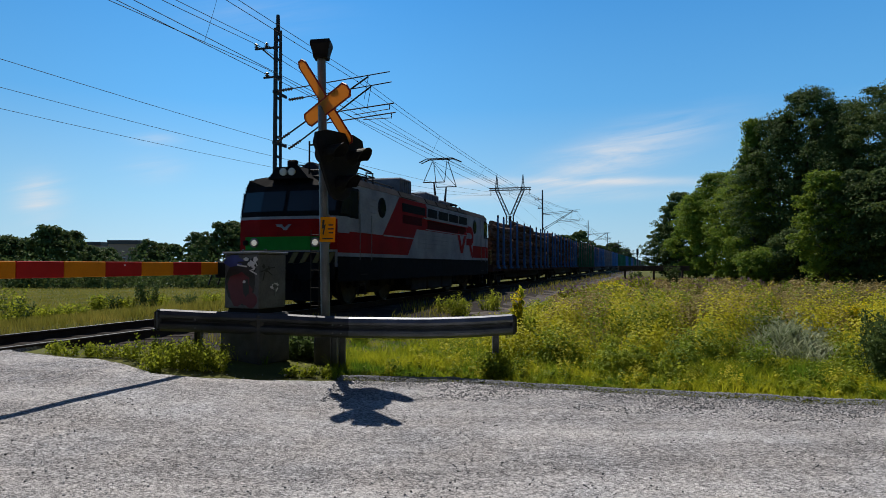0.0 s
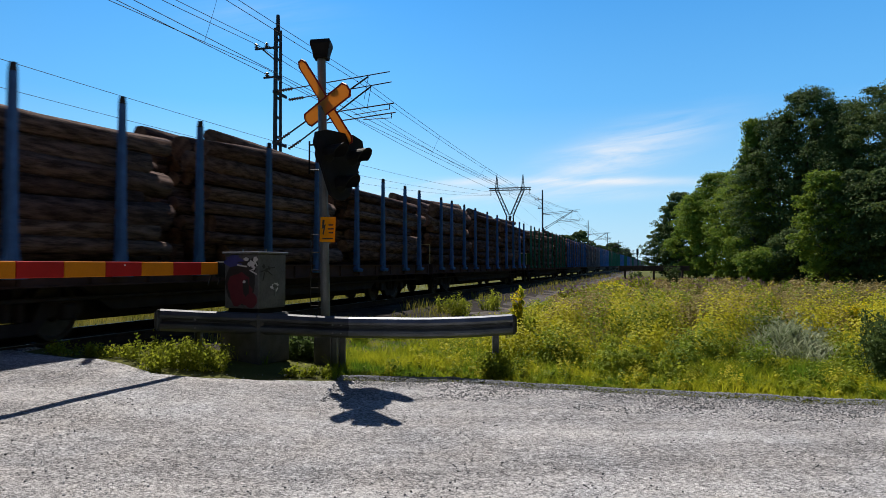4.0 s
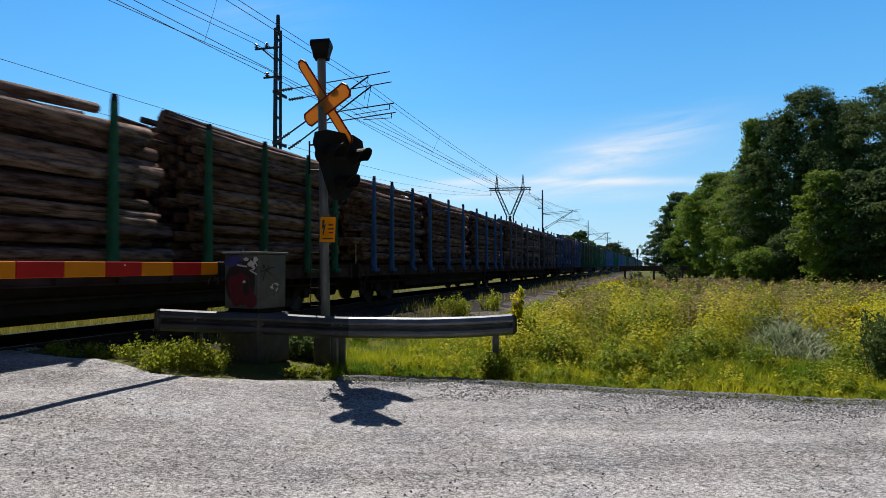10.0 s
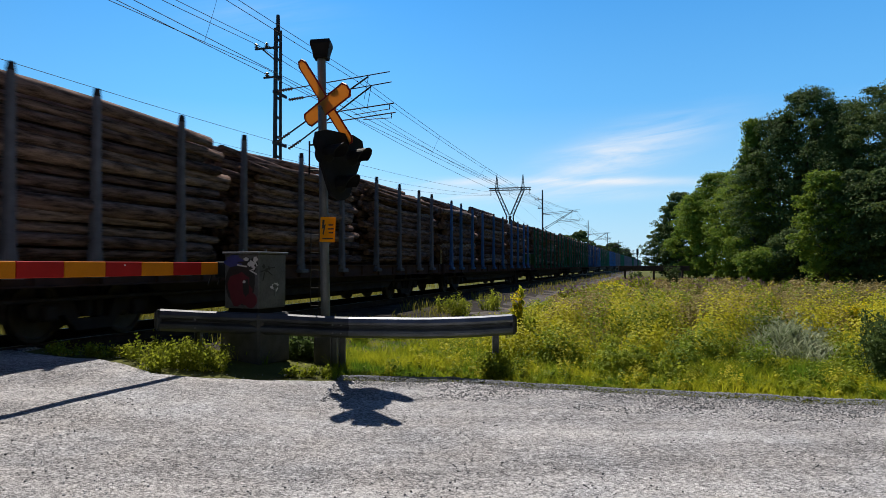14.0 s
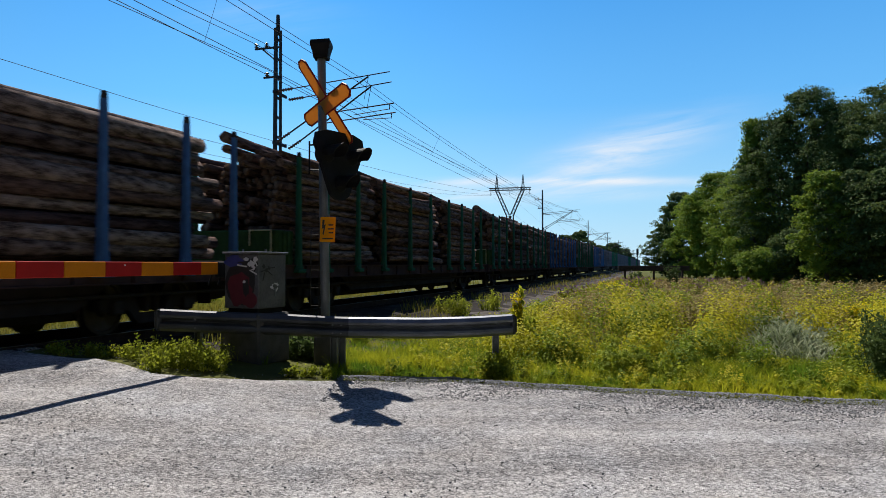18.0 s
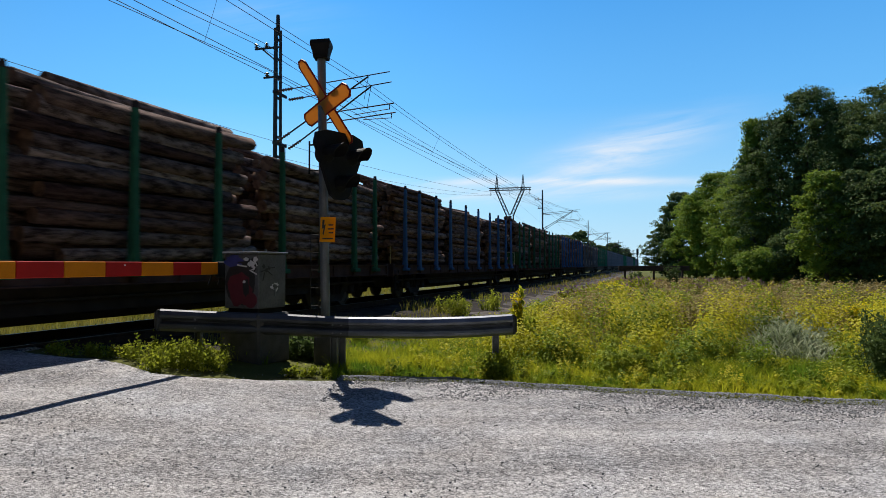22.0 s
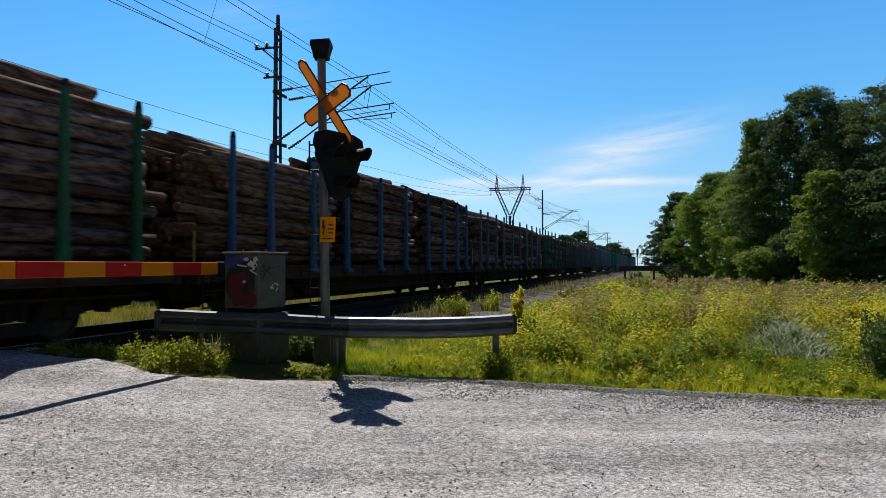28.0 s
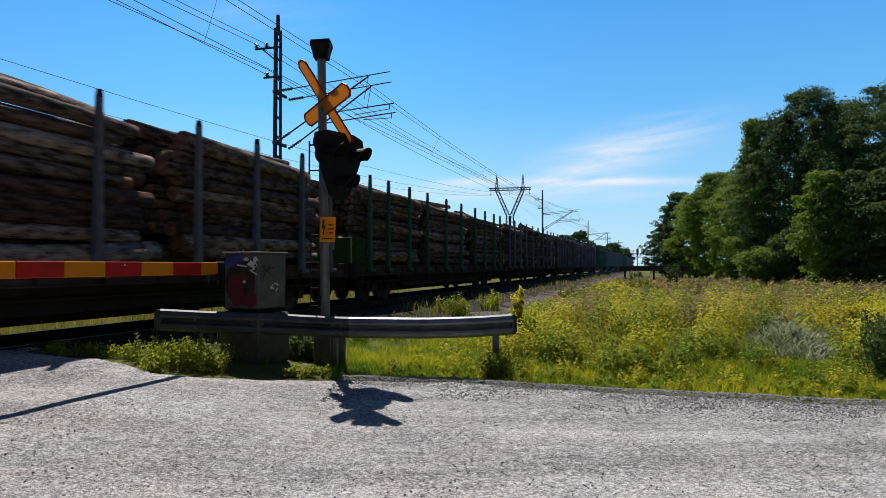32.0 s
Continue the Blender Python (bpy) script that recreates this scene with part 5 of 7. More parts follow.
def barrier_cabinet():
    X, Y = -3.02, 11.35
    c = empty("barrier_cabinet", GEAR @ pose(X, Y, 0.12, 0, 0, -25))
    tagged(c, "grey steel barrier machine cabinet sprayed with dark and red graffiti", "barrier cabinet")
    bm = B()
    box(bm, (0, 0, 1.13), (0.68, 0.68, 0.86), 0.015)
    part("housing", bm, M["cab_grey"], c)
    bm = B()
    box(bm, (0, 0, 1.575), (0.74, 0.74, 0.035), 0.01)
    part("lid", bm, M["galv"], c, "bare metal lid")
    for x in (-0.22, 0.24):
        bm = B()
        rod(bm, (x, -0.05, 1.59), (x, -0.05, 1.635), 0.018, seg=6)
        part("lifting_eye", bm, M["galv_dark"], c)
    bm = B()
    box(bm, (0, 0, 0.65), (0.6, 0.6, 0.10), 0.01)
    part("neck", bm, M["black"], c)
    bm = B()
    box(bm, (0, 0, 0.22), (0.78, 0.78, 0.80), 0.03)
    part("plinth", bm, M["concrete"], c)
    # front face (-y) and side face (+x) sprayed shapes
    f = -0.342

    def blot(name, cx, cz, rx, rz, m, seed, y=f, n=18, amp=0.15, face="y", d=0.0):
        rng = random.Random(seed)
        pts = [(cx + rx * (1 + rng.uniform(-amp, amp)) * math.cos(6.2832 * i / n), cz + rz * (1 + rng.uniform(-amp, amp)) * math.sin(6.2832 * i / n)) for i in range(n)]
        bm = B()
        if face == "y":
            prism(bm, pts, "y", y - 0.002 - d, y)
        else:
            prism(bm, pts, "x", -y, -y + 0.002 + d)
        part(name, bm, m, c)
    blot("graffiti_disc", -0.02, 1.10, 0.30, 0.35, M["ink_black"], 1, amp=0.04)
    blot("graffiti_patch", -0.03, 1.0, 0.23, 0.27, M["ink_red"], 2, d=0.0015)
    blot("graffiti_patch", 0.17, 0.84, 0.15, 0.12, M["ink_red"], 3, d=0.001)
    blot("graffiti_patch", 0.10, 1.03, 0.06, 0.14, M["ink_black"], 4, d=0.0022)
    blot("graffiti_patch", -0.14, 1.44, 0.18, 0.09, M["ink_blue"], 6, d=0.0012, amp=0.3)
    blot("graffiti_patch", 0.2, 1.38, 0.13, 0.12, M["ink_black"], 7, d=0.0011, amp=0.35)
    blot("graffiti_spot", 0.06, 1.12, 0.03, 0.022, M["ink_white"], 5, d=0.003)
    for i, (x, z, a, b) in enumerate(((0.20, 1.40, 0.07, 0.05), (0.10, 1.47, 0.05, 0.03), (0.28, 1.47, 0.05, 0.04), (0.24, 1.34, 0.045, 0.035))):
        blot("graffiti_spot", x, z, a, b, M["ink_white"], 10 + i, d=0.002, amp=0.3)
    for i, (x, z, w) in enumerate(((-0.22, 1.50, 0.16), (-0.20, 1.465, 0.2), (-0.22, 1.43, 0.14), (-0.05, 1.48, 0.1))):
        bm = B()
        box(bm, (x, f - 0.001, z), (w, 0.003, 0.018))
        part("writing_bar", bm, M["ink_blue"], c)
    for i, (x, z, w, tilt) in enumerate(((0.02, 1.37, 0.20, 8), (0.12, 1.31, 0.22, -12), (0.24, 1.27, 0.16, 25), (0.05, 1.43, 0.24, -4), (0.29, 1.41, 0.10, 60), (0.16, 1.22, 0.18, 10))):
        bm = B()
        box(bm, (x, f - 0.0025, z), (w, 0.004, 0.022), rot=Matrix.Rotation(radians(tilt), 3, "Y"))
        part("graffiti_stroke", bm, M["ink_black"] if i % 2 else M["ink_white"], c)
    for i, (y, z, w, tilt) in enumerate(((-0.2, 1.30, 0.2, 15), (-0.08, 1.26, 0.16, -30), (-0.22, 1.20, 0.14, 70), (-0.02, 1.34, 0.14, 5))):
        bm = B()
        box(bm, (-f + 0.002, y, z), (0.004, w, 0.018), rot=Matrix.Rotation(radians(tilt), 3, "X"))
        part("graffiti_stroke", bm, M["ink_black"], c)
    blot("graffiti_spot", 0.06, 1.04, 0.09, 0.07, M["ink_white"], 21, y=f, face="x", amp=0.4)
    blot("graffiti_spot", 0.06, 1.04, 0.05, 0.04, M["cab_grey"], 22, y=f, face="x", amp=0.4, d=0.002)
    for i, (y, z) in enumerate(((-0.22, 1.36), (-0.16, 1.30), (-0.1, 1.33))):
        blot("graffiti_spot", y, z, 0.035, 0.03, M["ink_black"], 30 + i, y=f, face="x", amp=0.4, d=0.001)
    bm = B()
    box(bm, (0.345, 0.05, 0.95), (0.012, 0.03, 0.12))
    part("door_handle", bm, M["galv_dark"], c)


barrier_cabinet()


def barrier_boom():
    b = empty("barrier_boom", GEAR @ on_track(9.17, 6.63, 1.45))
    tagged(b, "lowered level crossing boom striped in red and yellow", "barrier boom")
    for k in range(-1, 9):
        x1, x0 = (-0.648 * k if k >= 0 else 0.42), -0.648 * (k + 1)
        thick = 0.19
        bm = B()
        box(bm, ((x0 + x1) / 2, 0, 0), (x1 - x0 - 0.004, 0.05, thick), 0.008)
        part("boom_stripe", bm, M["boom_yellow"] if k % 2 else M["boom_red"], b, "yellow reflective stripe" if k % 2 else "red reflective stripe")
    bm = B()
    box(bm, (0.62, 0, -0.02), (0.42, 0.07, 0.26), 0.02)
    part("pivot_arm", bm, M["black"], b)
    bm = B()
    rod(bm, (0.85, -0.25, 0), (0.85, 0.12, 0), 0.06, seg=10)
    part("pivot_shaft", bm, M["galv_dark"], b)
    for x in (-1.62, -4.3):
        bm = B()
        lathe(bm, [(0, 0.012), (0.012, 0.008)], (x, -0.026, 0.05), (0, -1, 0), 8)
        part("reflector", bm, M["ink_white"], b)
    for x in (0.3, 0.55):
        bm = B()
        rod(bm, (x, 0, -0.09), (x - 0.1, 0, -0.26), 0.012, seg=6)
        part("stay", bm, M["black"], b)


barrier_boom()


def guard_rail():
    path = [(-3.98, 9.93, 0.885), (-3.3, 10.08, 0.84), (-2.35, 10.30, 0.79), (-1.56, 10.44, 0.735), (-0.28, 10.45, 0.72), (0.5, 10.48, 0.74), (1.03, 10.55, 0.77)]
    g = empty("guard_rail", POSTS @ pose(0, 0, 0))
    tagged(g, "galvanised steel crash barrier in the verge grass", "guard rail")
    # W section: (out, down from the top)
    prof = [(0.0, 0.0), (0.012, -0.006), (0.045, -0.022), (0.083, -0.075), (0.075, -0.11), (0.01, -0.14), (0.0, -0.155), (0.01, -0.17), (0.075, -0.20), (0.083, -0.235), (0.075, -0.27), (0.02, -0.298), (0.0, -0.31)]
    back = [(o - 0.012, d) for o, d in reversed(prof)]
    sec = prof + back
    px = np.interp(np.linspace(0, 6, 49), range(7), [p[0] for p in path])
    py = np.interp(np.linspace(0, 6, 49), range(7), [p[1] for p in path])
    pz = np.interp(np.linspace(0, 6, 49), range(7), [p[2] for p in path])
    for arr in (px, py, pz):
        for _ in range(3):
            arr[1:-1] = (arr[:-2] + 2 * arr[1:-1] + arr[2:]) / 4
    # two beams lapped at the middle post, the left one in a darker tone
    for lo_, hi_, out in ((0, 27, 0.0), (25, 48, 0.004)):
        bm = B()
        rings = []
        for i in range(lo_, hi_ + 1):
            j0, j1 = max(0, i - 1), min(48, i + 1)
            d = Vector((px[j1] - px[j0], py[j1] - py[j0], 0)).normalized()
            n = Vector((d.y, -d.x, 0))
            rings.append([bm.verts.new(Vector((px[i], py[i], pz[i])) + n * (o + out) + Vector((0, 0, dz))) for o, dz in sec])
        m = len(sec)
        for a, b in zip(rings, rings[1:]):
            for i in range(m):
                f = bm.faces.new((a[i], a[(i + 1) % m], b[(i + 1) % m], b[i]))
        bm.faces.new(rings[0])
        bm.faces.new(rings[-1][::-1])
        bmesh.ops.recalc_face_normals(bm, faces=bm.faces[:])
        part("beam", bm, M["galv"] if lo_ else M["galv_darker"], g)
    for x in (-3.5, -1.62, -1.5, 0.79):
        y = float(np.interp(x, px, py)) + 0.07
        zt = float(np.interp(x, px, pz)) - 0.02
        bm = B()
        for sec_ in ((0, 0.045, 0.10, 0.006), (-0.045, 0.0, 0.006, 0.1), (0.045, 0.0, 0.006, 0.1)):
            box(bm, (x + sec_[0], y + sec_[1], zt / 2 - 0.1), (sec_[2], sec_[3], zt + 0.2))
        part("post", bm, M["galv_dark"], g)
        bm = B()
        for dz in (-0.10, -0.22):
            rod(bm, (x, y - 0.16, zt + dz), (x, y - 0.02, zt + dz), 0.014, seg=6)
        part("bolt", bm, M["galv_dark"], g)
    # rounded ends
    for i, dx in ((0, -0.07), (48, 0.07)):
        bm = B()
        box(bm, (px[i] + dx * 0.3, py[i] - 0.03, pz[i] - 0.155), (0.10, 0.05, 0.30), 0.04)
        part("end_cap", bm, M["galv_darker"], g)


guard_rail()


# ---- overhead line ----
MAST_L = [21.7, 81.6] + [139.2 + 57.3 * k for k in range(7)]
MAST_LAT = 12.6
M["lattice"] = mat("lattice_steel", (0.06, 0.062, 0.068, 1), (0.03, 0.031, 0.034, 1), 0.75, 0.0, bump=0.05, spec=0.15)


def tube_path(bm, pts, r, seg=4):
    """A thin tube along points."""
    rings = []
    for i, p in enumerate(pts):
        d = (pts[min(i + 1, len(pts) - 1)] - pts[max(i - 1, 0)]).normalized()
        a = d.cross(Vector((0, 0, 1))).normalized()
        b = a.cross(d)
        rings.append([bm.verts.new(p + (a * math.cos(6.2832 * k / seg) + b * math.sin(6.2832 * k / seg)) * r) for k in range(seg)])
    for x, y in zip(rings, rings[1:]):
        for k in range(seg):
            bm.faces.new((x[k], x[(k + 1) % seg], y[(k + 1) % seg], y[k]))
    return bm


def insulator(bm, p, q, r=0.06, n=6):
    p, q = Vector(p), Vector(q)
    ln = (q - p).length
    prof = [(0, 0.02)]
    for i in range(n):
        u = ln * (i + 0.5) / n
        prof += [(u - ln / n * 0.35, 0.03), (u, r), (u + ln / n * 0.35, 0.03)]
    prof.append((ln, 0.02))
    return lathe(bm, prof, p, q - p, 8)


def build_mast():
    """The first mast; x along the line, -y towards the track, feet at z 0."""
    m = empty("catenary_mast", on_track(MAST_L[0], MAST_LAT, 0.0))
    tagged(m, "tall lattice steel catenary mast beside the railway line", "catenary mast", "catenary masts")
    H = 9.75
    for s in (-1, 1):
        bm = B()
        prism(bm, [(s * 0.20 - 0.05, 0), (s * 0.20 + 0.05, 0), (s * 0.135 + 0.045, H), (s * 0.135 - 0.045, H)], "y", -0.06, -0.045)
        for y in (-0.055, 0.055):
            prism(bm, [(s * 0.20 + s * 0.04, 0), (s * 0.20 + s * 0.05, 0), (s * 0.135 + s * 0.045, H), (s * 0.135 + s * 0.035, H)], "y", min(y, 0) * 1.0, max(y, 0) * 1.0)
        part("leg", bm, M["lattice"], m)
    for i in range(14):
        z = 0.5 + i * 0.68
        bm = B()
        w = 0.40 - 0.13 * z / H
        box(bm, (0, -0.062, z), (w, 0.012, 0.10))
        part("batten", bm, M["lattice"], m)
    bm = B()
    rod(bm, (0, 0, H - 0.2), (0, 0, 10.25), 0.075, 0.06, seg=10)
    part("mast_top", bm, M["lattice"], m)
    bm = B()
    box(bm, (0, 0, 0.0), (0.9, 0.7, 0.5), 0.05)
    part("footing", bm, M["concrete"], m)
    # cross arms for the feeders on the field side
    for z, y1, posts in ((9.12, 0.85, (0.45, 0.85)), (8.08, 0.5, (0.42,))):
        bm = B()
        box(bm, (0, y1 / 2, z), (0.06, y1 + 0.1, 0.06))
        if y1 > 0.6:
            rod(bm, (0, 0.04, z - 0.5), (0, y1 * 0.75, z), 0.025, seg=6)
        arm = part("feeder_arm", bm, M["lattice"], m)
        for y in posts:
            bm = B()
            insulator(bm, (0, y, z + 0.03), (0, y, z + 0.20), 0.085, 2)
            part("insulator", bm, M["insul"], arm)
    # two cantilevers side by side
    for dx, dz in ((-0.25, 0.0), (0.55, -0.12)):
        bm = B()
        insulator(bm, (dx, -0.12, 7.5 + dz), (dx, -0.72, 7.55 + dz), 0.065)
        part("insulator", bm, M["insul"], m)
        bm = B()
        insulator(bm, (dx, -0.12, 5.75 + dz), (dx, -0.62, 6.03 + dz), 0.065)
        part("insulator", bm, M["insul"], m)
        bm = B()
        rod(bm, (dx, -0.72, 7.55 + dz), (dx, -4.2 + dx * 0.3, 7.85 + dz), 0.02, seg=6)
        part("top_tie", bm, M["lattice"], m)
        bm = B()
        rod(bm, (dx, -0.62, 6.03 + dz), (dx, -3.45 + dx * 0.3, 7.75 + dz), 0.03, seg=6)
        part("bracket_tube", bm, M["lattice"], m)
        bm = B()
        rod(bm, (dx, -1.5, 6.58 + dz), (dx, -4.35 + dx * 0.3, 6.80 + dz), 0.022, seg=6)
        rod(bm, (dx, -4.2 + dx * 0.3, 6.80 + dz), (dx, -4.2 + dx * 0.3, 6.60 + dz), 0.016, seg=5)
        part("registration_tube", bm, M["lattice"], m)
        bm = B()
        rod(bm, (dx, -4.2 + dx * 0.3, 6.62 + dz), (dx, -3.0, 6.50), 0.014, seg=5)
        part("steady_arm", bm, M["lattice"], m)
        bm = B()
        rod(bm, (dx, -3.45 + dx * 0.3, 7.75 + dz), (dx, -3.3 + dx * 0.3, 7.0 + dz), 0.01, seg=5)
        part("stay", bm, M["lattice"], m)
    bm = B()
    box(bm, (0, -0.09, 5.7), (0.9, 0.05, 0.10))
    box(bm, (0, -0.09, 7.45), (0.9, 0.05, 0.10))
    part("cantilever_seat", bm, M["lattice"], m)
    for l in MAST_L[1:]:
        copy_thing(m, on_track(l, MAST_LAT, 0.0))


build_mast()


def build_wires():
    stops = [MAST_L[0] - 57.3] + MAST_L

    def span_points(lat0, lat1, z, sag, n=14, first=1.0):
        pts = []
        for i, (a, b) in enumerate(zip(stops, stops[1:])):
            for k in range(n):
                u = k / n
                lat = (lat0, lat1)[i % 2] * (1 - u) + (lat0, lat1)[(i + 1) % 2] * u
                pts.append(tp(a + (b - a) * u, lat, z - sag * (first if i == 0 else 1.0) * 4 * u * (1 - u)))
        return pts
    specs = [("contact_wire", 9.38, 9.78, 6.50, 0.0, 0.009, "copper contact wire over the track"),
             ("contact_wire", 9.20, 9.55, 6.56, 0.02, 0.009, "copper contact wire over the track"),
             ("messenger_wire", 8.70, 9.42, 7.76, 0.85, 0.010, "stranded messenger wire sagging between masts"),
             ("messenger_wire", 8.95, 9.60, 7.70, 0.80, 0.010, "stranded messenger wire sagging between masts"),
             ("feeder_wire", 13.05, 13.05, 9.26, 0.65, 0.011, "feeder wire on mast insulators"),
             ("feeder_wire", 13.45, 13.45, 9.29, 0.70, 0.011, "feeder wire on mast insulators"),
             ("feeder_wire", 13.02, 13.02, 8.38, 0.6, 0.011, "feeder wire on mast insulators")]
    for name, a, b, z, sag, r, label in specs:
        w = part(name, tube_path(B(), span_points(a, b, z, sag, first=0.12 if name == "messenger_wire" else 1.0), r), M["wire"])
        tagged(w, label, "wire", "overhead wires")
    # droppers tie the contact wire to the messenger
    for i, (a, b) in enumerate(zip(stops, stops[1:5])):
        for k in range(1, 7):
            u = k / 7
            zt = 7.76 - 0.85 * (0.12 if i == 0 else 1.0) * 4 * u * (1 - u)
            la = (9.38, 9.78)[i % 2] * (1 - u) + (9.38, 9.78)[(i + 1) % 2] * u
            lb = (8.70, 9.42)[i % 2] * (1 - u) + (8.70, 9.42)[(i + 1) % 2] * u
            l = a + (b - a) * u
            d = part("dropper", tube_path(B(), [tp(l, la, 6.5), tp(l + 0.02, lb, zt)], 0.005), M["wire"])
            tagged(d, "thin dropper between contact and messenger wires", "wire", "droppers")
    # power line conductors that sag towards the crossing
    for lat in (30.7, 35.7, 40.7):
        pts = [tp(l, lat, 11.6 + 7.9 * ((l - 20) / 157) ** 2) for l in np.linspace(-40, 177, 50)]
        pts += [tp(l, lat, 11.6 + 7.9 * ((334 - l) / 157) ** 2) for l in np.linspace(190, 480, 40)]
        w = part("power_line_wire", tube_path(B(), pts, 0.016), M["wire"])
        tagged(w, "high power line conductor sagging over the field", "wire", "power line wires")


build_wires()


def power_pylon():
    p = empty("power_pylon", on_track(177, 35.7, 0.0))
    tagged(p, "grey lattice power pylon with a wide crossbar", "power pylon")
    R = 0.085

    def lattice(a, b, wa, wb, n, name):
        """Four chords and zigzag bracing from a to b."""
        a, b = Vector(a), Vector(b)
        bm = B()
        cs = [((-1, -1)), (1, -1), (1, 1), (-1, 1)]

        def at(c, u):
            w = wa + (wb - wa) * u
            d = (b - a).normalized()
            s = Vector((1, 0, 0))
            t = d.cross(s).normalized()
            return a + (b - a) * u + s * c[0] * w + t * c[1] * w
        for c in cs:
            rod(bm, at(c, 0), at(c, 1), R, seg=4)
        for i in range(n):
            for j in range(4):
                rod(bm, at(cs[j], i / n), at(cs[(j + 1) % 4], (i + 1) / n), R * 0.55, seg=3)
        part(name, bm, M["lattice"], p)
    for s in (-1, 1):
        lattice((0, s * 0.9, 0), (0, s * 0.5, 14.2), 0.5, 0.38, 12, "leg")
        lattice((0, s * 0.5, 14.2), (0, s * 3.4, 20.8), 0.38, 0.35, 7, "fork_arm")
        lattice((0, s * 3.4, 20.8), (0, s * 3.4, 24.6), 0.35, 0.03, 4, "peak")
    lattice((0, -5.4, 21.0), (0, 5.4, 21.0), 0.3, 0.3, 14, "crossbar")
    for y in (-5.0, 0.0, 5.0):
        bm = B()
        insulator(bm, (0, y, 20.7), (0, y, 19.5), 0.16, 8)
        part("insulator", bm, M["insul"], p)


power_pylon()


def far_signal():
    s = empty("railway_signal", on_track(186, 4.5, 0.0))
    tagged(s, "dark railway signal on a thin post beside the line", "railway signal")
    bm = B()
    rod(bm, (0, 0, 0), (0, 0, 4.2), 0.09, seg=8)
    part("post", bm, M["lattice"], s)
    bm = B()
    box(bm, (0, 0, 4.9), (0.2, 0.55, 1.7), 0.1)
    hd = part("signal_head", bm, M["black"], s)
    for z in (4.4, 4.9, 5.4):
        bm = B()
        lathe(bm, [(0, 0.14), (0.25, 0.15)], (-0.1, 0, z), (-1, 0, 0), 10)
        part("hood", bm, M["black"], hd)


far_signal()


# ---- houses beyond the field ----
M["house_wall"] = mat("house_brown_cladding", (0.30, 0.20, 0.15, 1), (0.22, 0.145, 0.11, 1), 0.8, scale=1.0, stretch=(8, 8, 1))
M["house_white"] = mat("house_pale_cladding", (0.62, 0.60, 0.55, 1), (0.5, 0.48, 0.45, 1), 0.8, scale=1.0)
M["roof_dark"] = mat("dark_roof_sheet", (0.035, 0.03, 0.032, 1), (0.022, 0.02, 0.02, 1), 0.6, scale=2)
M["roof_pale"] = mat("pale_roof_sheet", (0.42, 0.42, 0.43, 1), (0.3, 0.3, 0.31, 1), 0.4, 0.3, scale=2)


def house(px, Z, w, h, depth, roof_h, wall, roof, label, nwin):
    x = (px - 784) / 1245.25 * Z
    h0 = empty("house", pose(x, Z, -0.5, 0, 0, 8))
    tagged(h0, label, "house", "houses behind the field")
    bm = B()
    box(bm, (0, 0, h / 2), (w, depth, h))
    part("wall", bm, wall, h0)
    bm = B()
    prism(bm, [(-depth / 2 - 0.5, h), (0, h + roof_h), (depth / 2 + 0.5, h), (depth / 2 + 0.5, h + 0.18), (0, h + roof_h + 0.2), (-depth / 2 - 0.5, h + 0.18)], "x", -w / 2 - 0.5, w / 2 + 0.5)
    rf = part("roof", bm, roof, h0)
    bm = B()
    prism(bm, [(-depth / 2, h), (depth / 2, h), (0, h + roof_h)], "x", -w / 2, w / 2)
    part("gable", bm, wall, h0)
    bm = B()
    box(bm, (w * 0.2, 0.3, h + roof_h + 0.2), (0.7, 0.7, 1.3), 0.03)
    part("chimney", bm, M["concrete"], rf)
    for i in range(nwin):
        wx = -w / 2 + w * (i + 0.5) / nwin
        bm = B()
        box(bm, (wx, -depth / 2 - 0.03, h * 0.55), (1.4, 0.08, 1.4), 0.02)
        wn = part("window", bm, M["house_white"], h0)
        bm = B()
        box(bm, (wx, -depth / 2 - 0.075, h * 0.55), (1.16, 0.03, 1.16))
        part("pane", bm, M["glass"], wn)


def flat_house(px, Z, w, h, band, label, nwin):
    """A brown block under a deep dark roof edge."""
    h0 = empty("house", pose((px - 784) / 1245.25 * Z, Z, -0.5, 0, 0, 4))
    tagged(h0, label, "house", "houses behind the field")
    part("wall", box(B(), (0, 0, h / 2), (w, 9, h)), M["house_wall"], h0)
    part("roof", box(B(), (0, 0, h + band / 2), (w + 0.5, 9.5, band), 0.05), M["roof_dark"], h0)
    for i in range(nwin):
        wx = -w / 2 + w * (i + 0.5) / nwin
        wn = part("window", box(B(), (wx, -4.53, h * 0.45), (1.5, 0.08, 1.3), 0.02), M["house_white"], h0)
        part("pane", box(B(), (wx, -4.575, h * 0.45), (1.3, 0.03, 1.1)), M["glass"], wn)


flat_house(229, 205, 8.6, 8.0, 1.15, "brown house with a deep dark roof edge", 3)
flat_house(168, 215, 6.6, 7.9, 1.1, "dark roofed house behind garden trees", 2)
house(333, 150, 4.2, 1.2, 4, 0.8, M["house_white"], M["roof_pale"], "small shed with a pale metal roof", 1)
house(30, 165, 9.0, 5.4, 8, 2.2, M["house_white"], M["roof_pale"], "pale house with a light metal roof", 3)


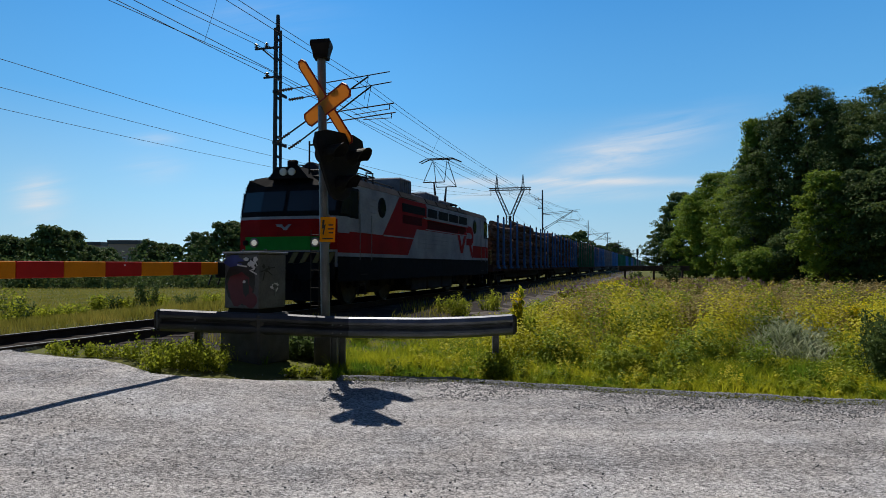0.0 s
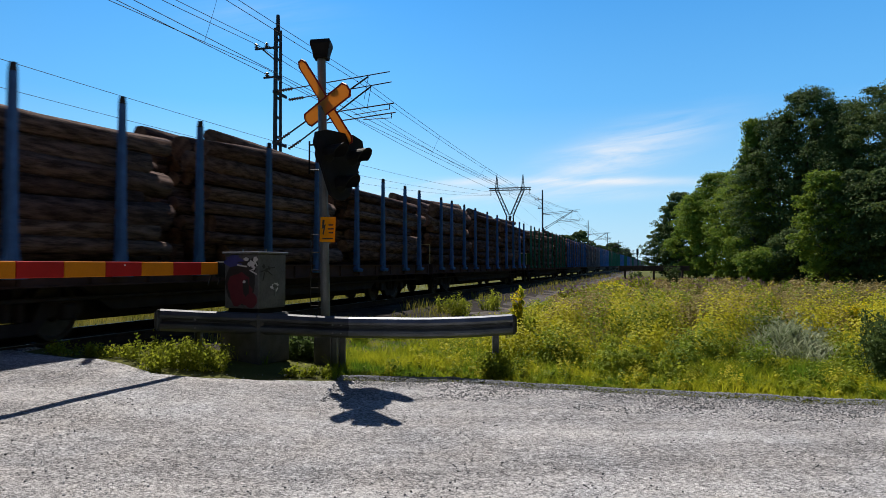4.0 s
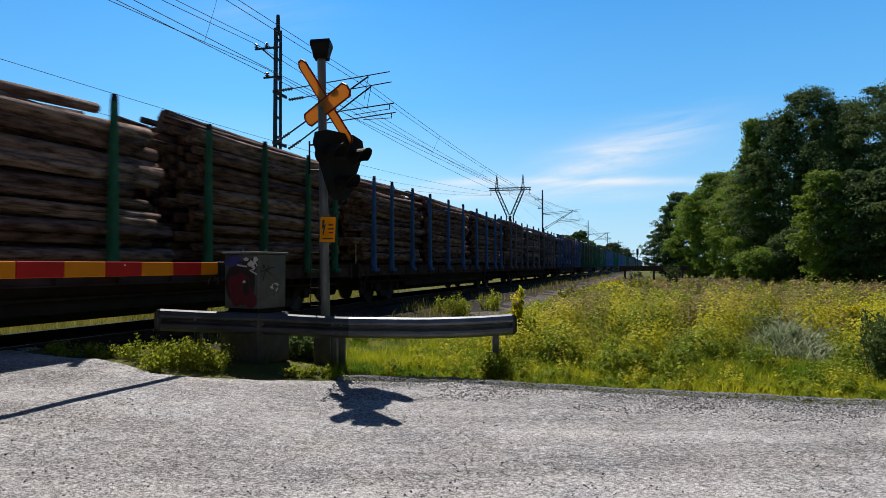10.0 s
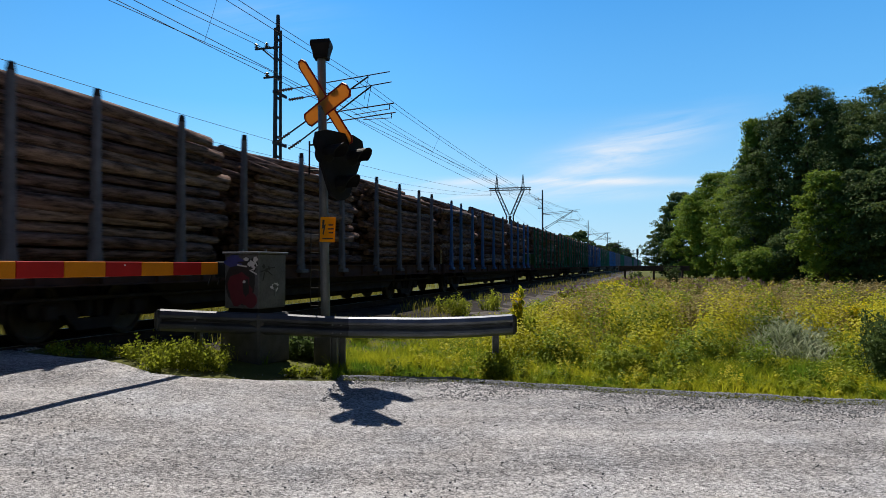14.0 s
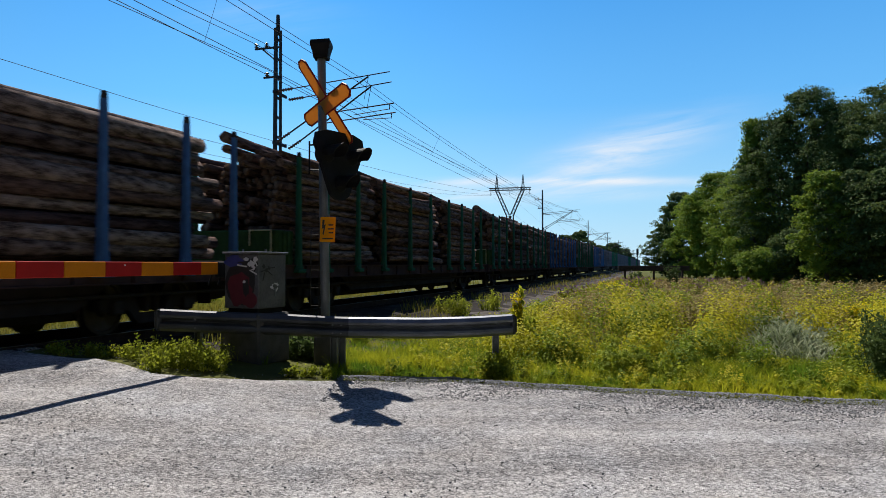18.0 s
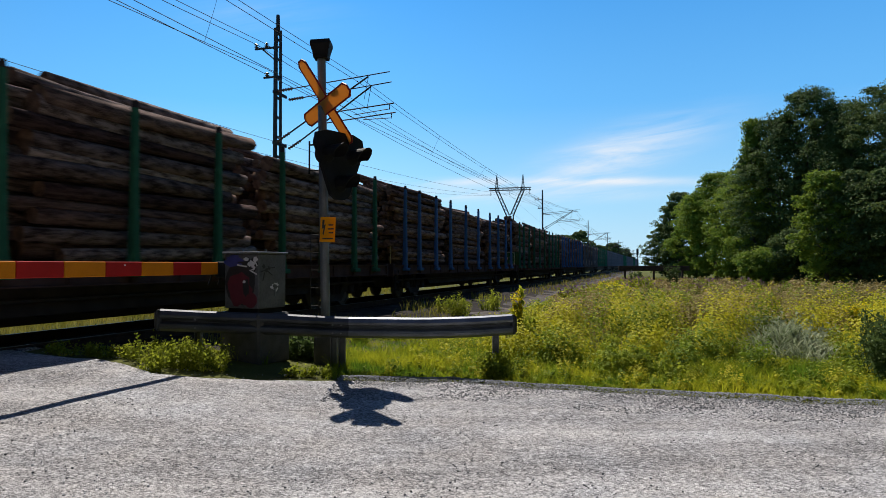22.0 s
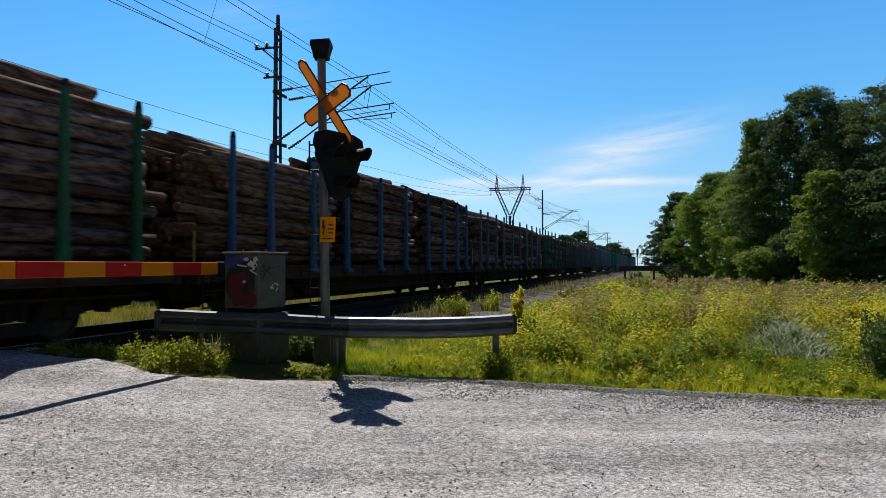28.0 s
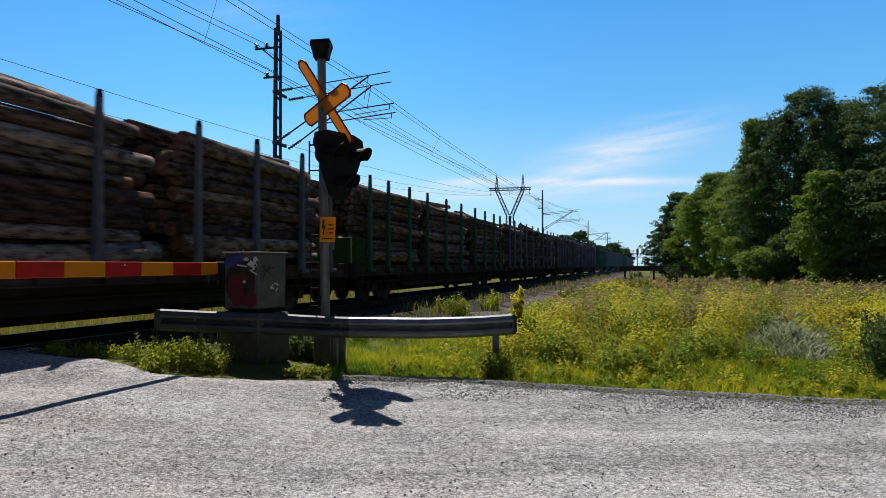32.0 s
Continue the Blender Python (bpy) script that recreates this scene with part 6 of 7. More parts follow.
def beam_barrier():
    b = empty("beam_barrier", pose(18.6, 62, 0.0, 0, 0, 4))
    tagged(b, "dark weathered beam on posts across the far meadow", "beam barrier")
    bm = B()
    box(bm, (0, 0, 1.22), (6.4, 0.16, 0.44), 0.03)
    part("beam", bm, M["rail"], b)
    for x in (-2.6, 0, 2.6):
        bm = B()
        box(bm, (x, 0.1, 0.5), (0.16, 0.16, 1.2), 0.02)
        part("post", bm, M["rail"], b)


beam_barrier()


# ---- added dark screens: unseen woods behind the eye, and one at the side ----
def backdrop():
    # unseen curved wall, added to keep sky light off the sides facing the eye
    xs, zs = np.linspace(-1.15, 1.15, 60), np.linspace(0, 1, 12)
    verts = []
    for a in xs:
        ang = -math.pi / 2 + a * 1.62
        top = 21 + 4.0 * noise.noise((a * 9, 0.3, 0)) + 1.5 * noise.noise((a * 31, 0.8, 0))
        for u in zs:
            r = 17 + 2.5 * math.sin(u * 2.6) * 0.6 + 1.2 * noise.noise((a * 14, u * 5, 1))
            verts.append((r * math.cos(ang), r * math.sin(ang), -0.3 + top * u))
    n = len(zs)
    faces = np.array([(i * n + j, i * n + j + 1, (i + 1) * n + j + 1, (i + 1) * n + j) for i in range(len(xs) - 1) for j in range(n - 1)])
    me = numpy_mesh("backdrop", np.array(verts), faces, M["shade_sheet"])
    tagged(new("backdrop", me), "unseen dark screen behind the eye, shaped like a wood's edge", "backdrop", kind="structure")


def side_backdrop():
    """Dark sheet behind the trees at the meadow's edge; paints the woods' inner shade."""
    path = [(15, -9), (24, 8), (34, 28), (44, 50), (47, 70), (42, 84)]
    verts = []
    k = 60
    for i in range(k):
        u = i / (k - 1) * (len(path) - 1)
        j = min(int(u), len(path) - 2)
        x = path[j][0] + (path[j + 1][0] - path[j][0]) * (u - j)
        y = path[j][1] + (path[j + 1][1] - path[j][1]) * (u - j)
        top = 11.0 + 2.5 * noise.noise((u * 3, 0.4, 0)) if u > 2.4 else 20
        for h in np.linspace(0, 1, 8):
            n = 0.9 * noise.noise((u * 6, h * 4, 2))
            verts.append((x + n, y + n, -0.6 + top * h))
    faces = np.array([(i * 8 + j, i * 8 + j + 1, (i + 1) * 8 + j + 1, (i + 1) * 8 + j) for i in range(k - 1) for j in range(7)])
    me = numpy_mesh("backdrop_side", np.array(verts), faces, M["shade_sheet"])
    tagged(new("backdrop_side", me), "dark sheet behind the meadow trees for the woods' inner shade", "backdrop", kind="structure")


# near-black green: the shade of the woods is put into this colour
M["shade_sheet"] = mat("dark_shade_sheet", (0.035, 0.05, 0.022, 1), (0.01, 0.016, 0.007, 1), 0.95, scale=1.2, fine=8, bump=0.8)
backdrop()
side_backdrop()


# ---- plants ----
F = 1245.25
M["leaf_birch"] = leaf_mat("birch_leaves", (0.11, 0.19, 0.022, 1), (0.23, 0.29, 0.035, 1), 0.42)
M["leaf_dark"] = leaf_mat("alder_leaves", (0.055, 0.098, 0.028, 1), (0.125, 0.165, 0.05, 1), 0.36)
M["leaf_far"] = leaf_mat("far_leaves", (0.06, 0.095, 0.03, 1), (0.11, 0.145, 0.042, 1), 0.32)
M["leaf_weed"] = leaf_mat("weed_leaves", (0.14, 0.19, 0.018, 1), (0.42, 0.44, 0.045, 1), 0.55)
M["leaf_thistle"] = leaf_mat("thistle_leaves", (0.10, 0.15, 0.05, 1), (0.50, 0.53, 0.36, 1), 0.3)
M["leaf_grey"] = leaf_mat("grey_green_leaves", (0.20, 0.25, 0.12, 1), (0.42, 0.45, 0.32, 1), 0.4)
M["petal_yellow"] = leaf_mat("yellow_petals", (0.78, 0.62, 0.02, 1), (0.85, 0.70, 0.04, 1), 0.5)
M["petal_mauve"] = leaf_mat("mauve_petals", (0.22, 0.11, 0.22, 1), (0.28, 0.16, 0.27, 1), 0.3)
M["grass_short"] = leaf_mat("verge_grass", (0.25, 0.30, 0.014, 1), (0.50, 0.49, 0.03, 1), 0.5, c3=(0.11, 0.20, 0.016, 1), patch=1.4, iso=0.22, gain=2.6)
M["grass_tall"] = leaf_mat("meadow_grass", (0.22, 0.23, 0.02, 1), (0.54, 0.43, 0.08, 1), 0.45, c3=(0.11, 0.15, 0.016, 1), patch=1.2, iso=0.4, gain=3.5)
M["grass_field"] = leaf_mat("field_grass", (0.17, 0.18, 0.026, 1), (0.32, 0.27, 0.06, 1), 0.45)
M["seed_head"] = leaf_mat("grass_seed_heads", (0.20, 0.15, 0.075, 1), (0.30, 0.22, 0.12, 1), 0.35)
M["trunk"] = mat("tree_bark", (0.13, 0.11, 0.09, 1), (0.05, 0.042, 0.035, 1), 0.95, scale=4, fine=25, bump=0.8, stretch=(3, 3, 0.6))


def leaf_quads(rng, centres, size, m, name, up=0.3, facing=None, slim=0.32, loose=0.6):
    """A mesh of small leaves at the centres; facing turns each one outward from its clump."""
    n = len(centres)
    d = rng.normal(size=(n, 3))
    if facing is not None:
        k = facing + rng.normal(size=(n, 3)) * loose
        d = np.cross(k, d)
    else:
        k = rng.normal(size=(n, 3))
        k[:, 2] += up
    d /= np.maximum(np.linalg.norm(d, axis=1, keepdims=True), 1e-6)
    s = np.cross(d, k)
    s /= np.maximum(np.linalg.norm(s, axis=1, keepdims=True), 1e-6)
    sz = size * (0.6 + 0.8 * rng.random((n, 1)))  # size may be one number or one per leaf
    a = centres - d * sz * 0.5
    b = centres + s * sz * slim
    c = centres + d * sz * 0.5
    e = centres - s * sz * slim
    verts = np.stack([a, b, c, e], 1).reshape(-1, 3)
    faces = np.arange(4 * n).reshape(-1, 4)
    return numpy_mesh(name, verts, faces, m)


def clump_points(rng, height, base, rx, ry, n_clump, per, spread, shape):
    """Leaf centres on the skins of clumps that fill an uneven crown, and the way each leaf faces."""
    out, face = [], []
    lobes = rng.random(6) * 6.28
    for _ in range(n_clump):
        u = rng.random() ** 0.8
        z = base + (height - base) * u
        if shape == "birch":
            w = math.sin(min(1, u * 1.1 + 0.12) * math.pi) ** 0.55 * (1 - 0.55 * u)
        elif shape == "round":
            w = max(0.05, math.sin(min(0.97, u * 0.95 + 0.05) * math.pi)) ** 0.5
        else:
            w = (1 - u) ** 0.7 + 0.05
        a = rng.random() * 6.2832
        r = math.sqrt(rng.random()) ** 0.6
        lob = 1 + 0.22 * math.sin(3 * a + lobes[0] + 2 * u) + 0.14 * math.sin(7 * a + lobes[1] + 6 * u)
        c = np.array((math.cos(a) * rx * w * r * lob, math.sin(a) * ry * w * r * lob, z))
        sp = spread * (0.5 + 1.1 * rng.random() ** 1.5)
        d = rng.normal(size=(per, 3))
        d /= np.linalg.norm(d, axis=1, keepdims=True)
        d[:, 2] = np.where(d[:, 2] < -0.3, -d[:, 2], d[:, 2])
        out.append(c + d * sp * (0.75 + 0.45 * rng.random((per, 1)) ** 2) * np.array((1.15, 1.15, 0.75)))
        face.append(d + np.array((0, 0, 0.35)))
    p, f = np.concatenate(out), np.concatenate(face)
    keep = p[:, 2] > 0.05
    return p[keep], f[keep]


def tree(x, y, height, rx, seed, shape="birch", leaf="leaf_birch", size=0.24, n_clump=170, per=42, base=None, label="leafy birch at the meadow edge", group="trees at the meadow edge"):
    rng = np.random.default_rng(seed)
    z = ground_z(x, y) - 0.1
    t = empty("tree", pose(x, y, z, 0, 0, seed * 37 % 360))
    tagged(t, label, "tree", group)
    base = height * 0.08 if base is None else base
    bm = B()
    r0 = height * 0.016 + 0.03
    pts = [Vector((0.04 * height * math.sin(u * 2 + seed) * u, 0.03 * height * math.cos(u * 3 + seed) * u, height * 0.93 * u)) for u in np.linspace(0, 1, 7)]
    for i in range(6):
        rod(bm, pts[i], pts[i + 1], r0 * (1 - i / 6.5), r0 * (1 - (i + 1) / 6.5), seg=7)
    part("trunk", bm, M["trunk"], t)
    for i in range(9):
        u = 0.2 + 0.075 * i
        p0 = pts[0].lerp(pts[-1], u)
        a = seed + i * 2.4
        ln = rx * (0.95 - 0.5 * u)
        bm = B()
        p1 = p0 + Vector((math.cos(a) * ln * 0.5, math.sin(a) * ln * 0.5, ln * 0.45))
        p2 = p1 + Vector((math.cos(a + 0.3) * ln * 0.4, math.sin(a + 0.3) * ln * 0.4, ln * 0.3))
        rod(bm, p0, p1, r0 * 0.35, r0 * 0.2, seg=5)
        rod(bm, p1, p2, r0 * 0.2, r0 * 0.06, seg=5)
        part("limb", bm, M["trunk"], t)
    pts_, face = clump_points(rng, height, base, rx, rx * 0.9, n_clump, per, rx * 0.10 + 0.22, shape)
    part("crown", leaf_quads(rng, pts_, size, M[leaf], "crown", facing=face), None, t)
    return t


def at_px(px, Z):
    return (px - 784) / F * Z, Z


def woods():
    # bearing, distance, top, half width, kind
    for i, (px, Z, h, r, shape, leaf, lab) in enumerate((
            (1178, 92, 6.6, 2.4, "round", "leaf_dark", "low leafy alder beside the line"),
            (1203, 88, 10.4, 2.7, "round", "leaf_dark", "low leafy alder beside the line"),
            (1234, 80, 9.3, 2.9, "round", "leaf_birch", "bright young birch beside the line"),
            (1268, 72, 10.6, 3.0, "round", "leaf_birch", "bright young birch beside the line"),
            (1334, 60, 13.8, 3.6, "birch", "leaf_birch", "tall slender birch at the meadow edge"),
            (1304, 64, 8.9, 2.6, "round", "leaf_birch", "leafy birch at the meadow edge"),
            (1378, 58, 13.4, 3.6, "round", "leaf_dark", "tall dark alder at the meadow edge"),
            (1436, 56, 15.3, 3.9, "round", "leaf_dark", "tall dark alder at the meadow edge"),
            (1500, 55, 14.0, 4.2, "round", "leaf_dark", "tall dark alder at the meadow edge"),
            (1560, 52, 14.6, 4.4, "round", "leaf_dark", "tall dark alder at the meadow edge"),
            (1620, 50, 14.0, 4.5, "round", "leaf_dark", "tall dark alder at the meadow edge"),
            (1462, 44, 7.3, 1.7, "round", "leaf_birch", "young sunlit birch before the woods"),
            (1520, 43, 7.2, 2.2, "round", "leaf_dark", "bushy young alder before the woods"),
            (1575, 41, 7.0, 2.0, "round", "leaf_dark", "bushy young alder before the woods"),
            (1362, 52, 2.6, 2.0, "round", "leaf_birch", "low leafy bush at the meadow edge"),
            (1405, 51, 4.0, 1.8, "round", "leaf_dark", "low leafy bush at the meadow edge"),
            (1345, 68, 11.5, 4.0, "round", "leaf_dark", "tall dark alder at the meadow edge"),
            (1480, 66, 13.5, 5.0, "round", "leaf_dark", "tall dark alder at the meadow edge"))):
        x, y = at_px(px, Z)
        big = h > 9
        tree(x, y, h, r, 11 + i, shape, leaf, 0.20 if Z > 60 else 0.165, 330 if big else 230, 125 if big else 100, 0.3, lab)
    # beyond the field, and along the far line
    for i, (px, Z, h, r, shape) in enumerate((
            (8, 105, 5.6, 3.2, "round"), (40, 108, 5.2, 3.0, "round"), (84, 100, 6.9, 2.3, "round"), (103, 103, 6.2, 2.2, "round"), (130, 110, 6.7, 1.9, "round"),
            (160, 120, 4.4, 2.6, "round"), (187, 125, 4.3, 2.4, "round"), (262, 150, 6.6, 2.8, "round"), (285, 155, 6.2, 2.9, "round"), (308, 150, 5.8, 2.7, "round"),
            (345, 135, 7.4, 2.2, "round"), (362, 140, 7.0, 2.3, "round"), (388, 105, 7.6, 2.6, "round"), (415, 108, 7.8, 2.8, "round"), (440, 112, 7.0, 2.7, "round"), (470, 118, 7.0, 3.0, "round"),
            (520, 130, 6.5, 3.2, "round"), (570, 140, 6.5, 3.4, "round"),
            (1000, 260, 12.0, 5.0, "round"), (1026, 265, 13.8, 5.0, "round"), (1060, 300, 9.5, 4.5, "round"), (1085, 310, 10.5, 4.5, "round"), (1105, 320, 8.0, 4.0, "round"))):
        x, y = at_px(px, Z)
        tree(x, y, h + 0.5, r * 1.12, 101 + i, shape, "leaf_far", 0.34 if Z < 200 else 0.7, 170, 85, -0.3, "dark green tree beyond the railway field", "trees beyond the railway")
    # hedge along the far side of the field
    rng = np.random.default_rng(77)
    pts = []
    for _ in range(620):
        px = rng.uniform(-60, 430)
        Z = rng.uniform(60, 70)
        x, y = at_px(px, Z)
        hh = 1.5 + 1.2 * rng.random()
        pts.append(np.array((x, y, -0.4)) + np.abs(rng.normal(size=(26, 3))) * np.array((0.6, 0.5, hh * 0.45)) * np.array((1, 1, 1)))
    hd = part("hedge", leaf_quads(rng, np.concatenate(pts), 0.3, M["leaf_far"], "hedge"), None)
    tagged(hd, "dark uneven hedge along the far field", "hedge", kind="stuff")


woods()


def blades(rng, x, y, z, h, w, m, name, lean=0.35):
    """Grass blades, each of three triangles, bent over."""
    n = len(x)
    a = rng.random(n) * 6.2832
    dirx, diry = np.cos(a), np.sin(a)
    b = rng.random(n) * 6.2832
    ln = lean * h * (0.3 + rng.random(n))
    lx, ly = np.cos(b) * ln, np.sin(b) * ln
    P = np.zeros((n, 5, 3))
    for i, (u, ww, q) in enumerate(((0, 1, 0), (0, -1, 0), (0.55, 0.75, 0.35), (0.55, -0.75, 0.35), (1, 0, 1.0))):
        P[:, i, 0] = x + dirx * w * ww + lx * q
        P[:, i, 1] = y + diry * w * ww + ly * q
        P[:, i, 2] = z + h * u * (1 - 0.12 * q)
    tri = np.array([(0, 1, 2), (1, 3, 2), (2, 3, 4)])
    return numpy_mesh(name, P.reshape(-1, 3), (tri[None] + 5 * np.arange(n)[:, None, None]).reshape(-1, 3), m)


def field_sample(rng, n, px0, px1, z0, z1, power=1.0):
    px = rng.uniform(px0, px1, n)
    Z = z0 * (z1 / z0) ** (rng.random(n) ** power)
    x = (px - 784) / F * Z
    return x, Z


def heights(x, y):
    return np.array([ground_z(a, b) for a, b in zip(x, y)]) - 0.03


def grasses():
    rng = np.random.default_rng(9)
    L = lambda x, y: (x * U.x + y * U.y, x * N.x + y * N.y)
    edge = np.vectorize(road_edge)
    # short bright verge behind the road edge
    x, y = field_sample(rng, 130000, -40, 1620, 7.2, 15.0)
    l, lat = L(x, y)
    gap = y - edge(x)
    keep = (gap > 0.0) & ~((x > -2.35) & (x < -1.55) & (y < 10.6)) & (lat < 4.7 + 1.1 * (l < 13.5)) & ((l > 8.3) | (lat < 4.0)) & (rng.random(len(x)) < np.clip(gap * 4.0, 0.4, 1))
    x, y, gap = x[keep], y[keep], gap[keep]
    patch = np.array([noise.noise((a * 0.7, b * 0.7, 5)) for a, b in zip(x, y)])
    h = (0.06 + 0.15 * rng.random(len(x))) * np.clip(0.6 + gap * 0.4, 0.6, 1.15) * (1 + 0.8 * patch)
    tagged(new("verge_grass", blades(rng, x, y, heights(x, y), h, 0.0035 + 0.0025 * rng.random(len(x)), M["grass_short"], "verge_grass", 0.7)), "short bright green verge grass", "grass", kind="stuff")
    # tall meadow
    x, y = field_sample(rng, 150000, 560, 1640, 9.0, 75.0, 0.85)
    l, lat = L(x, y)
    gap = y - edge(x)
    keep = (gap > 1.3) & (lat < 3.9 + 0.5 * np.sin(l * 1.7) + 0.3 * np.sin(l * 4.1))
    x, y, gap = x[keep], y[keep], gap[keep]
    patch = np.array([noise.noise((a * 0.22, b * 0.22, 7)) + 0.5 * noise.noise((a * 0.9, b * 0.9, 2)) for a, b in zip(x, y)])
    ramp = np.clip((gap - 1.2) / 3.2, 0.15, 1.0)
    # tussocks: grass stands higher round scattered centres
    tus = np.array([abs(noise.noise((a * 1.15, b * 1.15, 60))) + 0.6 * abs(noise.noise((a * 2.6, b * 2.6, 61))) for a, b in zip(x, y)])
    ramp = ramp * np.clip(1.45 - 1.9 * tus, 0.3, 1.4)
    h = (0.08 + 0.22 * rng.random(len(x)) ** 1.7) * ramp * np.clip(1 + 1.1 * patch, 0.3, 1.8)
    away = (x - 5.5) ** 2 / 0.45 + (y - 11.3) ** 2 / 0.8
    h = h * np.where(away < 1, 0.6, 1.0)
    w = np.maximum(0.004, 0.00042 * y) * (0.7 + 0.6 * rng.random(len(x)))
    tagged(new("meadow_grass", blades(rng, x, y, heights(x, y), h, w, M["grass_tall"], "meadow_grass", 0.85)), "tall yellow green meadow grass", "grass", kind="stuff")
    # seed heads over the meadow
    x, y = field_sample(rng, 26000, 700, 1640, 10.5, 70.0, 0.9)
    l, lat = L(x, y)
    gap = y - edge(x)
    patch = np.array([noise.noise((a * 0.18, b * 0.18, 17)) for a, b in zip(x, y)])
    keep = (gap > 3.0) & (lat < 3.8) & (patch > 0.0)
    x, y = x[keep], y[keep]
    h = 0.30 + 0.35 * rng.random(len(x))
    w = np.maximum(0.0025, 0.00022 * y)
    tagged(new("seed_stalks", blades(rng, x, y, heights(x, y), h, w, M["seed_head"], "seed_stalks", 0.25)), "pale brown seeding grass stalks in the meadow", "grass", kind="stuff")
    # field beyond the track
    x, y = field_sample(rng, 120000, -40, 700, 13.0, 62.0)
    l, lat = L(x, y)
    keep = (lat > 11.0)
    x, y, lat = x[keep], y[keep], lat[keep]
    h = (0.05 + 0.07 * rng.random(len(x))) * (1 + 1.6 * np.clip(1 - (lat - 12) / 2.5, 0, 1))
    w = np.maximum(0.003, 0.0003 * y)
    tagged(new("field_grass", blades(rng, x, y, heights(x, y), h, w, M["grass_field"], "field_grass")), "mown green field beyond the track", "grass", kind="stuff")
    # rough growth on both ballast shoulders
    x, y = field_sample(rng, 46000, -40, 1130, 10.0, 120.0)
    l, lat = L(x, y)
    pt = np.array([noise.noise((a * 0.45, b * 0.1, 27)) for a, b in zip(l, lat)])
    keep = (((lat > 5.4) & (lat < 7.2)) | ((lat > 10.9) & (lat < 13.4))) & (l > -6) & (pt > -0.12 + 0.2 * (lat - 6) * (lat < 8))
    x, y = x[keep], y[keep]
    h = 0.12 + 0.3 * rng.random(len(x))
    w = np.maximum(0.004, 0.0005 * y)
    tagged(new("trackside_grass", blades(rng, x, y, heights(x, y), h, w, M["grass_field"], "trackside_grass")), "patchy grass on the ballast shoulders", "grass", kind="stuff")


def herbs():
    """Leafy growth between the grass: many small clumps of leaves."""
    rng = np.random.default_rng(31)
    for name, n, px0, px1, z0, z1, g0, hmin, hmax, per, leaf, label in (
            ("verge_herbs", 4500, 560, 1640, 7.6, 14.0, 0.15, 0.05, 0.20, 16, "leaf_weed", "low leafy herbs in the verge"),
            ("meadow_herbs", 2600, 850, 1640, 9.5, 60.0, 1.4, 0.10, 0.32, 26, "herb", "leafy yellow green herbs in the meadow"),
            ("dry_herbs", 2600, 900, 1640, 14.0, 70.0, 3.5, 0.20, 0.5, 20, "herb_dry", "brown and mauve dry herbs in the meadow")):
        x, y = field_sample(rng, n, px0, px1, z0, z1)
        l, lat = x * U.x + y * U.y, x * N.x + y * N.y
        gap = y - np.vectorize(road_edge)(x)
        patch = np.array([noise.noise((a * 0.4, b * 0.4, 41 + n)) for a, b in zip(x, y)])
        keep = (gap > g0) & (lat < 3.9) & (patch > -0.05 - 0.1 * (n < 5000)) & ((x - 5.5) ** 2 / 0.45 + (y - 11.3) ** 2 / 0.8 > 1)
        x, y, gap, patch = x[keep], y[keep], gap[keep], patch[keep]
        z = heights(x, y)
        m = len(x)
        hh = (hmin + (hmax - hmin) * rng.random(m) ** 1.6) * np.clip(0.3 + gap * 0.28, 0.3, 1.0) * np.clip(0.55 + 1.5 * patch, 0.35, 1.5)
        q = rng.normal(size=(m, per, 3))
        c = np.zeros((m, per, 3))
        wide = (0.10 + 0.22 * hh)[:, None]
        c[..., 0] = x[:, None] + q[..., 0] * wide
        c[..., 1] = y[:, None] + q[..., 1] * wide
        c[..., 2] = z[:, None] + hh[:, None] * rng.random((m, per)) ** 0.9
        size = np.repeat(np.maximum(0.042, 0.0029 * y), per)[:, None]
        pts = c.reshape(-1, 3)
        me = leaf_quads(rng, pts, size, M[leaf], name, 0.6)
        tagged(new(name, me), label, "plants", kind="stuff")


M["herb"] = leaf_mat("herb_leaves", (0.20, 0.23, 0.018, 1), (0.40, 0.38, 0.035, 1), 0.5, c3=(0.10, 0.145, 0.018, 1), patch=0.8, iso=0.35)
M["clump_gold"] = leaf_mat("golden_green_leaves", (0.32, 0.34, 0.016, 1), (0.58, 0.52, 0.04, 1), 0.34, iso=0.22, gain=2.6)
M["clump_green"] = leaf_mat("fresh_green_leaves", (0.12, 0.19, 0.016, 1), (0.31, 0.36, 0.028, 1), 0.32, iso=0.22, gain=2.6)
M["clump_dry"] = leaf_mat("dry_tan_leaves", (0.18, 0.165, 0.045, 1), (0.38, 0.285, 0.125, 1), 0.28, iso=0.22, gain=2.6)
M["herb_dry"] = leaf_mat("dry_herb_leaves", (0.19, 0.125, 0.08, 1), (0.31, 0.20, 0.17, 1), 0.4)


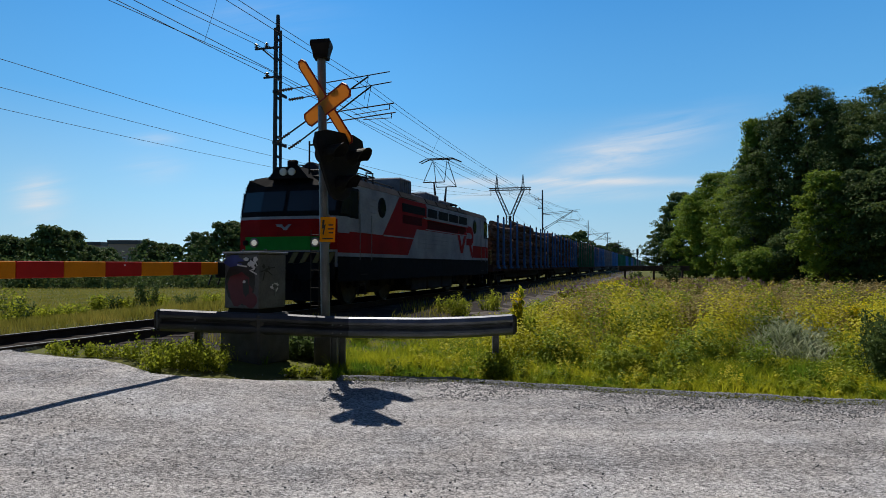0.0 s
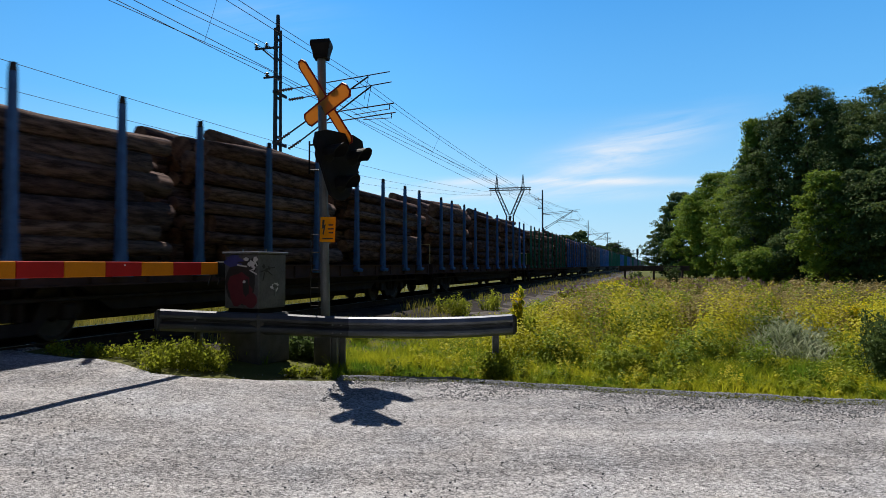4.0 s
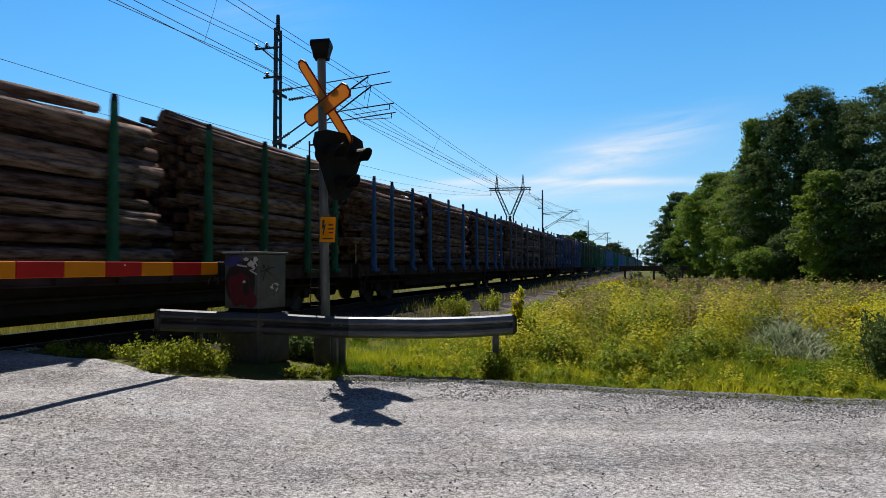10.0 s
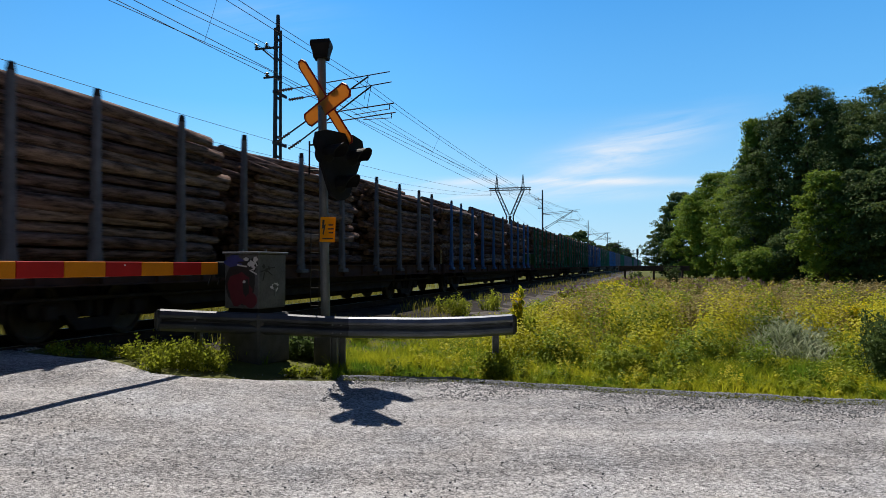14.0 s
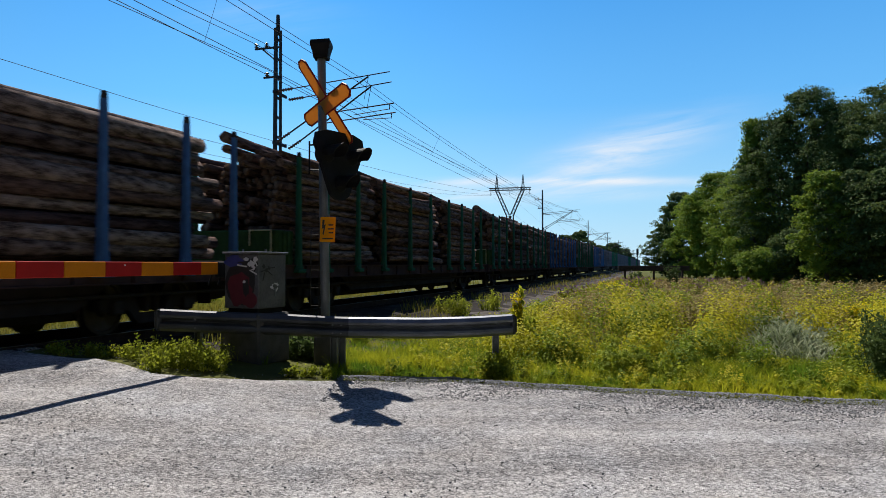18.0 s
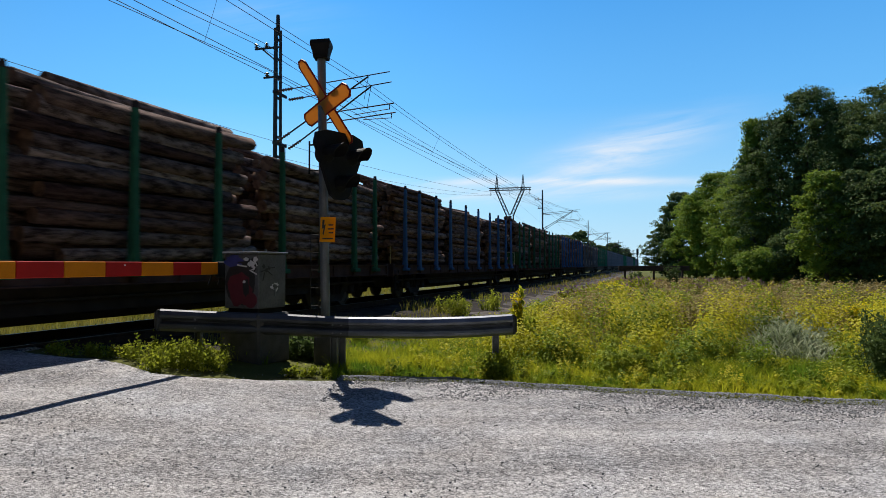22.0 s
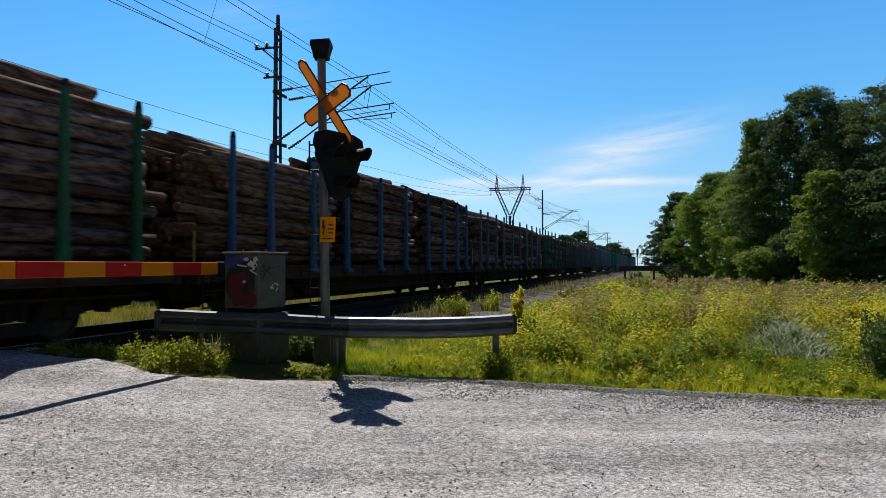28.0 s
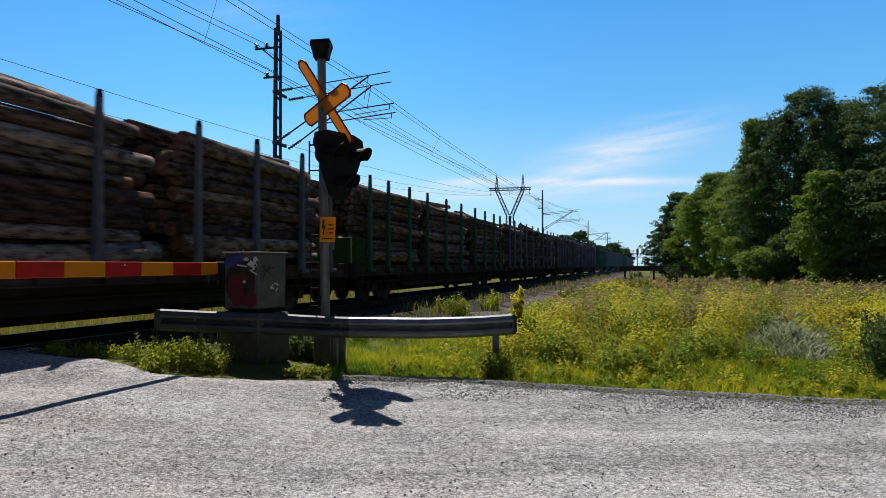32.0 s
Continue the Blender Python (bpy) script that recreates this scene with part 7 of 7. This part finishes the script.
def meadow_clumps():
    """Rounded stands of herbs and grass, each a dome of outward leaves with shade between."""
    rng = np.random.default_rng(53)
    for name, n, px0, px1, z0, z1, g0, rmin, rmax, leaf, label in (
            ("golden_clumps", 150, 870, 1640, 10.4, 18.0, 1.7, 0.20, 0.58, "clump_gold", "rounded golden green herb clumps in the meadow"),
            ("green_clumps", 220, 870, 1640, 9.6, 50.0, 1.3, 0.18, 0.55, "clump_green", "leafy fresh green clumps in the meadow"),
            ("dry_clumps", 320, 940, 1640, 13.5, 60.0, 4.0, 0.22, 0.65, "clump_dry", "dry tan seeding clumps in the meadow"),
            ("verge_clumps", 620, 600, 1640, 7.4, 12.5, 0.05, 0.06, 0.17, "clump_green", "low leafy green clumps along the road verge"),
            ("verge_tufts", 420, 600, 1640, 7.6, 12.5, 0.2, 0.07, 0.18, "clump_gold", "bright yellow green tufts along the road verge")):
        x, y = field_sample(rng, n, px0, px1, z0, z1, 0.9)
        lat = x * N.x + y * N.y
        gap = y - np.vectorize(road_edge)(x)
        keep = (gap > g0) & (lat < 3.7) & ((x - 5.5) ** 2 / 0.9 + (y - 11.3) ** 2 / 1.6 > 1)
        x, y, gap = x[keep], y[keep], gap[keep]
        z = heights(x, y)
        pts, face, size = [], [], []
        for a, b, c, g in zip(x, y, z, gap):
            r = (rmin + (rmax - rmin) * rng.random() ** 1.5) * min(1.0, 0.55 + 0.2 * g)
            tall = min(r * rng.uniform(1.3, 2.5), 0.2 + 0.2 * g, 1.0 if b < 22 else 0.6, 0.3 + 0.22 * (3.9 - (a * N.x + b * N.y)))
            k = int(np.clip((4800 if rmax > 0.2 else 7000) * r * r * (14 / b) ** 1.2, 70, 1300))
            d = rng.normal(size=(k, 3))
            d /= np.linalg.norm(d, axis=1, keepdims=True)
            d[:, 2] = np.abs(d[:, 2])
            wob = 0.55 + 0.5 * rng.random((k, 1)) + 0.16 * np.sin(7 * d[:, :1] + 40 * r) + 0.16 * np.sin(9 * d[:, 1:2] + 3 * a)
            pts.append(np.array((a, b, c)) + d * np.array((r, r, tall)) * wob)
            face.append(d + np.array((0, 0, 0.2)))
            size.append(np.full((k, 1), max(0.052 if rmax > 0.2 else 0.036, 0.0036 * b)))
        me = leaf_quads(rng, np.concatenate(pts), np.concatenate(size), M[leaf], name, facing=np.concatenate(face), slim=0.3, loose=0.38)
        tagged(new(name, me), label, "plants", kind="stuff")


grasses()
herbs()
meadow_clumps()


def weed(x, y, h, r, seed, leaf="leaf_weed", stems=9, flower=None, label="leafy green weed clump", size=0.06, group="weeds", name="weed", spike=0.0):
    """A clump of stems with leaves up their length."""
    rng = np.random.default_rng(seed)
    t = empty(name, pose(x, y, ground_z(x, y) - 0.03))
    tagged(t, label, "plant", group)
    bm = B()
    cs, tops = [], []
    for i in range(stems):
        a = rng.random() * 6.28
        q = r * math.sqrt(rng.random())
        hh = h * (0.55 + 0.45 * rng.random())
        p = Vector((math.cos(a) * q * 0.5, math.sin(a) * q * 0.5, 0))
        e = Vector((math.cos(a) * q, math.sin(a) * q, hh))
        rod(bm, p, e, 0.006, 0.003, seg=4)
        k = int((16 * hh / 0.5 + 6) * min(3.0, (0.085 / size) ** 1.6))
        u = rng.random(k) ** 0.8
        c = np.outer(1 - u, p) + np.outer(u, e) + rng.normal(size=(k, 3)) * 0.055 * (0.4 + r)
        cs.append(c)
        tops.append(e)
    part("stalk", bm, M[leaf], t)["kind"] = "stuff"
    pts = np.concatenate(cs)
    pts[:, 2] = np.maximum(pts[:, 2], 0.02)
    part("foliage", leaf_quads(rng, pts, size, M[leaf], "foliage", 0.8), None, t)
    if flower:
        n_f = 60 if spike else 14
        fl = np.concatenate([np.array(e) * (1 - spike * rng.random((n_f, 1)) ** 1.3) + rng.normal(size=(n_f, 3)) * 0.03 for e in tops])
        part("flower", leaf_quads(rng, fl, 0.045, M[flower], "flower"), None, t)["kind"] = "stuff"
    return t


def weeds():
    # at the foot of the cabinet and rail, between road and line
    spots = [(-4.61, 9.27, 0.19, 0.18), (-4.41, 9.16, 0.16, 0.18), (-4.22, 9.23, 0.17, 0.2), (-3.99, 9.13, 0.22, 0.18), (-3.74, 8.91, 0.39, 0.2), (-3.47, 8.49, 0.37, 0.22), (-3.44, 8.31, 0.14, 0.18), (-3.41, 8.78, 0.3, 0.2), (-3.25, 8.68, 0.4, 0.22), (-3.07, 8.6, 0.37, 0.2), (-2.94, 8.67, 0.35, 0.22), (-2.76, 8.68, 0.38, 0.2), (-3.28, 9.01, 0.36, 0.2), (-2.98, 9.07, 0.34, 0.2), (-3.59, 9.06, 0.32, 0.2), (-5.0, 9.38, 0.17, 0.2), (-5.29, 9.63, 0.14, 0.2), (-1.91, 8.82, 0.16, 0.14), (-1.71, 8.89, 0.16, 0.14), (-1.51, 8.99, 0.15, 0.14)]
    for i, (x, y, h, r) in enumerate(spots):
        weed(x, y, h * 0.95, r * 0.85, 300 + i, stems=9, size=0.036)
    # growth round the last post of the guard rail
    for i, (px, Z, h) in enumerate(((862, 9.75, 0.30), (876, 9.6, 0.34), (892, 9.75, 0.36), (884, 9.35, 0.24), (868, 9.4, 0.22))):
        x, y = at_px(px, Z)
        weed(x, y, h, 0.17, 390 + i, "leaf_weed", 13, None, "leafy green weed at a guard rail post", 0.045)
    # dark-leaved weeds that fill the gap between the cabinet and the signal post
    for i, (px, Z, h) in enumerate(((516, 10.7, 0.5), (530, 10.9, 0.42), (545, 10.6, 0.5), (558, 10.9, 0.46), (524, 10.3, 0.36), (550, 10.3, 0.36))):
        x, y = at_px(px, Z)
        weed(x, y, h, 0.16, 380 + i, "leaf_dark", 14, None, "dark leafy weed between the cabinet and the signal post", 0.06)
    # bushes on the shoulder this side of the track
    for i, (px, Z, h, r) in enumerate(((805, 20.3, 0.72, 0.36), (785, 20.8, 0.5, 0.3), (820, 20.6, 0.5, 0.3), (878, 23.5, 0.75, 0.42), (862, 23.0, 0.5, 0.35), (735, 15.2, 0.3, 0.3), (695, 14.0, 0.26, 0.3), (640, 13.2, 0.30, 0.2), (520, 12.6, 0.40, 0.15), (835, 17.0, 0.35, 0.3))):
        x, y = at_px(px, Z)
        weed(x, y, h, r, 340 + i, stems=18, size=0.055, label="bushy weed on the track shoulder")
    # tall yellow-flowered plant by the rail's end, and others in the meadow
    x, y = at_px(914, 12.3)
    weed(x, y, 1.18, 0.10, 360, "leaf_weed", 7, "petal_yellow", "tall yellow mullein spike by the guard rail", 0.09, "flowering plants", "mullein", 0.5)
    x, y = at_px(930, 12.6)
    weed(x, y, 0.7, 0.22, 361, "leaf_weed", 14, None, "leafy green weed clump", 0.10)
    for i, (px, Z, h, r, leaf, fl, lab) in enumerate((
            (1385, 13.2, 0.62, 0.55, "leaf_grey", None, "pale grey green thistle patch in the meadow"), (1340, 13.8, 0.62, 0.5, "leaf_grey", None, "pale grey green thistle patch in the meadow"),
            (1420, 12.6, 0.5, 0.5, "leaf_grey", None, "pale grey green thistle patch in the meadow"),
            (1500, 14.5, 0.72, 0.4, "leaf_weed", "petal_yellow", "yellow ragwort in the meadow"), (1540, 15, 0.75, 0.4, "leaf_weed", "petal_yellow", "yellow ragwort in the meadow"),
            (1085, 24, 0.95, 0.6, "leaf_weed", "petal_yellow", "yellow ragwort in the meadow"), (1060, 25, 0.9, 0.6, "leaf_weed", None, "tall green weed in the meadow"),
            (1110, 30, 1.0, 0.5, "leaf_weed", "petal_mauve", "mauve willowherb in the meadow"), (1140, 34, 1.0, 0.5, "leaf_weed", "petal_mauve", "mauve willowherb in the meadow"),
            (1030, 27, 0.8, 0.4, "leaf_weed", "petal_mauve", "mauve willowherb in the meadow"), (1005, 26, 0.8, 0.4, "leaf_weed", "petal_mauve", "mauve willowherb in the meadow"),
            (1250, 28, 1.0, 0.5, "leaf_weed", "petal_mauve", "mauve willowherb in the meadow"), (1330, 30, 1.0, 0.5, "leaf_weed", "petal_mauve", "mauve willowherb in the meadow"),
            (1560, 9.2, 0.72, 0.35, "leaf_dark", None, "dark leafy bush at the road edge"), (1592, 8.8, 0.9, 0.4, "leaf_dark", None, "dark leafy bush at the road edge"), (1565, 10.2, 0.9, 0.35, "leaf_dark", None, "dark leafy bush at the road edge"),
            (1190, 46, 1.6, 0.5, "leaf_far", None, "dark dry shrub in the meadow"), (1125, 44, 1.2, 0.4, "leaf_far", None, "dark dry shrub in the meadow"),
            (1090, 12.0, 0.35, 0.4, "leaf_weed", None, "leafy green weed clump"), (1200, 9.3, 0.22, 0.3, "leaf_weed", None, "leafy green weed clump"), (960, 11.0, 0.3, 0.3, "leaf_weed", None, "leafy green weed clump"))):
        x, y = at_px(px, Z)
        weed(x, y, h, r, 400 + i, leaf, 30, fl, lab, 0.05 if Z < 11 else 0.07 if Z < 20 else 0.12, "meadow plants")
    # growth on the field side of the line
    for i, (px, Z, h, r) in enumerate(((262, 21, 1.05, 0.45), (280, 21.5, 0.45, 0.4), (175, 20, 0.5, 0.35), (205, 20.5, 0.42, 0.35), (225, 20.5, 0.4, 0.3), (12, 15.5, 0.85, 0.6), (38, 16.5, 0.55, 0.5), (80, 16.8, 0.3, 0.4), (130, 17.5, 0.3, 0.4), (330, 23, 0.35, 0.4), (375, 25, 0.35, 0.4))):
        x, y = at_px(px, Z)
        weed(x, y, h, r, 450 + i, "leaf_dark" if i % 3 == 0 else "leaf_weed", stems=24, size=0.06, label="bushy weed beyond the track", group="weeds beyond the track")


weeds()


def thistle_patch():
    """Pale narrow leaves in a dense low stand."""
    rng = np.random.default_rng(71)
    n = 3000
    a, q = rng.random(n) * 6.2832, np.sqrt(rng.random(n))
    lob = 1 + 0.3 * np.sin(3 * a + 1) + 0.25 * np.sin(7 * a)
    x, y = np.cos(a) * q * 0.62 * lob, np.sin(a) * q * 0.8 * lob
    h = (0.08 + 0.16 * rng.random(n)) * (1.2 - 0.5 * q)
    z = 0.50 * rng.random(n) * (1.1 - 0.8 * q)
    t = empty("thistle_patch", pose(5.5, 11.3, ground_z(5.5, 11.3) - 0.02))
    tagged(t, "pale grey green thistles in a dense patch of the meadow", "plant", "meadow plants")
    part("foliage", blades(rng, x, y, z, h, 0.008 + 0.007 * rng.random(n), M["leaf_thistle"], "thistle_foliage", 1.3), None, t)


thistle_patch()


motions()
